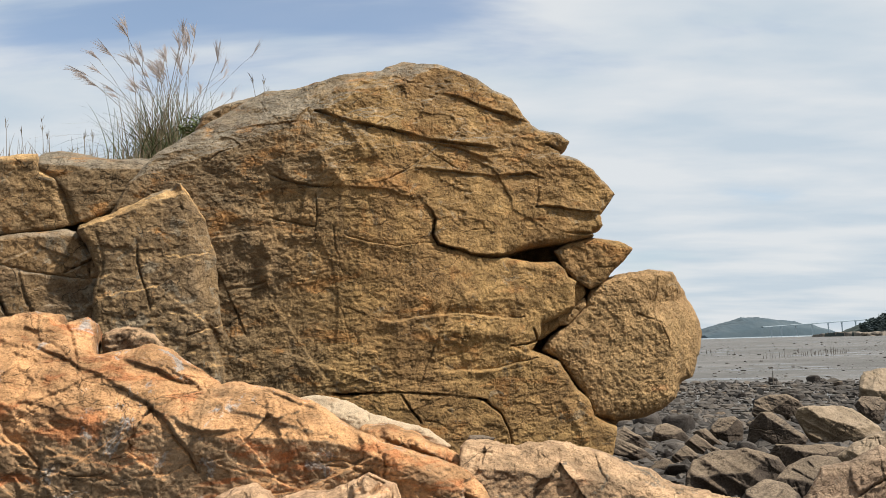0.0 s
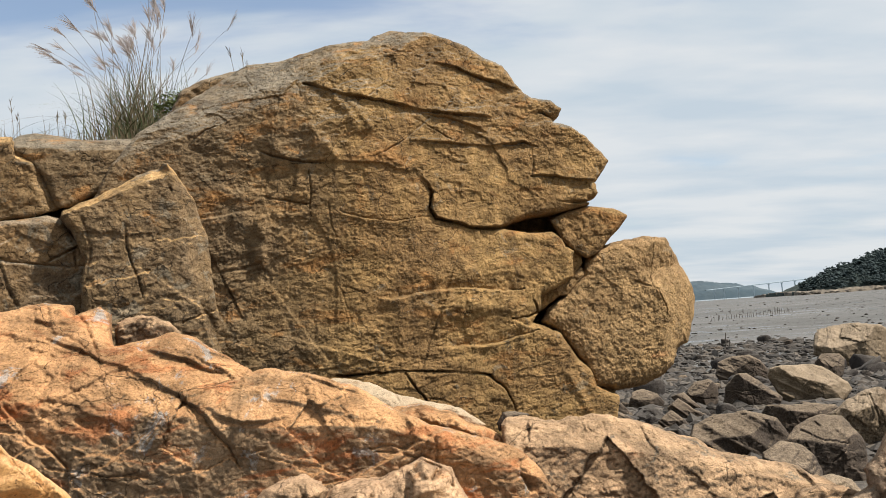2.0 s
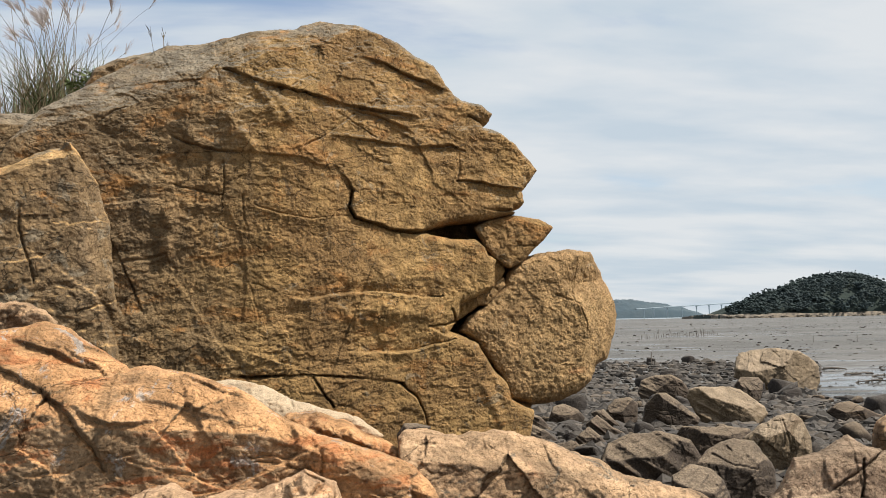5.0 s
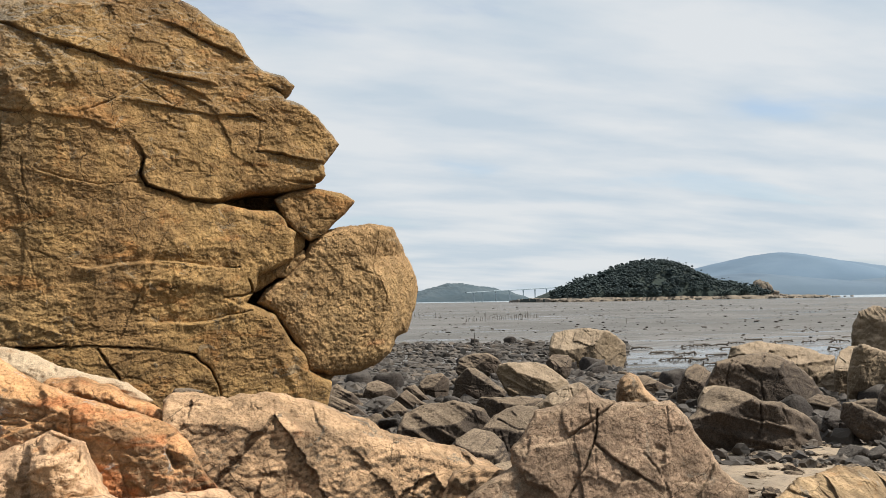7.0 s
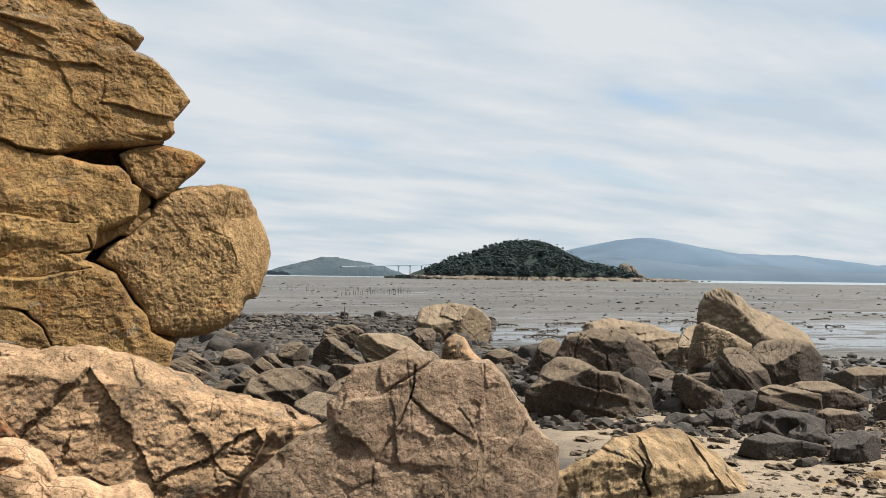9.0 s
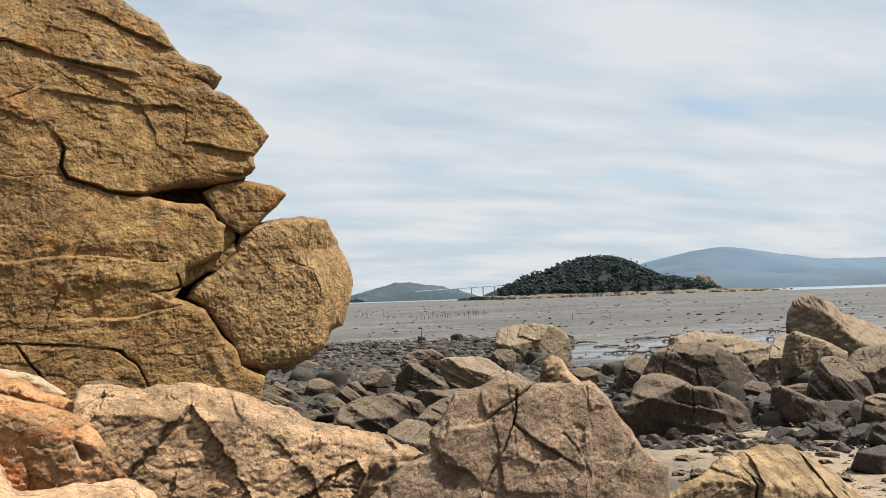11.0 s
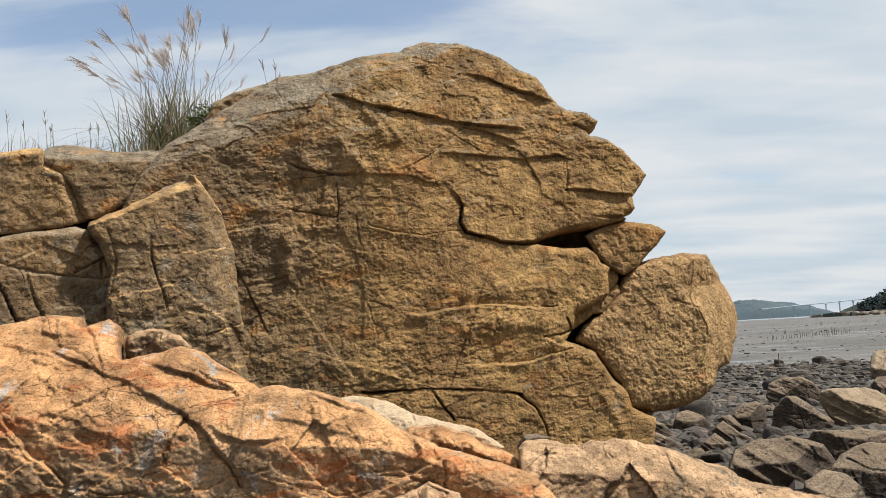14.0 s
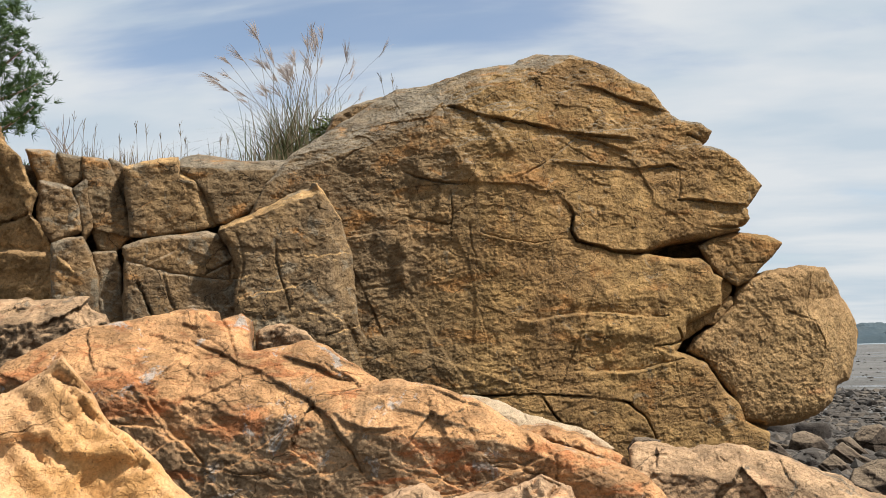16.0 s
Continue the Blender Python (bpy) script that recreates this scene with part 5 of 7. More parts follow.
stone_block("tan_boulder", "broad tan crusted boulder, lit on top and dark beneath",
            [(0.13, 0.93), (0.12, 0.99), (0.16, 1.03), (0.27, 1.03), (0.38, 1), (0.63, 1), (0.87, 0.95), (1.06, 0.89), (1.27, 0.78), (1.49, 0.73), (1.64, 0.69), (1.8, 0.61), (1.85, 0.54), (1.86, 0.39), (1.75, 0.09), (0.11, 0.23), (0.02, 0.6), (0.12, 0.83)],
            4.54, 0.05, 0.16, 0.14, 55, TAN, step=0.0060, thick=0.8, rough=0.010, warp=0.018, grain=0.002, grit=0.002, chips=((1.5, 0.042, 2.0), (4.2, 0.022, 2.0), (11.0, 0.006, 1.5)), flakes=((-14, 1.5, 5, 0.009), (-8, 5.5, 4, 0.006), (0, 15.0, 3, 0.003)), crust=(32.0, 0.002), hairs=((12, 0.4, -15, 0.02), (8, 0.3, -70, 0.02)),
            lines=(("recede", [(-0.13, 0.85), (0.14, 0.88), (0.42, 0.87), (0.69, 0.84), (0.96, 0.78), (1.24, 0.71), (1.51, 0.64), (1.79, 0.55)], 1.4),
                   ("recede", [(-0.14, 0.49), (0.63, 0.41), (1.69, 0.31)], 0.45),
                   ("crack", [(0.15, 0.88), (0.26, 0.93), (0.36, 1.03)], 0.0075, 0.0300),
                   ("crack", [(0.42, 0.98), (0.5, 0.94), (0.49, 0.9)], 0.0060, 0.0200)))
stone_block("layered_ledge", "dark layered tip of rock", [(0.12, 0.97), (0.16, 1.03), (0.23, 1.03), (0.31, 1.01), (0.29, 0.99), (0.21, 0.98), (0.16, 0.95), (0.13, 0.92)], 5.32, 0, 0.1, 0.05, 56, BROWN, step=0.007, thick=0.3, rough=0.012, warp=0.006, beds=((8, 24.0, 0.02),))
stone_block("knobbly_rock", "lumpy peach-coloured rock close by", [(-0.82, 0.79), (-0.71, 0.86), (-0.62, 0.89), (-0.51, 0.9), (-0.39, 0.93), (-0.3, 0.97), (-0.24, 0.94), (-0.17, 0.91), (-0.13, 0.83), (-0.09, 0.73), (-0.03, 0.49), (-0.83, 0.56)], 4.05, 0, 0.28, 0.16, 57, PEACH, step=0.006, thick=0.4, rough=0.03, warp=0.02, edge=0.55, grit=0.008, chips=((3.5, 0.06, 1.7), (8, 0.02, 1.5)),
            lines=(("crack", [(-0.34, 0.91), (-0.31, 0.95), (-0.23, 0.91), (-0.28, 0.86)], 0.008, 0.06), ("crack", [(-0.2, 0.92), (-0.19, 0.83)], 0.008, 0.05)))
stone_block("knobbly_rock", "lumpy peach-coloured rock close by", [(-1.1, 0.83), (-0.97, 0.92), (-0.91, 0.95), (-0.8, 0.97), (-0.74, 0.94), (-0.7, 0.89), (-0.73, 0.8), (-0.81, 0.58), (-1.1, 0.61)], 3.98, 0, 0.26, 0.14, 58, PEACH, step=0.006, thick=0.4, rough=0.03, warp=0.02, edge=0.55, grit=0.008, chips=((3.5, 0.06, 1.7), (8, 0.02, 1.5)))
stone_block("knobbly_rock", "rounded peach-coloured rock at the foot of the boulders", [(-0.33, 0.75), (-0.09, 0.76), (0.14, 0.74), (0.19, 0.75), (0.25, 0.74), (0.33, 0.74), (0.39, 0.73), (0.46, 0.69), (0.5, 0.65), (0.51, 0.61), (0.59, 0.6), (0.68, 0.56), (0.79, 0.56), (0.84, 0.54), (0.88, 0.46), (0.93, 0.01), (-0.32, 0.17)],
            3.75, 0, 0.25, 0.16, 59, PEACH, step=0.006, thick=0.4, rough=0.012, warp=0.016, edge=0.55, grit=0.003, chips=((3.0, 0.04, 1.7), (8, 0.012, 1.5)), hairs=((5, 0.3, -10, 0.02),),
            lines=(("recede", [(-0.4, 0.69), (0.14, 0.67), (0.25, 0.66), (0.37, 0.65), (0.45, 0.61), (0.66, 0.53), (0.97, 0.46)], 1.0), ("ledge", [(-0.05, 0.66), (0.2, 0.65), (0.33, 0.66), (0.43, 0.64), (0.49, 0.6)], 0.05, 0.12), ("crack", [(-0.05, 0.66), (0.2, 0.65), (0.33, 0.66), (0.43, 0.63), (0.49, 0.59)], 0.008, 0.05)))
stone_block("granite_boulder", "big cracked pinkish granite boulder with an angular top",
            [(1.28, 0.53), (1.41, 0.63), (1.63, 0.73), (1.62, 0.8), (1.67, 0.84), (1.74, 0.92), (1.78, 0.97), (1.92, 0.98), (2.04, 1.02), (2.1, 1.04), (2.15, 1), (2.22, 0.97), (2.34, 0.96), (2.5, 0.96), (2.58, 0.88), (2.63, 0.79), (2.69, 0.71), (2.73, 0.63), (2.83, 0.56), (2.87, 0.53), (2.85, 0.36), (2.77, 0.08), (1.28, 0.27)],
            3.85, 0.06, 0.18, 0.14, 61, GRANITE, step=0.0060, thick=1.0, rough=0.008, warp=0.012, grain=0.002, grit=0.0015, chips=((1.7, 0.035, 1.4), (5.0, 0.010, 1.8)), flakes=((40, 1.6, 4, 0.006), (-20, 6.0, 4, 0.004)), crust=(36.0, 0.001), hairs=((6, 0.4, 85, 0.015), (6, 0.3, 30, 0.015)),
            lines=(("crack", [(2.23, 0.98), (2.13, 0.91), (2.04, 0.87), (1.95, 0.82)], 0.006, 0.039),
                   ("crack", [(2.11, 0.93), (2.09, 0.85), (2.07, 0.79), (2.01, 0.69), (1.93, 0.59), (1.87, 0.51), (1.85, 0.43)], 0.006, 0.050),
                   ("crack", [(2.07, 0.79), (2.12, 0.74), (2.19, 0.69), (2.28, 0.64)], 0.006, 0.022),
                   ("ledge", [(2.07, 0.79), (2.12, 0.74), (2.19, 0.69), (2.28, 0.64), (2.26, 0.62), (2.11, 0.62)], 0.025, 0.12),
                   ("ledge", [(1.66, 0.74), (1.71, 0.65), (1.81, 0.61), (1.89, 0.54)], 0.040, 0.15),
                   ("crack", [(2.47, 0.91), (2.46, 0.8), (2.45, 0.64), (2.44, 0.48), (2.44, 0.37)], 0.006, 0.017),
                   ("ledge", [(2.44, 0.37), (2.44, 0.48), (2.45, 0.64), (2.46, 0.8), (2.47, 0.91)], 0.010, 0.25),
                   ("ledge", [(2.36, 0.77), (2.42, 0.74), (2.41, 0.68), (2.33, 0.66)], 0.020, 0.1),
                   ("ledge", [(2.03, 0.79), (1.85, 0.8), (1.68, 0.79)], 0.025, 0.12),
                   ("crack", [(1.86, 0.53), (2.0, 0.5), (2.15, 0.46)], 0.006, 0.022),
                   ("recede", [(0.92, 0.48), (1.85, 0.35), (2.97, 0.19)], 0.22), ("recede", [(1.63, 1.02), (1.88, 0.95), (2.04, 0.97), (2.14, 0.97), (2.38, 0.96), (2.71, 0.95)], 1.2)))
stone_block("perched_stone", "small orange stone perched behind the granite", [(2.42, 1), (2.44, 1.05), (2.49, 1.08), (2.54, 1.06), (2.58, 0.99), (2.66, 0.91), (2.63, 0.87), (2.51, 0.86), (2.41, 0.88)], 4.6, 0, 0.14, 0.10, 62, TAN, step=0.007, thick=0.25, rough=0.015, warp=0.008, chips=((6, 0.02, 1.0),))
stone_block("crusted_rubble", "small crusted rock in the gap", [(1.4, 0.57), (1.46, 0.66), (1.57, 0.69), (1.7, 0.67), (1.79, 0.62), (1.8, 0.51), (1.67, 0.23), (1.28, 0.27)], 4.3, 0, 0.25, 0.12, 63, TAN, step=0.009, thick=0.4, rough=0.04, warp=0.02, chips=((6, 0.04, 1.2),))
stone_block("flat_ledge", "flat yellow ledge of rock above the sand",
            [(2.98, 0.25), (3.19, 0.33), (3.39, 0.36), (3.65, 0.41), (3.81, 0.4), (3.94, 0.41), (4.11, 0.41), (4.27, 0.4), (4.4, 0.36), (4.53, 0.3), (4.64, 0.2), (4.73, 0.09), (4.86, -0.08), (4.9, -0.5), (2.94, -0.23)], 4.25, 0.1, 0.10, 0.06, 64, YELLOW, step=0.008, thick=0.6, rough=0.014, warp=0.016, chips=((2.2, 0.05, 1.6), (6.0, 0.016, 1.6)), beds=((3, 9.0, 0.012),),
            lines=(("recede", [(2.35, 0.38), (3.25, 0.33), (3.44, 0.33), (3.69, 0.28), (3.95, 0.22), (4.22, 0.18), (4.41, 0.09), (5.39, -0.33)], 1.7), ("crack", [(3.76, 0.29), (3.73, 0.2), (3.78, 0.1)], 0.012, 0.09), ("crack", [(3.4, 0.44), (3.54, 0.35), (3.69, 0.28)], 0.006, 0.03)))
stone_block("flat_ledge", "low yellow ledge of rock at the edge of the sand",
            [(4.59, -0.04), (4.75, 0.04), (5.07, 0.05), (5.48, 0.06), (6.09, 0.04), (6.64, -0.04), (6.92, -0.34), (6.97, -0.79), (4.58, -0.44)], 4.05, 0.1, 0.10, 0.06, 65, YELLOW, step=0.010, thick=0.6, rough=0.014, warp=0.016, lines=(("recede", [(3.3, 0.08), (4.11, 0.03), (4.64, 0.04), (5.56, -0.03), (7.09, -0.19)], 1.6),), chips=((2.2, 0.05, 1.6), (6.0, 0.016, 1.6)), beds=((3, 9.0, 0.012),))
stone_block("near_orange_knob", "smooth bright orange rock close to the path",
            [(-1.38, 1.41), (-1.33, 1.45), (-1.29, 1.46), (-1.25, 1.43), (-1.22, 1.44), (-1.18, 1.47), (-1.16, 1.49), (-1.13, 1.49), (-1.11, 1.47), (-1.07, 1.42), (-1.03, 1.37), (-0.99, 1.34), (-0.95, 1.3), (-0.9, 1.25), (-0.84, 1.19), (-0.66, 0.59), (-0.62, 0.06), (-1.45, -0.02), (-1.4, 0.77)], 1.72, 0, 0.14, 0.12, 71, APRICOT, step=0.006, thick=0.5, rough=0.015, warp=0.01, edge=0.5, grain=0.003, chips=((3.0, 0.05, 1.6), (7, 0.02, 1.4)), beds=((-48, 6.0, 0.035), (-50, 17.0, 0.012)),
            lines=(("recede", [(-2.284, 2.301), (0.392, -0.671)], 0.45), ("crack", [(-1.17, 1.46), (-1.12, 1.4), (-1.03, 1.32), (-0.97, 1.25)], 0.005, 0.02), ("crack", [(-1.23, 1.43), (-1.21, 1.35), (-1.14, 1.27)], 0.012, 0.03), ("crack", [(-1.18, 1.44), (-1.14, 1.42), (-1.09, 1.4)], 0.008, 0.03)))
stone_block("left_ledge", "crumbling tan ledge behind the ridge",
            [(-4.73, 1.9), (-4.33, 1.98), (-3.9, 1.99), (-3.65, 1.99), (-3.35, 1.96), (-3.29, 1.88), (-3.17, 1.83), (-3.14, 1.74), (-3.22, 1.54), (-3.34, 1.09), (-4.66, 0.28)], 5.4, 0.05, 0.45, 0.30, 72, TAN, step=0.01, thick=0.8, rough=0.035, warp=0.02, edge=0.6, chips=((1.7, 0.09, 1.6), (5.0, 0.03, 1.6)),
            lines=(("recede", [(-4.6, 1.77), (-3.7, 1.76), (-3.39, 1.85), (-3.08, 1.84), (-2.77, 1.74)], 0.9),))
stone_block("left_cliff", "tall ochre rock wall beside the blocks",
            [(-6.68, 4.26), (-5.37, 4.01), (-5.05, 3.94), (-4.93, 3.73), (-4.96, 3.48), (-4.83, 3.41), (-4.71, 3.29), (-4.66, 3.11), (-4.6, 2.96), (-4.68, 2.79), (-4.6, 2.72), (-4.5, 2.46), (-4.35, 2.33), (-4.25, 2.22), (-4.18, 2.02), (-4.16, 1.74), (-4.16, -0), (-6.46, 0.01)], 7.33, 0.05, 0.12, 0.15, 73, CHIN, step=0.016, thick=1.0, rough=0.03, warp=0.018, chips=((2.2, 0.05, 0.9),),
            lines=(("crack", [(-5.43, 2.58), (-5.11, 2.7), (-4.79, 2.8)], 0.012, 0.09), ("ledge", [(-4.22, 2.37), (-4.62, 2.46), (-5.1, 2.51), (-5.65, 2.44)], 0.12, 0.3), ("recede", [(-4.62, 2.53), (-4.56, 2.38), (-4.37, 2.18), (-4.29, 1.74)], -0.3)))


# ---- the shore rocks ----
def shore(name, label, mat, outline, a, seed, bevels=None, deep=1.0, **shape):
    """A broken shore rock with split faces: one turned up and one aside."""
    rng = random.Random(seed)
    xs, zs = [p[0] for p in outline], [p[1] for p in outline]
    wide, high = max(xs) - min(xs), max(zs) - min(zs)
    floor = min(zs) - 0.10 * high
    outline = [(x, z if z > min(zs) + 0.22 * high else floor) for x, z in outline]
    chance = [(rng.uniform(-30, 25), rng.uniform(0.02, 0.16) * high, rng.uniform(0.9, 1.8)), (rng.uniform(55, 100), rng.uniform(0.05, 0.24) * wide, rng.uniform(0.6, 1.3)),
              (rng.uniform(-100, -60), rng.uniform(0.12, 0.30) * wide, rng.uniform(0.4, 1.0)), (rng.uniform(25, 60), rng.uniform(0.16, 0.3) * wide, rng.uniform(0.7, 1.4)), (rng.uniform(140, 220), rng.uniform(0.05, 0.25) * high, rng.uniform(0.15, 0.5))]
    bevels = chance if bevels is None else list(bevels) + chance[1 + len(bevels):]
    small = min(wide, high)
    given = {"step": max(0.009, wide / 120), "thick": 0.4 * small, "rough": 0.010 * small, "warp": 0.020 * small, "grain": 0.002, "grit": 0.003 * small, "chips": ((3.0 / wide, 0.05 * small, 1.2), (8.0 / wide, 0.018 * small, 1.3)), "edge": 0.5, "grow": 0.05 * small,
             "flakes": ((rng.uniform(-35, 0), 1.6 / small, 4, 0.022 * small), (rng.uniform(-30, 0), 6.0 / small, 3, 0.007 * small)), "crust": (14 / small, 0.004 * small), "hairs": ((5, 0.7 * small, rng.uniform(-40, 0), 0.04 * small), (4, 0.6 * small, 80, 0.04 * small))}
    given.update(shape)
    given["bevels"] = bevels
    given["lines"] = [(kind, line, 0.3 * args[0], 0.5 * args[1]) if kind == "crack" else (kind, line, *args) for kind, line, *args in given.get("lines", ())]
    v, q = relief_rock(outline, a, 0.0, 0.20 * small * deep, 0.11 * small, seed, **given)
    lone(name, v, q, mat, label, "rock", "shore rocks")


shore("shore_boulder", "big rounded tan boulder standing on the mud", SANDY,
      [(13.72, -0.71), (13.79, -0.22), (13.94, 0.09), (14.37, 0.19), (15.48, 0.23), (16.23, 0.1), (16.74, -0.2), (16.99, -0.5), (17.04, -0.96), (16.81, -1.32), (16.1, -1.44), (15.1, -1.23), (14.18, -0.94)], 33.12, 301, lines=(("crack", [(14.32, 0.08), (14.42, -0.28), (14.81, -0.46), (15.23, -0.31)], 0.03, 0.12), ("crack", [(15.48, -0.02), (15.4, -0.7), (15.55, -1.2)], 0.03, 0.10)), beds=((75, 3.0, 0.06),))
shore("shore_rock", "grey block under the tan boulder", BROWN,
      [(10.05, -0.37), (10.26, -0.16), (10.71, -0.21), (10.83, -0.34), (10.74, -0.72), (10.53, -0.91), (10.26, -0.74)], 24.51, 302)
shore("shore_rock", "brown rock with split layers", BROWN,
      [(7.7, -0.61), (7.78, -0.29), (8.18, -0.14), (8.62, -0.13), (8.96, -0.31), (9.17, -0.58), (9.12, -0.89), (8.59, -0.93), (7.98, -0.79)], 25.72, 303, beds=((-25, 5.0, 0.05),))
shore("shore_slab", "sunlit tan slab tilted among the shore rocks", SANDY,
      [(5.84, 0.09), (5.88, 0.2), (6.05, 0.24), (6.63, 0.23), (6.88, 0.13), (7.27, -0.14), (7.34, -0.26), (7.02, -0.43), (6.6, -0.47), (6.2, -0.4), (6.01, -0.22)], 16.6, 304, bevels=((20, 0.10, 1.5),), beds=((-28, 4.0, 0.05),))
shore("shore_rock", "dark wedge-shaped brown rock", BROWN,
      [(4.59, -0.26), (4.71, 0.05), (4.89, 0.22), (5.03, 0.25), (5.27, 0.09), (5.63, -0.21), (5.5, -0.36), (4.98, -0.38), (4.67, -0.35)], 15.54, 305, bevels=((32, 0.16, 1.6),))
shore("shore_rock", "squat brown rock with a pale face", BROWN,
      [(4.12, -0.28), (4.25, -0.02), (4.37, 0.09), (4.62, 0.13), (4.76, 0.02), (4.74, -0.26), (4.55, -0.4), (4.27, -0.38)], 16.26, 306)
shore("shore_rock", "squared brown block by the great rock", BROWN,
      [(3.25, -0.28), (3.35, -0.04), (3.52, -0), (3.78, -0.11), (3.9, -0.25), (3.82, -0.4), (3.48, -0.39)], 16.74, 307)
shore("shore_slab", "thin slab of layered brown rock", BROWN,
      [(2.32, -0.03), (2.53, 0.11), (2.8, -0.07), (3.06, -0.23), (3, -0.32), (2.72, -0.25), (2.43, -0.16)], 15.21, 308, beds=((-30, 14.0, 0.03),))
shore("shore_slab", "thin slab of layered brown rock", BROWN,
      [(1.81, 0.13), (2.05, 0.18), (2.43, 0), (2.76, -0.15), (2.71, -0.24), (2.27, -0.1), (1.93, 0.01)], 12.94, 309, beds=((-28, 14.0, 0.03),))
shore("shore_slab", "thin slab of layered brown rock", BROWN,
      [(2.8, -0.07), (2.98, 0.07), (3.14, -0.06), (3.28, -0.15), (3.11, -0.21), (2.92, -0.17)], 12.7, 310, beds=((-38, 14.0, 0.03),))
shore("shore_slab", "thin slab of layered brown rock", BROWN,
      [(3.22, -0.01), (3.38, 0.11), (3.59, -0.07), (3.77, -0.16), (3.62, -0.26), (3.37, -0.19)], 13.76, 311, beds=((-38, 14.0, 0.03),))
shore("shore_slab", "thin slab of layered brown rock", BROWN,
      [(3.7, -0.02), (3.9, 0.03), (4.13, -0.21), (4.25, -0.34), (4.07, -0.34), (3.86, -0.2)], 15.36, 312, beds=((-38, 14.0, 0.03),))
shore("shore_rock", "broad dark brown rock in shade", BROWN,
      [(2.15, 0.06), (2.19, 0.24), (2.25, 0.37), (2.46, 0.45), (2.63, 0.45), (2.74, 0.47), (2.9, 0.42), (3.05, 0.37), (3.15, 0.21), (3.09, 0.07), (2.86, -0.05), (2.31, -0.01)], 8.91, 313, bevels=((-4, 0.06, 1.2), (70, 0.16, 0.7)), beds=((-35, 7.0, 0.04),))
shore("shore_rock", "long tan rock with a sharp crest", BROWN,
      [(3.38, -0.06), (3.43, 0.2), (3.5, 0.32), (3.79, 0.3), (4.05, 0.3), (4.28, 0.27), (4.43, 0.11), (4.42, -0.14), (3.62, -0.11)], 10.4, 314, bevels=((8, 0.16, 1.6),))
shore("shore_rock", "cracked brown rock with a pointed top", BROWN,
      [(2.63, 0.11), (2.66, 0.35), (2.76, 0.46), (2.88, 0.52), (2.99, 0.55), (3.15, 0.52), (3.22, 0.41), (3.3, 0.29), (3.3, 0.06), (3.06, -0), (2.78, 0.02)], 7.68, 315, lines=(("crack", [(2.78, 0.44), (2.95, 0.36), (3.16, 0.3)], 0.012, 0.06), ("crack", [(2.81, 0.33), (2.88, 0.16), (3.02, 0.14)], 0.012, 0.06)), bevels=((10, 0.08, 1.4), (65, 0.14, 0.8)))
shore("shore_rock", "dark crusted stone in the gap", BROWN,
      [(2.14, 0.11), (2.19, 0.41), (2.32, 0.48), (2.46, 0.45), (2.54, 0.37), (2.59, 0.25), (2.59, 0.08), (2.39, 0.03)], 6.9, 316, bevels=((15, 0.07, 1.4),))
shore("shore_rock", "striped grey-tan rock tilted behind the granite", SANDY,
      [(3.84, 0.01), (3.89, 0.28), (4.03, 0.39), (4.26, 0.5), (4.4, 0.52), (4.5, 0.45), (4.58, 0.27), (4.59, -0.05), (4.23, -0.09)], 9.58, 353, beds=((68, 7.0, 0.05),), bevels=((-12, 0.14, 1.3),), lines=(("crack", [(4.3, 0.48), (4.34, 0.35), (4.37, 0.14)], 0.012, 0.10),))
shore("shore_rock", "low pale crusted rock in the gap", SANDY,
      [(2.15, 0.09), (2.2, 0.25), (2.32, 0.31), (2.44, 0.33), (2.57, 0.28), (2.63, 0.2), (2.63, 0.06), (2.39, 0.06)], 6.4, 354, bevels=((5, 0.09, 1.6),))
shore("shore_rock", "low brown rock behind the granite", BROWN,
      [(8.76, -0.32), (8.96, -0.18), (9.22, -0.14), (9.51, -0.28), (9.87, -0.44), (9.8, -0.57), (9.21, -0.53)], 17.17, 317)
shore("shore_rock", "dark three-sided rock on the shore", BROWN,
      [(8.16, -0.29), (8.21, -0.12), (8.39, 0.22), (8.56, 0.3), (8.72, 0.22), (8.86, 0.1), (8.84, -0.14), (8.65, -0.38), (8.3, -0.39)], 14, 318, bevels=((25, 0.10, 1.3),))
shore("shore_rock", "long flat-topped tan rock split in blocks", SANDY,
      [(10.28, -0.36), (10.36, 0.3), (10.44, 0.46), (10.74, 0.51), (11.08, 0.53), (11.58, 0.48), (11.93, 0.43), (12.18, 0.37), (12.5, 0.24), (12.85, 0.18), (12.82, -0.39), (12.49, -0.58), (11.54, -0.55), (10.54, -0.42)], 15.75, 321, bevels=((2, 0.16, 1.5),), beds=((4, 6.0, 0.05),), lines=(("crack", [(11.6, 0.51), (11.65, 0.23), (11.56, -0.23)], 0.03, 0.14), ("crack", [(12.15, 0.39), (12.23, 0.1), (12.17, -0.25)], 0.03, 0.14), ("crack", [(10.41, 0.35), (11.08, 0.38), (11.62, 0.3), (12.17, 0.22), (12.82, 0.06)], 0.02, 0.10)))
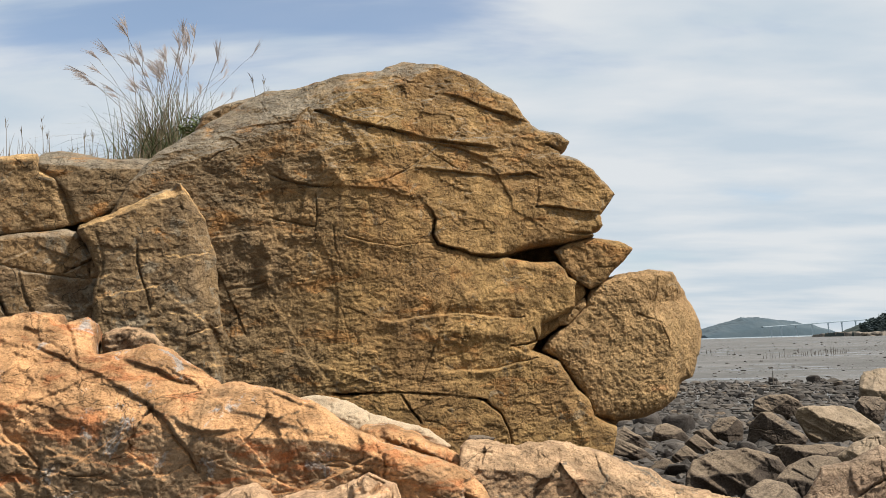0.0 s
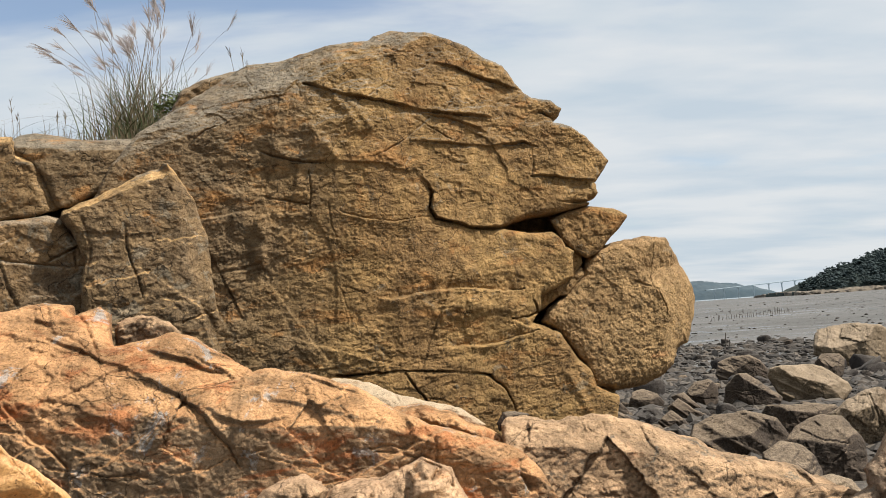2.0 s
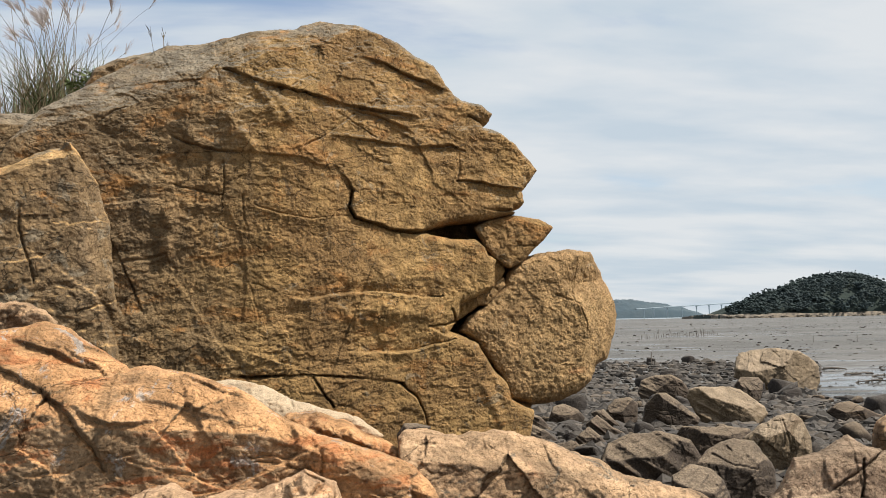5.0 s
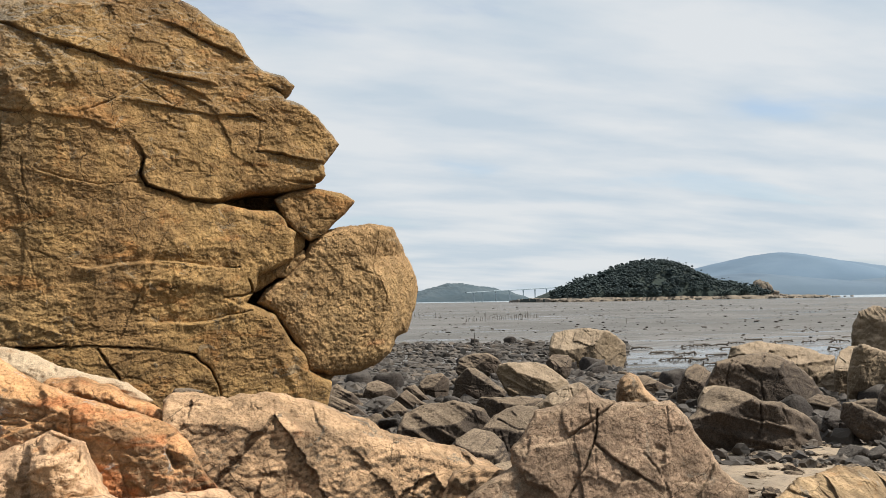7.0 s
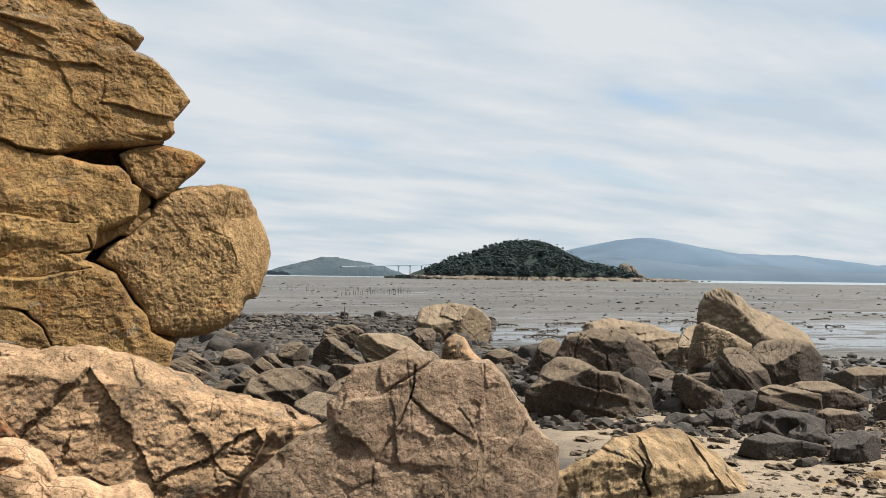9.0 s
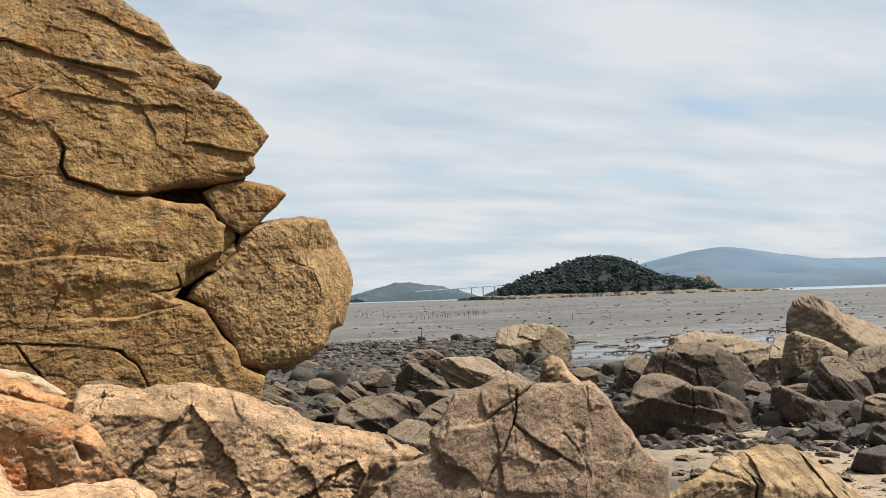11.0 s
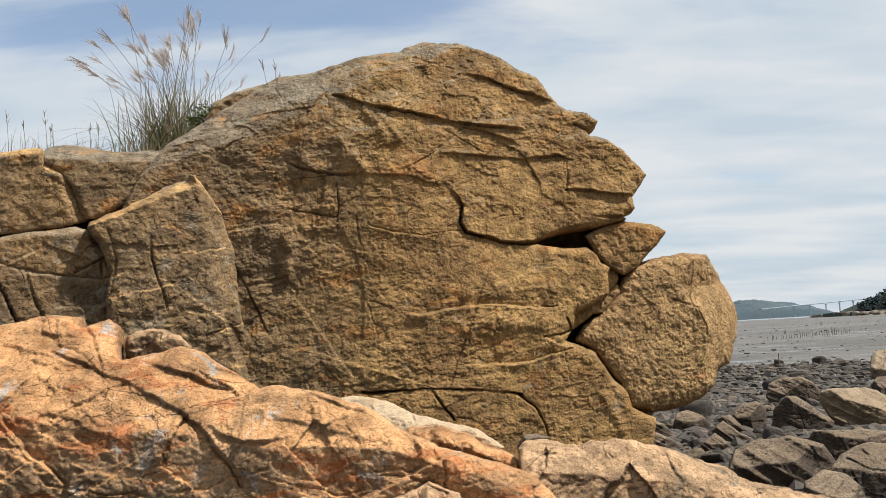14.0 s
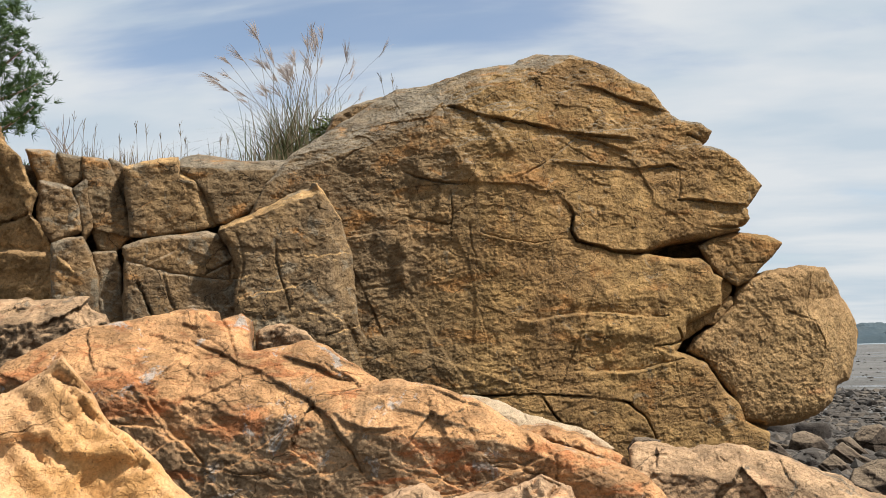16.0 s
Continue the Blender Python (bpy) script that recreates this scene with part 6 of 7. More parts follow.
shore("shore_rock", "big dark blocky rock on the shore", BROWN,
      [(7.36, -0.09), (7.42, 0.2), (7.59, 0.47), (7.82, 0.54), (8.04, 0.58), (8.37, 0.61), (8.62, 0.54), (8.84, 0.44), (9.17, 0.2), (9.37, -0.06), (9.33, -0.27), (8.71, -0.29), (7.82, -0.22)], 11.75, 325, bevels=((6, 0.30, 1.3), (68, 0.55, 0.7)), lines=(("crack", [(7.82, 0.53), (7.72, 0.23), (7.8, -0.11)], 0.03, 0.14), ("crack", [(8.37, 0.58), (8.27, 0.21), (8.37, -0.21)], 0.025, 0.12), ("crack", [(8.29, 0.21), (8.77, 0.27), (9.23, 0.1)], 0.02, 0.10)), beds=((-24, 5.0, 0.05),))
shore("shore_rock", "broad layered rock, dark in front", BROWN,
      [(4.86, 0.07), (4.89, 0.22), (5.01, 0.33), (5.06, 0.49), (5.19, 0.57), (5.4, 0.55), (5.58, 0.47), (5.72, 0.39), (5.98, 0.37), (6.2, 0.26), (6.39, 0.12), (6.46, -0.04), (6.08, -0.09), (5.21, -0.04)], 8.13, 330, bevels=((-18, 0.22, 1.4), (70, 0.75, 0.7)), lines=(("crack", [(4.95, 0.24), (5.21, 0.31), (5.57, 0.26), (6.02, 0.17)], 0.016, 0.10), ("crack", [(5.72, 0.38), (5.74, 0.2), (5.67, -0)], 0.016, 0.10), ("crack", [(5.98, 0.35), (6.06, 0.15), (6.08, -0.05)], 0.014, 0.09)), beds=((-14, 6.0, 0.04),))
shore("tower_rock", "tall tan block that carries another", SANDY,
      [(11.19, -0.34), (11.26, 0.13), (11.39, 0.5), (11.54, 0.56), (11.89, 0.45), (12.4, 0.27), (12.68, 0.14), (12.62, -0.4), (11.87, -0.45)], 13.44, 331, bevels=((80, 0.45, 0.8),), beds=((80, 3.0, 0.04),))
shore("shore_slab", "flat brown slab among the rocks", BROWN,
      [(8.62, -0.15), (8.71, -0.05), (8.92, -0.05), (9.24, -0.17), (9.42, -0.3), (9.05, -0.35), (8.75, -0.28)], 12.82, 326)
shore("shore_rock", "brown rock with thin layers", BROWN,
      [(8.35, -0.18), (8.44, 0), (8.64, 0.08), (8.91, 0.02), (9.01, -0.09), (8.88, -0.24), (8.54, -0.25)], 11.06, 327, beds=((-15, 9.0, 0.04),))
shore("shore_rock", "dark smooth leaning stone", SLATE,
      [(6.85, -0), (6.89, 0.13), (6.98, 0.24), (7.09, 0.19), (7.25, 0.02), (7.34, -0.09), (7.1, -0.12)], 8.72, 328)
shore("shore_rock", "rounded rock with a sunlit top", SANDY,
      [(6.88, -0.16), (6.92, 0.07), (7.02, 0.21), (7.2, 0.23), (7.38, 0.2), (7.54, 0.09), (7.71, -0.07), (7.61, -0.21), (7.2, -0.22)], 11.29, 329, edge=0.6)
shore("tower_boulder", "big pale tan boulder perched on a block", SANDY,
      [(14.03, 0.25), (14.07, 0.62), (14.1, 0.87), (14.26, 1.05), (14.62, 1.1), (14.97, 1.16), (15.42, 1.06), (15.79, 0.92), (16.11, 0.67), (16.85, 0.49), (17.43, 0.27), (17.87, 0.01), (17.83, -0.31), (16.28, -0.16), (15.67, -0.33), (15.11, -0.26), (14.52, -0.02)], 16.64, 332, lines=(("recede", [(13.77, 1.32), (14.38, 0.97), (15.01, 0.87), (15.52, 0.6), (15.81, 0.24), (16.3, 0.02), (18.71, -0.53)], 1.0), ("crack", [(14.09, 0.35), (14.68, 0.16), (15.32, 0.01)], 0.03, 0.12)), bevels=(), rough=0.03)
shore("shore_rock", "upright tan rock beside the tower", SANDY,
      [(11.93, -0.42), (11.99, 0.11), (12.11, 0.39), (12.3, 0.48), (12.53, 0.49), (12.61, 0.36), (12.51, -0.06), (12.43, -0.48)], 14.75, 333, lines=(("crack", [(11.97, 0.06), (12.51, 0.04)], 0.02, 0.12),))
shore("shore_rock", "sharp-ridged brown rock on the shore", BROWN,
      [(8.48, -0.06), (8.55, 0.2), (8.69, 0.36), (8.79, 0.47), (8.98, 0.47), (9.13, 0.42), (9.27, 0.32), (9.5, 0.14), (9.65, -0.06), (9.28, -0.18), (8.82, -0.16)], 9.73, 334, beds=((-42, 8.0, 0.06),))
shore("shore_rock", "rounded brown rock by the tower", BROWN,
      [(10.12, 0.24), (10.31, 0.43), (10.63, 0.49), (11.06, 0.46), (11.41, 0.4), (11.66, 0.17), (11.69, -0.28), (11.04, -0.3), (10.66, -0.23), (10.38, 0.03)], 10.8, 335, edge=0.55)
shore("shore_rock", "layered brown rock under the ridge", BROWN,
      [(8.35, -0.1), (8.4, 0.08), (8.63, 0.11), (9.2, 0.08), (9.6, 0.08), (9.72, -0.08), (9.68, -0.22), (9, -0.22)], 10.14, 336, beds=((-5, 10.0, 0.05),))
shore("shore_slab", "dark slab leaning on its edge", BROWN,
      [(6.6, 0.22), (6.63, 0.36), (6.73, 0.36), (7.03, 0.23), (7.29, 0.12), (7.45, 0.01), (7.43, -0.09), (7.09, -0.09), (6.8, 0.03)], 8.09, 337, bevels=((-10, 0.5, 1.0),))
shore("shore_rock", "dark stone in a gap", SLATE,
      [(7.14, -0.03), (7.17, 0.19), (7.29, 0.2), (7.53, 0.16), (7.66, 0.08), (7.63, -0.08)], 7.97, 338)
shore("shore_rock", "dark flat-topped rock by the sand", BROWN,
      [(7.29, -0.02), (7.37, 0.15), (7.42, 0.24), (7.57, 0.27), (7.87, 0.22), (8.27, 0.13), (8.3, -0.07), (7.71, -0.07)], 7.66, 339, bevels=((0, 0.08, 1.6),), beds=((-14, 8.0, 0.05),))
shore("shore_rock", "dark grey layered rock by the sand", SLATE,
      [(6.11, 0.1), (6.19, 0.21), (6.38, 0.25), (6.68, 0.2), (6.91, 0.13), (6.91, -0.03), (6.5, -0.01)], 6.32, 340, bevels=((0, 0.08, 1.6),), beds=((-28, 9.0, 0.05),))
shore("shore_rock", "small angular stone by the sand", SLATE,
      [(6.22, 0.08), (6.25, 0.15), (6.31, 0.17), (6.44, 0.11), (6.54, 0.01), (6.43, -0.04), (6.29, -0.01)], 7.01, 341)
shore("shore_rock", "small angular stone by the sand", SLATE,
      [(5.75, 0.04), (5.79, 0.1), (5.9, 0.13), (6.05, 0.09), (6.19, 0.01), (6.08, -0.03), (5.84, -0.01)], 7.17, 342)
shore("shore_rock", "small angular stone by the sand", SLATE,
      [(6.29, 0.02), (6.33, 0.11), (6.39, 0.16), (6.51, 0.16), (6.61, 0.1), (6.57, -0.01)], 6.74, 343)
shore("shore_rock", "small angular stone by the sand", SLATE,
      [(6.04, 0.01), (6.12, 0.08), (6.22, 0.11), (6.32, 0.03), (6.3, -0.04)], 7.17, 344)
shore("shore_slab", "flat brown slab behind the sand", BROWN,
      [(8.02, 0.08), (8.07, 0.18), (8.34, 0.23), (8.76, 0.22), (9.04, 0.13), (9.43, -0.02), (9.4, -0.13), (8.76, -0.11)], 8.03, 345, bevels=((0, 0.10, 1.8),), beds=((-6, 9.0, 0.05),))
shore("shore_rock", "sunlit-topped brown rock by the sand", BROWN,
      [(6.98, 0.07), (7.03, 0.15), (7.15, 0.2), (7.55, 0.14), (7.67, 0.06), (7.58, -0.04), (7.18, -0.02)], 6.54, 346, bevels=((0, 0.06, 1.8),))
shore("shore_slab", "low dark ledge along the sand", SLATE,
      [(5.15, 0.11), (5.21, 0.21), (5.44, 0.24), (5.71, 0.17), (6, 0.11), (6.11, 0.06), (6.02, 0.01), (5.54, 0.04)], 5.48, 347, bevels=((0, 0.05, 1.8),))
shore("shore_rock", "angular dark stone by the sand", SLATE,
      [(6.01, 0.06), (6.05, 0.13), (6.22, 0.2), (6.34, 0.1), (6.4, 0.02)], 5.74, 348)
shore("shore_rock", "dark block at the beach end", SLATE,
      [(5.74, 0.09), (5.77, 0.2), (5.86, 0.25), (6.04, 0.28), (6.25, 0.2), (6.26, 0.03)], 5.17, 349)
shore("shore_slab", "sunlit brown slab behind the beach", BROWN,
      [(11.08, -0.12), (11.15, 0.02), (11.43, 0.08), (11.86, 0.1), (12.5, 0.03), (12.52, -0.28), (11.76, -0.27)], 10.17, 350, bevels=((0, 0.08, 1.8),))
shore("shore_slab", "brown slab at the beach end", BROWN,
      [(8.17, 0), (8.25, 0.15), (8.65, 0.19), (9.15, 0.11), (9.23, -0.09)], 6.91, 351)
shore("shore_rock", "small flat stone on the sand", SLATE,
      [(5.34, 0.07), (5.39, 0.11), (5.53, 0.12), (5.66, 0.06), (5.6, 0.04)], 5.17, 352)


def scatter(count, seed, spots):
    """Places for loose stones: spots give an azimuth range, a distance range and a size range."""
    rng = np.random.RandomState(seed)
    out = []
    for share, (a0, a1), (d0, d1), (s0, s1) in spots:
        for k in range(int(count * share)):
            az = radians(rng.uniform(a0, a1))
            dist = d0 * (d1 / d0) ** rng.uniform(0, 1)
            size = s0 * (s1 / s0) ** (rng.uniform(0, 1) ** 2.2) * (0.35 + 0.65 * dist / d1)
            out.append((dist * math.sin(az), dist * math.cos(az), size, rng.randint(1, 9999), rng.uniform(0, 360)))
    return out


STONES = [quad_mesh("shore_stone", *broken_stone(200 + k, (1, 0.85, 0.55 + 0.2 * (k % 3)), 3, sharp=24 + 3 * (k % 5), rough=0.03), SLATE if k % 3 else BROWN) for k in range(12)]
BEDS = [(0.45, (7, 27), (16, 62), (0.35, 1.5)), (0.25, (26, 44), (12, 32), (0.25, 1.1)), (0.12, (36, 52), (9, 20), (0.12, 0.5)), (0.18, (6, 26), (9.5, 16), (0.14, 0.5))]
for k, (x, y, size, pick, turn) in enumerate(scatter(290, 5, BEDS)):
    ob = new("shore_stone", STONES[pick % 12])
    ob.matrix_world = pose(x, y, float(ground_height(x, y)) + size * 0.16, random.uniform(-15, 15), random.uniform(-15, 15), turn) @ Matrix.Diagonal((size, size, size, 1))
    tagged(ob, "dark grey-brown sea-worn shore stone", "stone", "shore stones")


def shingle_material():
    """Dark loose stones, each of its own tone."""
    m = Nodes("mixed_dark_shingle", 0.8, 0.35)
    g = m.nt.nodes.new("ShaderNodeNewGeometry")
    ramp = m.nt.nodes.new("ShaderNodeValToRGB")
    ramp.color_ramp.elements[0].color, ramp.color_ramp.elements[1].color = (0.022, 0.019, 0.017, 1), (0.095, 0.075, 0.057, 1)
    ramp.color_ramp.elements.new(0.7).color = (0.046, 0.039, 0.033, 1)
    link(m.nt, g.outputs["Random Per Island"], ramp.inputs[0])
    m.colour(m.mix(m.band(m.noise(6, 6, 0.7), 0.3, 0.7, 0.0, 0.5), ramp.outputs[0], (0.070, 0.058, 0.046)))
    m.bump((m.noise(14, 5, 0.65), 0.02))
    return m.mat


SHINGLE = shingle_material()


def gravel(name, count, seed, spots, mat, label, sub=2, flat=0.6):
    dirs, tris = BALLS[sub]
    rng = np.random.RandomState(seed)
    pieces = []
    for x, y, size, pick, turn in scatter(count, seed, spots):
        jag = 1 + 0.42 * rng.uniform(-1, 1, size=(len(dirs), 1))
        c, s = math.cos(radians(turn)), math.sin(radians(turn))
        v = dirs * jag * np.array([size * 0.6, size * 0.42, size * 0.42 * flat * rng.uniform(0.7, 1.6)])
        v = np.stack([v[:, 0] * c - v[:, 1] * s, v[:, 0] * s + v[:, 1] * c, v[:, 2]], 1)
        pieces.append((v + np.array([x, y, float(ground_height(x, y)) + size * 0.10]), tris))
    v, f = joined(pieces)
    ob = lone(name, v, f, mat, label, "stones", kind="stuff")
    ob.data.polygons.foreach_set("use_smooth", np.zeros(len(ob.data.polygons), dtype=bool))


gravel("shore_gravel", 14000, 31, [(0.60, (7, 27), (16, 62), (0.16, 0.75)), (0.30, (4, 28), (9.0, 17), (0.09, 0.36)), (0.10, (24, 50), (16, 34), (0.12, 0.5))], SHINGLE, "dark wet shingle and small stones between the rocks", 1)
gravel("beach_rubble", 2200, 33, [(1.0, (24, 50), (8.8, 24), (0.06, 0.42))], SHINGLE, "angular dark rubble along the back of the sand", 2, 0.75)
gravel("mud_clods", 1300, 37, [(0.35, (14, 48), (40, 90), (0.1, 0.45)), (0.65, (10, 52), (80, 330), (0.25, 1.0))], SLATE, "dark clods and weed on the wet mud", 1, 0.35)
gravel("sand_pebbles", 1500, 39, [(0.7, (34, 52), (5.5, 11), (0.012, 0.07)), (0.3, (34, 52), (6.5, 11), (0.04, 0.2))], BROWN, "small stones lying on the sand", 2, 0.5)


# ---- stakes and racks on the mud ----
def stake(x, y, tall, thick, lean, group, label):
    z = float(ground_height(x, y))
    top = (lean * tall, 0.1 * lean * tall, tall)
    v, q = tube([(0, 0, -0.3), (top[0] / 2, top[1] / 2, tall / 2), top], [thick, thick * 0.9, thick * 0.7], 6)
    ob = new("mud_stake", quad_mesh("mud_stake", v, q, POST))
    ob.location = (x, y, z)
    tagged(ob, label, "stake", group)


def stake_rows():
    ax, ay, _, _, _ = 35.35, 115.43, -1.52, 0.76, 0.76
    bx, by, _, _, _ = 53.86, 135.5, -1.52, 0.91, 0.91
    rng = random.Random(4)
    for k in range(34):
        f = k / 33 + rng.uniform(-0.01, 0.01)
        stake(ax + (bx - ax) * f, ay + (by - ay) * f, rng.uniform(0.45, 0.75), 0.035, rng.uniform(-0.12, 0.12), "stakes in a row", "thin dark wooden stake in the mud")
    cx, cy, _, _, _ = 35.89, 147.85, -1.5, 0.95, 0.95
    for k in range(22):
        f = rng.uniform(0, 1)
        stake(cx + (bx - cx) * f, cy * 1.06 + (by - cy) * f + rng.uniform(-12, 12), rng.uniform(0.3, 0.9), 0.035, rng.uniform(-0.2, 0.2), "scattered stakes", "thin dark wooden stake in the mud")


stake_rows()
for x, y, z, w, tall in ((17.02, 53.81, -1.51, 0.14, 0.91), (17.06, 53.22, -1.49, 0.14, 0.52), (46.29, 90.9, -1.5, 0.19, 0.69), (50.3, 89.53, -1.51, 0.19, 0.63)):
    stake(x, y, tall, 0.035, 0.05, "tall stakes", "lone tall dark pole in the mud")


def rack(x, y, wide, turn, seed):
    """A broken, low row of short posts with a sagging rail, hung with weed."""
    rng = random.Random(seed)
    z = float(ground_height(x, y))
    ob = thing("oyster_rack", (x, y, z), "low dark weed-hung oyster rack on the wet mud", "rack", "oyster racks")
    c, s = math.cos(radians(turn)), math.sin(radians(turn))
    n = max(3, int(wide / 0.32))
    pts = []
    for k in range(n + 1):
        f = (k / n - 0.5) * wide
        px, py, tall = x + f * c, y + f * s + rng.uniform(-0.08, 0.08), rng.uniform(0.06, 0.17)
        if k % 2 == 0 or rng.random() < 0.3:
            v, q = tube([(px, py, z - 0.2), (px + 0.03, py, z + tall)], [0.035, 0.03], 5)
            part_of(ob, "post", v, q, POST)
        pts.append((px, py, z + tall * rng.uniform(0.45, 0.9)))
    pts = [(pts[0][0] - 0.1 * c, pts[0][1], z - 0.02)] + pts + [(pts[-1][0] + 0.12 * c, pts[-1][1], z - 0.02)]
    v, q = tube(pts, [rng.uniform(0.02, 0.06) for _ in pts], 5)
    part_of(ob, "rail", v, q, POST)


RACKS = ((24.81, 46.81, -1.49, 0.92, 0.16), (23.92, 42.91, -1.51, 1.21, 0.15), (24.27, 41.28, -1.48, 1.06, 0.15), (28.25, 47.24, -1.51, 1.35, 0.17), (30.2, 47.68, -1.5, 1.1, 0.17), (25.24, 39.95, -1.48, 0.69, 0.14), (32.49, 49.21, -1.51, 1.07, 0.18), (21.55, 38.02, -1.47, 0.81, 0.13), (22.05, 37.84, -1.47, 0.48, 0.13), (29.36, 47.99, -1.5, 0.55, 0.17), (35.88, 49.2, -1.5, 1.24, 0.18), (36.96, 48.19, -1.5, 0.94, 0.18), (39.5, 49.75, -1.51, 1.13, 0.19), (38.76, 47.54, -1.5, 1.09, 0.18), (43.41, 52.24, -1.49, 1.2, 0.2), (33.51, 41.5, -1.5, 0.76, 0.16), (29.15, 44.7, -1.49, 0.65, 0.16), (35.88, 52.34, -1.49, 1.08, 0.19), (33.34, 47.12, -1.49, 0.76, 0.17), (46.29, 46.03, -1.49, 1.48, 0.18), (52.62, 50.25, -1.51, 1.47, 0.2), (45.92, 42.56, -1.49, 1.39, 0.17), (21.68, 34.5, -1.45, 0.35, 0.12), (22.37, 36.83, -1.47, 0.32, 0.13))
for k, (x, y, z, wide, high) in enumerate(RACKS):
    rack(x, y, max(1.2, 1.25 * wide), 3 + 6 * (k % 4), k + 2)


# ---- grasses, shrub and pine ----
def blade(base, rng, tall, lean, heading, width, droop=0.5, steps=7):
    d = np.array([math.cos(heading), math.sin(heading), 0.0])
    pts, widths = [], []
    for k in range(steps):
        f = k / (steps - 1)
        pts.append(np.array(base) + d * tall * lean * (f ** 1.3) + np.array([0, 0, tall * (f - droop * lean * f * f)]))
        widths.append(width * (1 - 0.85 * f))
    across = np.array([0.94, 0.25, rng.uniform(-0.3, 0.3)])
    return pts, widths, across / np.linalg.norm(across)


def plume(tip, way, rng, size):
    """A feathery head: many fine hairs that fan out from the top of a stem."""
    out = []
    for k in range(22):
        start = np.array(tip) - np.array(way) * size * rng.uniform(0, 0.55)
        side = np.array([rng.uniform(-0.3, 0.3), rng.uniform(-0.3, 0.3), rng.uniform(-0.15, 0.2)])
        d = np.array(way) * rng.uniform(0.6, 1.0) + side
        d /= np.linalg.norm(d)
        n = size * rng.uniform(0.5, 1.0)
        pts = [start + d * n * f + np.array([0.05 * f * f * n * np.sign(way[0] + 0.001), 0, -0.16 * n * f * f]) for f in (0, 0.33, 0.66, 1.0)]
        out.append((pts, [0.003, 0.0048, 0.004, 0.0015], np.array([0.8, 0.1, 0.59])))
    return out


def silver_grass():
    bx, by, bz = -3.06, 9.3, 3.7
    rng = random.Random(9)
    clump = thing("silver_grass", (bx, by, bz - 0.1), "tall clump of silvery plumed grass, half dry, on the rock", "grass")
    green, dry, heads = [], [], []
    for k in range(520):
        base = (bx + rng.gauss(0, 0.20), by + rng.gauss(0, 0.12), bz - 0.12)
        lean, heading = abs(rng.gauss(0, 0.75)), rng.choice((math.pi, math.pi, math.pi, 0.0, 0.0)) + rng.gauss(0, 0.8)
        (green if rng.random() < 0.6 else dry).append(blade(base, rng, rng.uniform(0.35, 1.0), min(lean, 1.5), heading, rng.uniform(0.006, 0.012), 0.7))
    for k in range(46):
        base = (bx + rng.gauss(0, 0.13), by + rng.gauss(0, 0.09), bz - 0.12)
        lean = rng.uniform(0.1, 0.8) if rng.random() < 0.6 else rng.uniform(0.0, 0.3)
        heading = math.pi + rng.gauss(0, 0.5) if rng.random() < 0.66 else rng.gauss(0, 0.5)
        pts, widths, across = blade(base, rng, rng.uniform(0.85, 1.5) * (1 - 0.15 * lean), lean, heading, 0.007, 0.3, 9)
        dry.append((pts, [max(w, 0.004) for w in widths], across))
        way = pts[-1] - pts[-3] + np.array([-0.10, 0, 0.02])
        heads += plume(pts[-1] + way / np.linalg.norm(way) * 0.06, way / np.linalg.norm(way), rng, rng.uniform(0.14, 0.24))
    tagged(part_of(clump, "green_foliage", *ribbons(green), STEM), kind="stuff")
    tagged(part_of(clump, "dry_stems", *ribbons(dry), STRAW, "straw-coloured stems"), kind="stuff")
    tagged(part_of(clump, "plumes", *ribbons(heads), PLUME, "silvery pink feathery plumes"), kind="stuff")


silver_grass()


def tuft(x, y, z, count, tall, spread, seed, label, heads=True, mat=None):
    rng = random.Random(seed)
    ob = thing("dry_grass_tuft", (x, y, z), label, "grass", "tufts on the rocks")
    blades, ears = [], []
    for k in range(count):
        base = (x + rng.uniform(-spread, spread), y + rng.uniform(-0.12, 0.12), z - 0.05)
        blades.append(blade(base, rng, tall * rng.uniform(0.25, 0.7), abs(rng.gauss(0, 0.4)), rng.uniform(0, 6.3), 0.006, 0.6, 5))
    if heads:
        for k in range(max(2, count // 9)):
            base = (x + rng.uniform(-spread, spread), y + rng.uniform(-0.1, 0.1), z - 0.05)
            pts, widths, across = blade(base, rng, tall * rng.uniform(0.7, 1.0), abs(rng.gauss(0, 0.12)), rng.uniform(0, 6.3), 0.006, 0.3, 6)
            blades.append((pts, [max(w, 0.0035) for w in widths], across))
            way = (pts[-1] - pts[-2]) / np.linalg.norm(pts[-1] - pts[-2])
            for j in range(6):
                d = way + np.array([rng.uniform(-0.4, 0.4), rng.uniform(-0.4, 0.4), 0])
                s = pts[-1] - way * rng.uniform(0, 0.12)
                ears.append(([s, s + d * 0.03, s + d * 0.06], [0.003, 0.005, 0.002], np.array([0.9, 0.1, 0.42])))
    tagged(part_of(ob, "grass", *ribbons(blades), mat or STRAW), kind="stuff")
    if ears:
        tagged(part_of(ob, "seed_heads", *ribbons(ears), STRAW), kind="stuff")


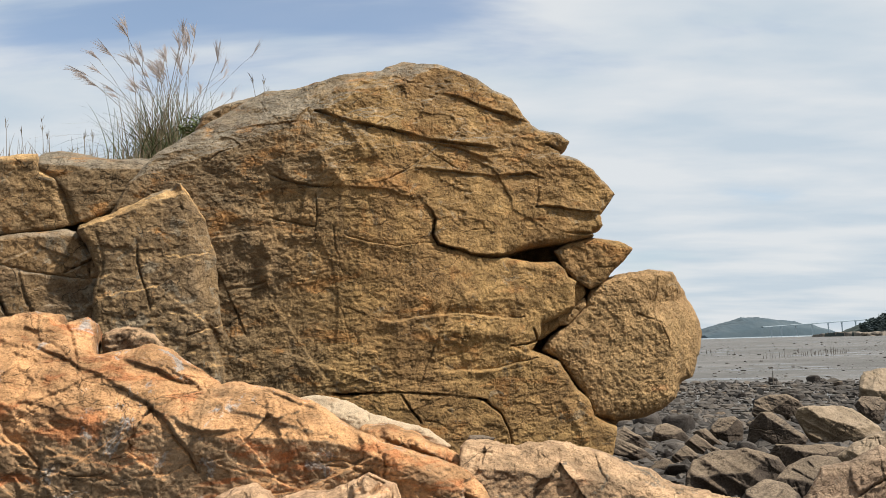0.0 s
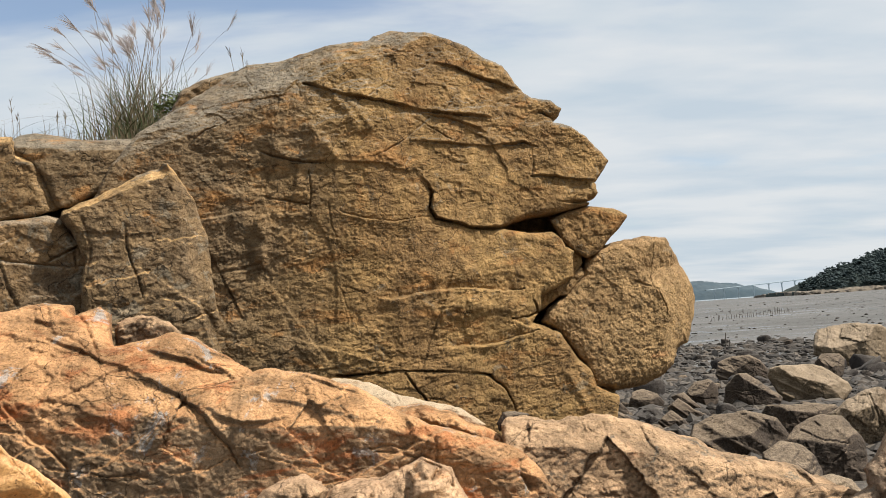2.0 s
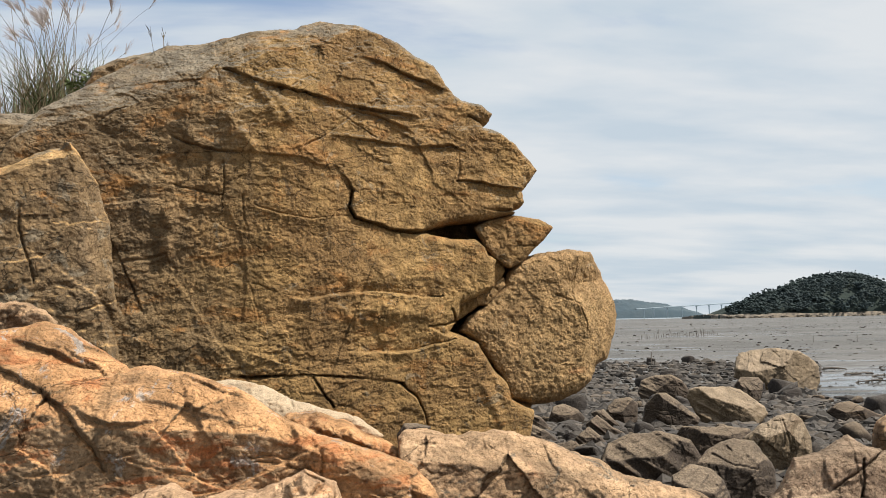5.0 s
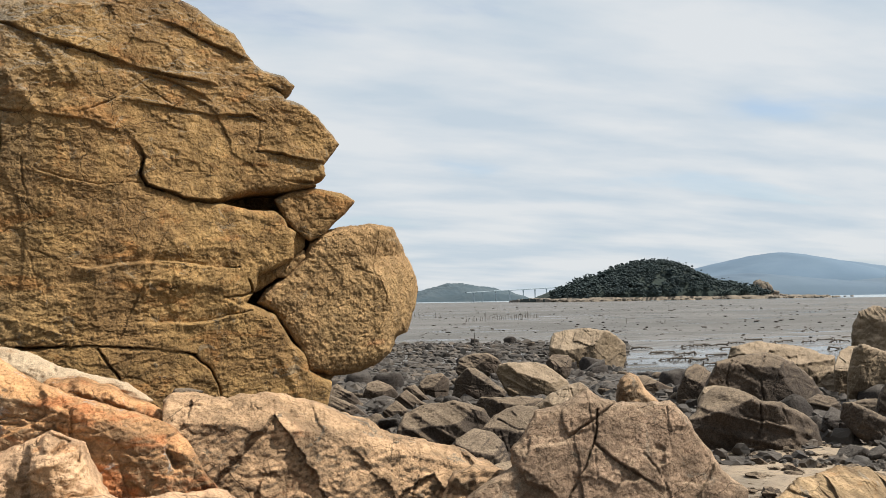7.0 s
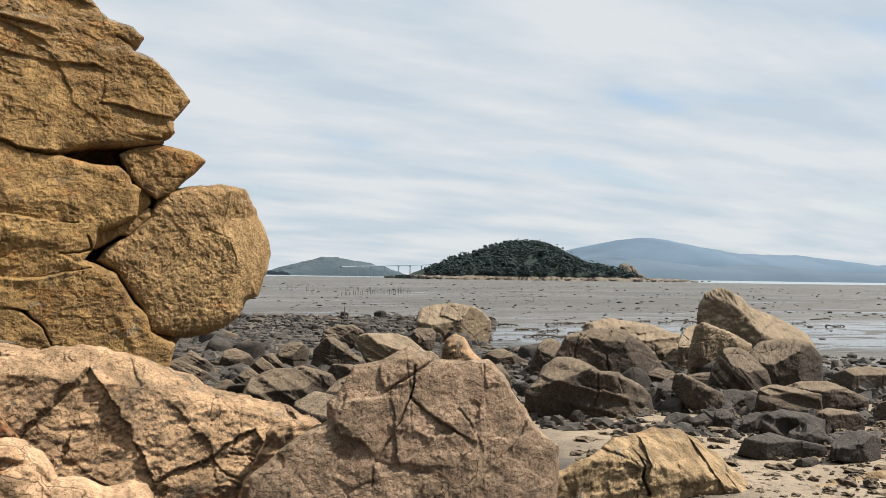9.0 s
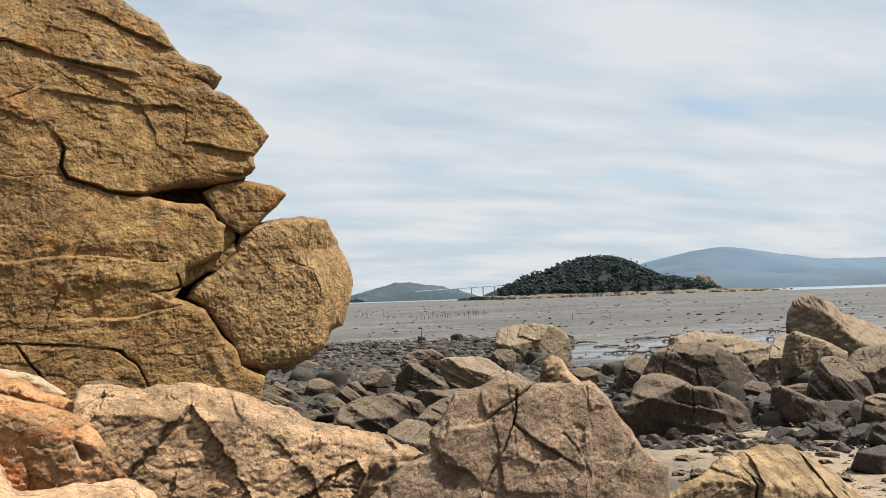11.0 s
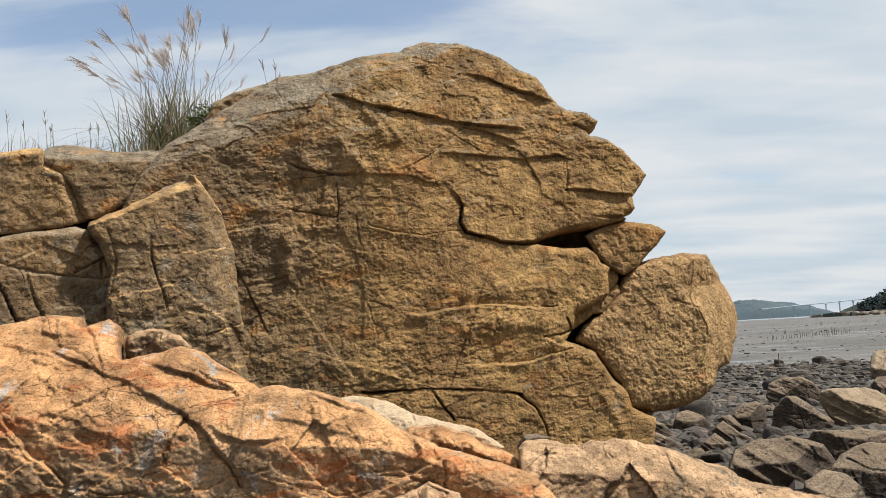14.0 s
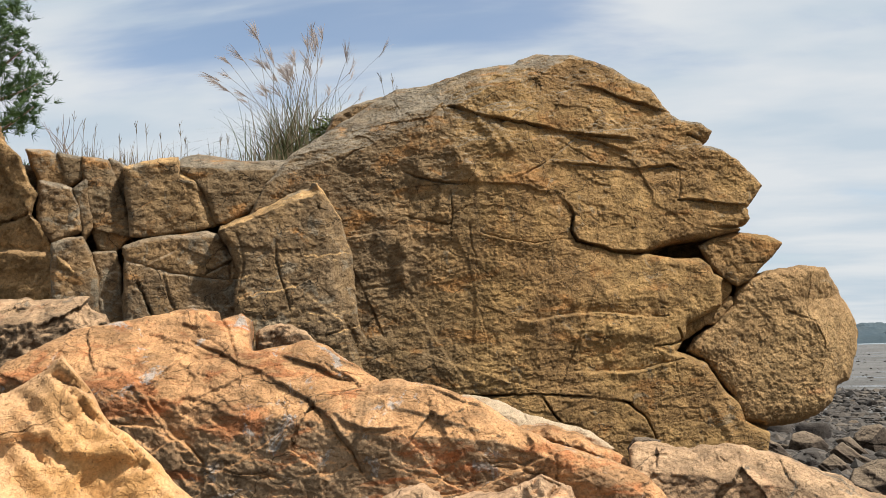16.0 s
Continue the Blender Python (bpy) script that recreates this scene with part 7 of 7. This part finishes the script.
for k, (x, y, z, count, tall, spread, heads) in enumerate((
        (-3.22, 8.36, 3.44, 24, 0.34, 0.30, True), (-3.64, 8.27, 3.45, 24, 0.36, 0.30, True),
        (-4.07, 8.19, 3.45, 28, 0.42, 0.30, True), (-4.35, 8.13, 3.44, 24, 0.42, 0.22, True),
        (-4.59, 8.08, 3.47, 24, 0.48, 0.25, True), (-4.85, 8.03, 3.48, 20, 0.52, 0.25, True),
        (-3.16, 8.67, 3.52, 20, 0.26, 0.25, False), (-1.91, 9.02, 4.16, 14, 0.30, 0.09, True))):
    tuft(x, y, z, count, tall, spread, 40 + k, "dry seeding grass along the top of the rocks", heads)


def shrub(x, y, z, wide, high, seed, label):
    rng = np.random.RandomState(seed)
    ob = thing("low_shrub", (x, y, z), label, "shrub")
    leaves = []
    for k in range(900):
        p = rng.normal(size=3)
        p = p / np.linalg.norm(p) * rng.uniform(0.4, 1.0)
        c = np.array([x + p[0] * wide / 2, y + p[1] * wide / 3, z + abs(p[2]) * high])
        a = rng.normal(size=3)
        a /= np.linalg.norm(a)
        e = np.cross(a, [0.3, 0.2, 0.9])
        e /= np.linalg.norm(e)
        s = rng.uniform(0.012, 0.026)
        leaves.append(([c - e * s, c, c + e * s], [0.004, s * 0.9, 0.002], a))
    tagged(part_of(ob, "leaves", *ribbons(leaves), SHRUB), kind="stuff")
    twigs = [tube([(x + rng.uniform(-0.1, 0.1), y, z - 0.03), (x + rng.uniform(-0.4, 0.4) * wide, y + rng.uniform(-0.1, 0.1), z + high * 0.8)], [0.008, 0.003], 4) for k in range(10)]
    tagged(part_of(ob, "twigs", *joined(twigs), BARK), kind="stuff")


shrub(-2.5, 8.95, 3.79, 0.62, 0.22, 3, "low green shrub in a hollow of the rock")
shrub(-1.99, 9.35, 4.17, 0.50, 0.07, 4, "thin green growth on the rock's crest")


def bank():
    """The grown-over ground behind the blocks, level with their tops."""
    nx, ny = 90, 60
    x, y = np.meshgrid(np.linspace(-16, -1.6, nx), np.linspace(8.6, 22, ny))
    p = np.stack([x.ravel(), y.ravel(), np.zeros(x.size)], 1)
    edge = np.clip((y.ravel() - 8.6) / 0.5, 0, 1) * np.clip((22 - y.ravel()) / 3.0, 0, 1) * np.clip((-1.6 - x.ravel()) / 0.8, 0, 1) * np.clip((x.ravel() + 16) / 3.0, 0, 1)
    z = -0.2 + edge ** 0.5 * (3.0 + 0.10 * fractal(p, 0.8, 4, 0.5, 5))
    i, j = np.meshgrid(np.arange(ny - 1), np.arange(nx - 1), indexing="ij")
    i, j = i.ravel(), j.ravel()
    v = np.stack([x.ravel(), y.ravel(), z], 1)
    ob = new("bank", quad_mesh("bank", v, np.stack([i * nx + j, i * nx + j + 1, (i + 1) * nx + j + 1, (i + 1) * nx + j], 1), EARTH))
    tagged(ob, "earth bank with dry grass behind the blocks", "bank", kind="structure")


bank()


def pine():
    bx, by, bz = -7.41, 10.2, 3.78
    rng = np.random.RandomState(6)
    tree = thing("pine_tree", (bx, by, bz - 0.9), "dark green pine behind the rocks", "tree")
    trunk = [np.array([bx + 0.05 * math.sin(2.2 * f), by, bz - 0.9 + 4.8 * f]) for f in np.linspace(0, 1, 9)]
    part_of(tree, "trunk", *tube(trunk, np.linspace(0.12, 0.03, 9), 9), BARK)
    needles, limbs = [], []
    for k in range(46):
        f = 0.12 + 0.86 * k / 45
        s = np.array([bx, by, bz - 0.9 + 4.8 * f])
        ang = rng.uniform(0, 2 * math.pi)
        reach = (0.85 - 0.35 * f) * rng.uniform(0.6, 1.1)
        d = np.array([math.cos(ang), math.sin(ang), rng.uniform(0.1, 0.45)])
        pts = [s + d * reach * q + np.array([0, 0, 0.15 * q * q * reach]) for q in np.linspace(0, 1, 6)]
        limbs.append(tube(pts, np.linspace(0.028, 0.006, 6), 5))
        for q in np.linspace(0.35, 1.0, 9):
            for m in range(6):
                c = s + d * reach * q + np.array([0, 0, 0.15 * q * q * reach]) + rng.normal(size=3) * 0.10
                axis = d * 0.6 + rng.normal(size=3) * 0.5 + np.array([0, 0, 0.5])
                axis /= np.linalg.norm(axis)
                for j in range(16):
                    e = axis + rng.normal(size=3) * 0.55
                    e /= np.linalg.norm(e)
                    n = rng.uniform(0.08, 0.15)
                    w = np.cross(e, [0.2, 0.9, 0.3])
                    needles.append(([c, c + e * n * 0.5, c + e * n], [0.007, 0.006, 0.001], w / (np.linalg.norm(w) + 1e-9)))
    tagged(part_of(tree, "limbs", *joined(limbs), BARK), kind="stuff")
    tagged(part_of(tree, "needles", *ribbons(needles), NEEDLE, "bushy dark green needles"), kind="stuff")


pine()


def dead_twigs():
    x, y, z = -5.25, 8.55, 3.74
    rng = random.Random(12)
    ob = thing("bare_twigs", (x, y, z - 0.1), "bare dry twigs on the rock's edge", "twig")
    pieces = []
    for k in range(8):
        p = np.array([x + rng.uniform(-0.06, 0.06), y, z - 0.1])
        d = np.array([rng.uniform(-0.5, 0.5), rng.uniform(-0.2, 0.2), 1.0])
        pts = [p]
        for j in range(6):
            d = d + np.array([rng.uniform(-0.4, 0.4), rng.uniform(-0.2, 0.2), 0])
            pts.append(pts[-1] + d / np.linalg.norm(d) * 0.075)
        pieces.append(tube(pts, np.linspace(0.006, 0.002, 7), 4))
    tagged(part_of(ob, "twigs", *joined(pieces), BARK), kind="stuff")


dead_twigs()
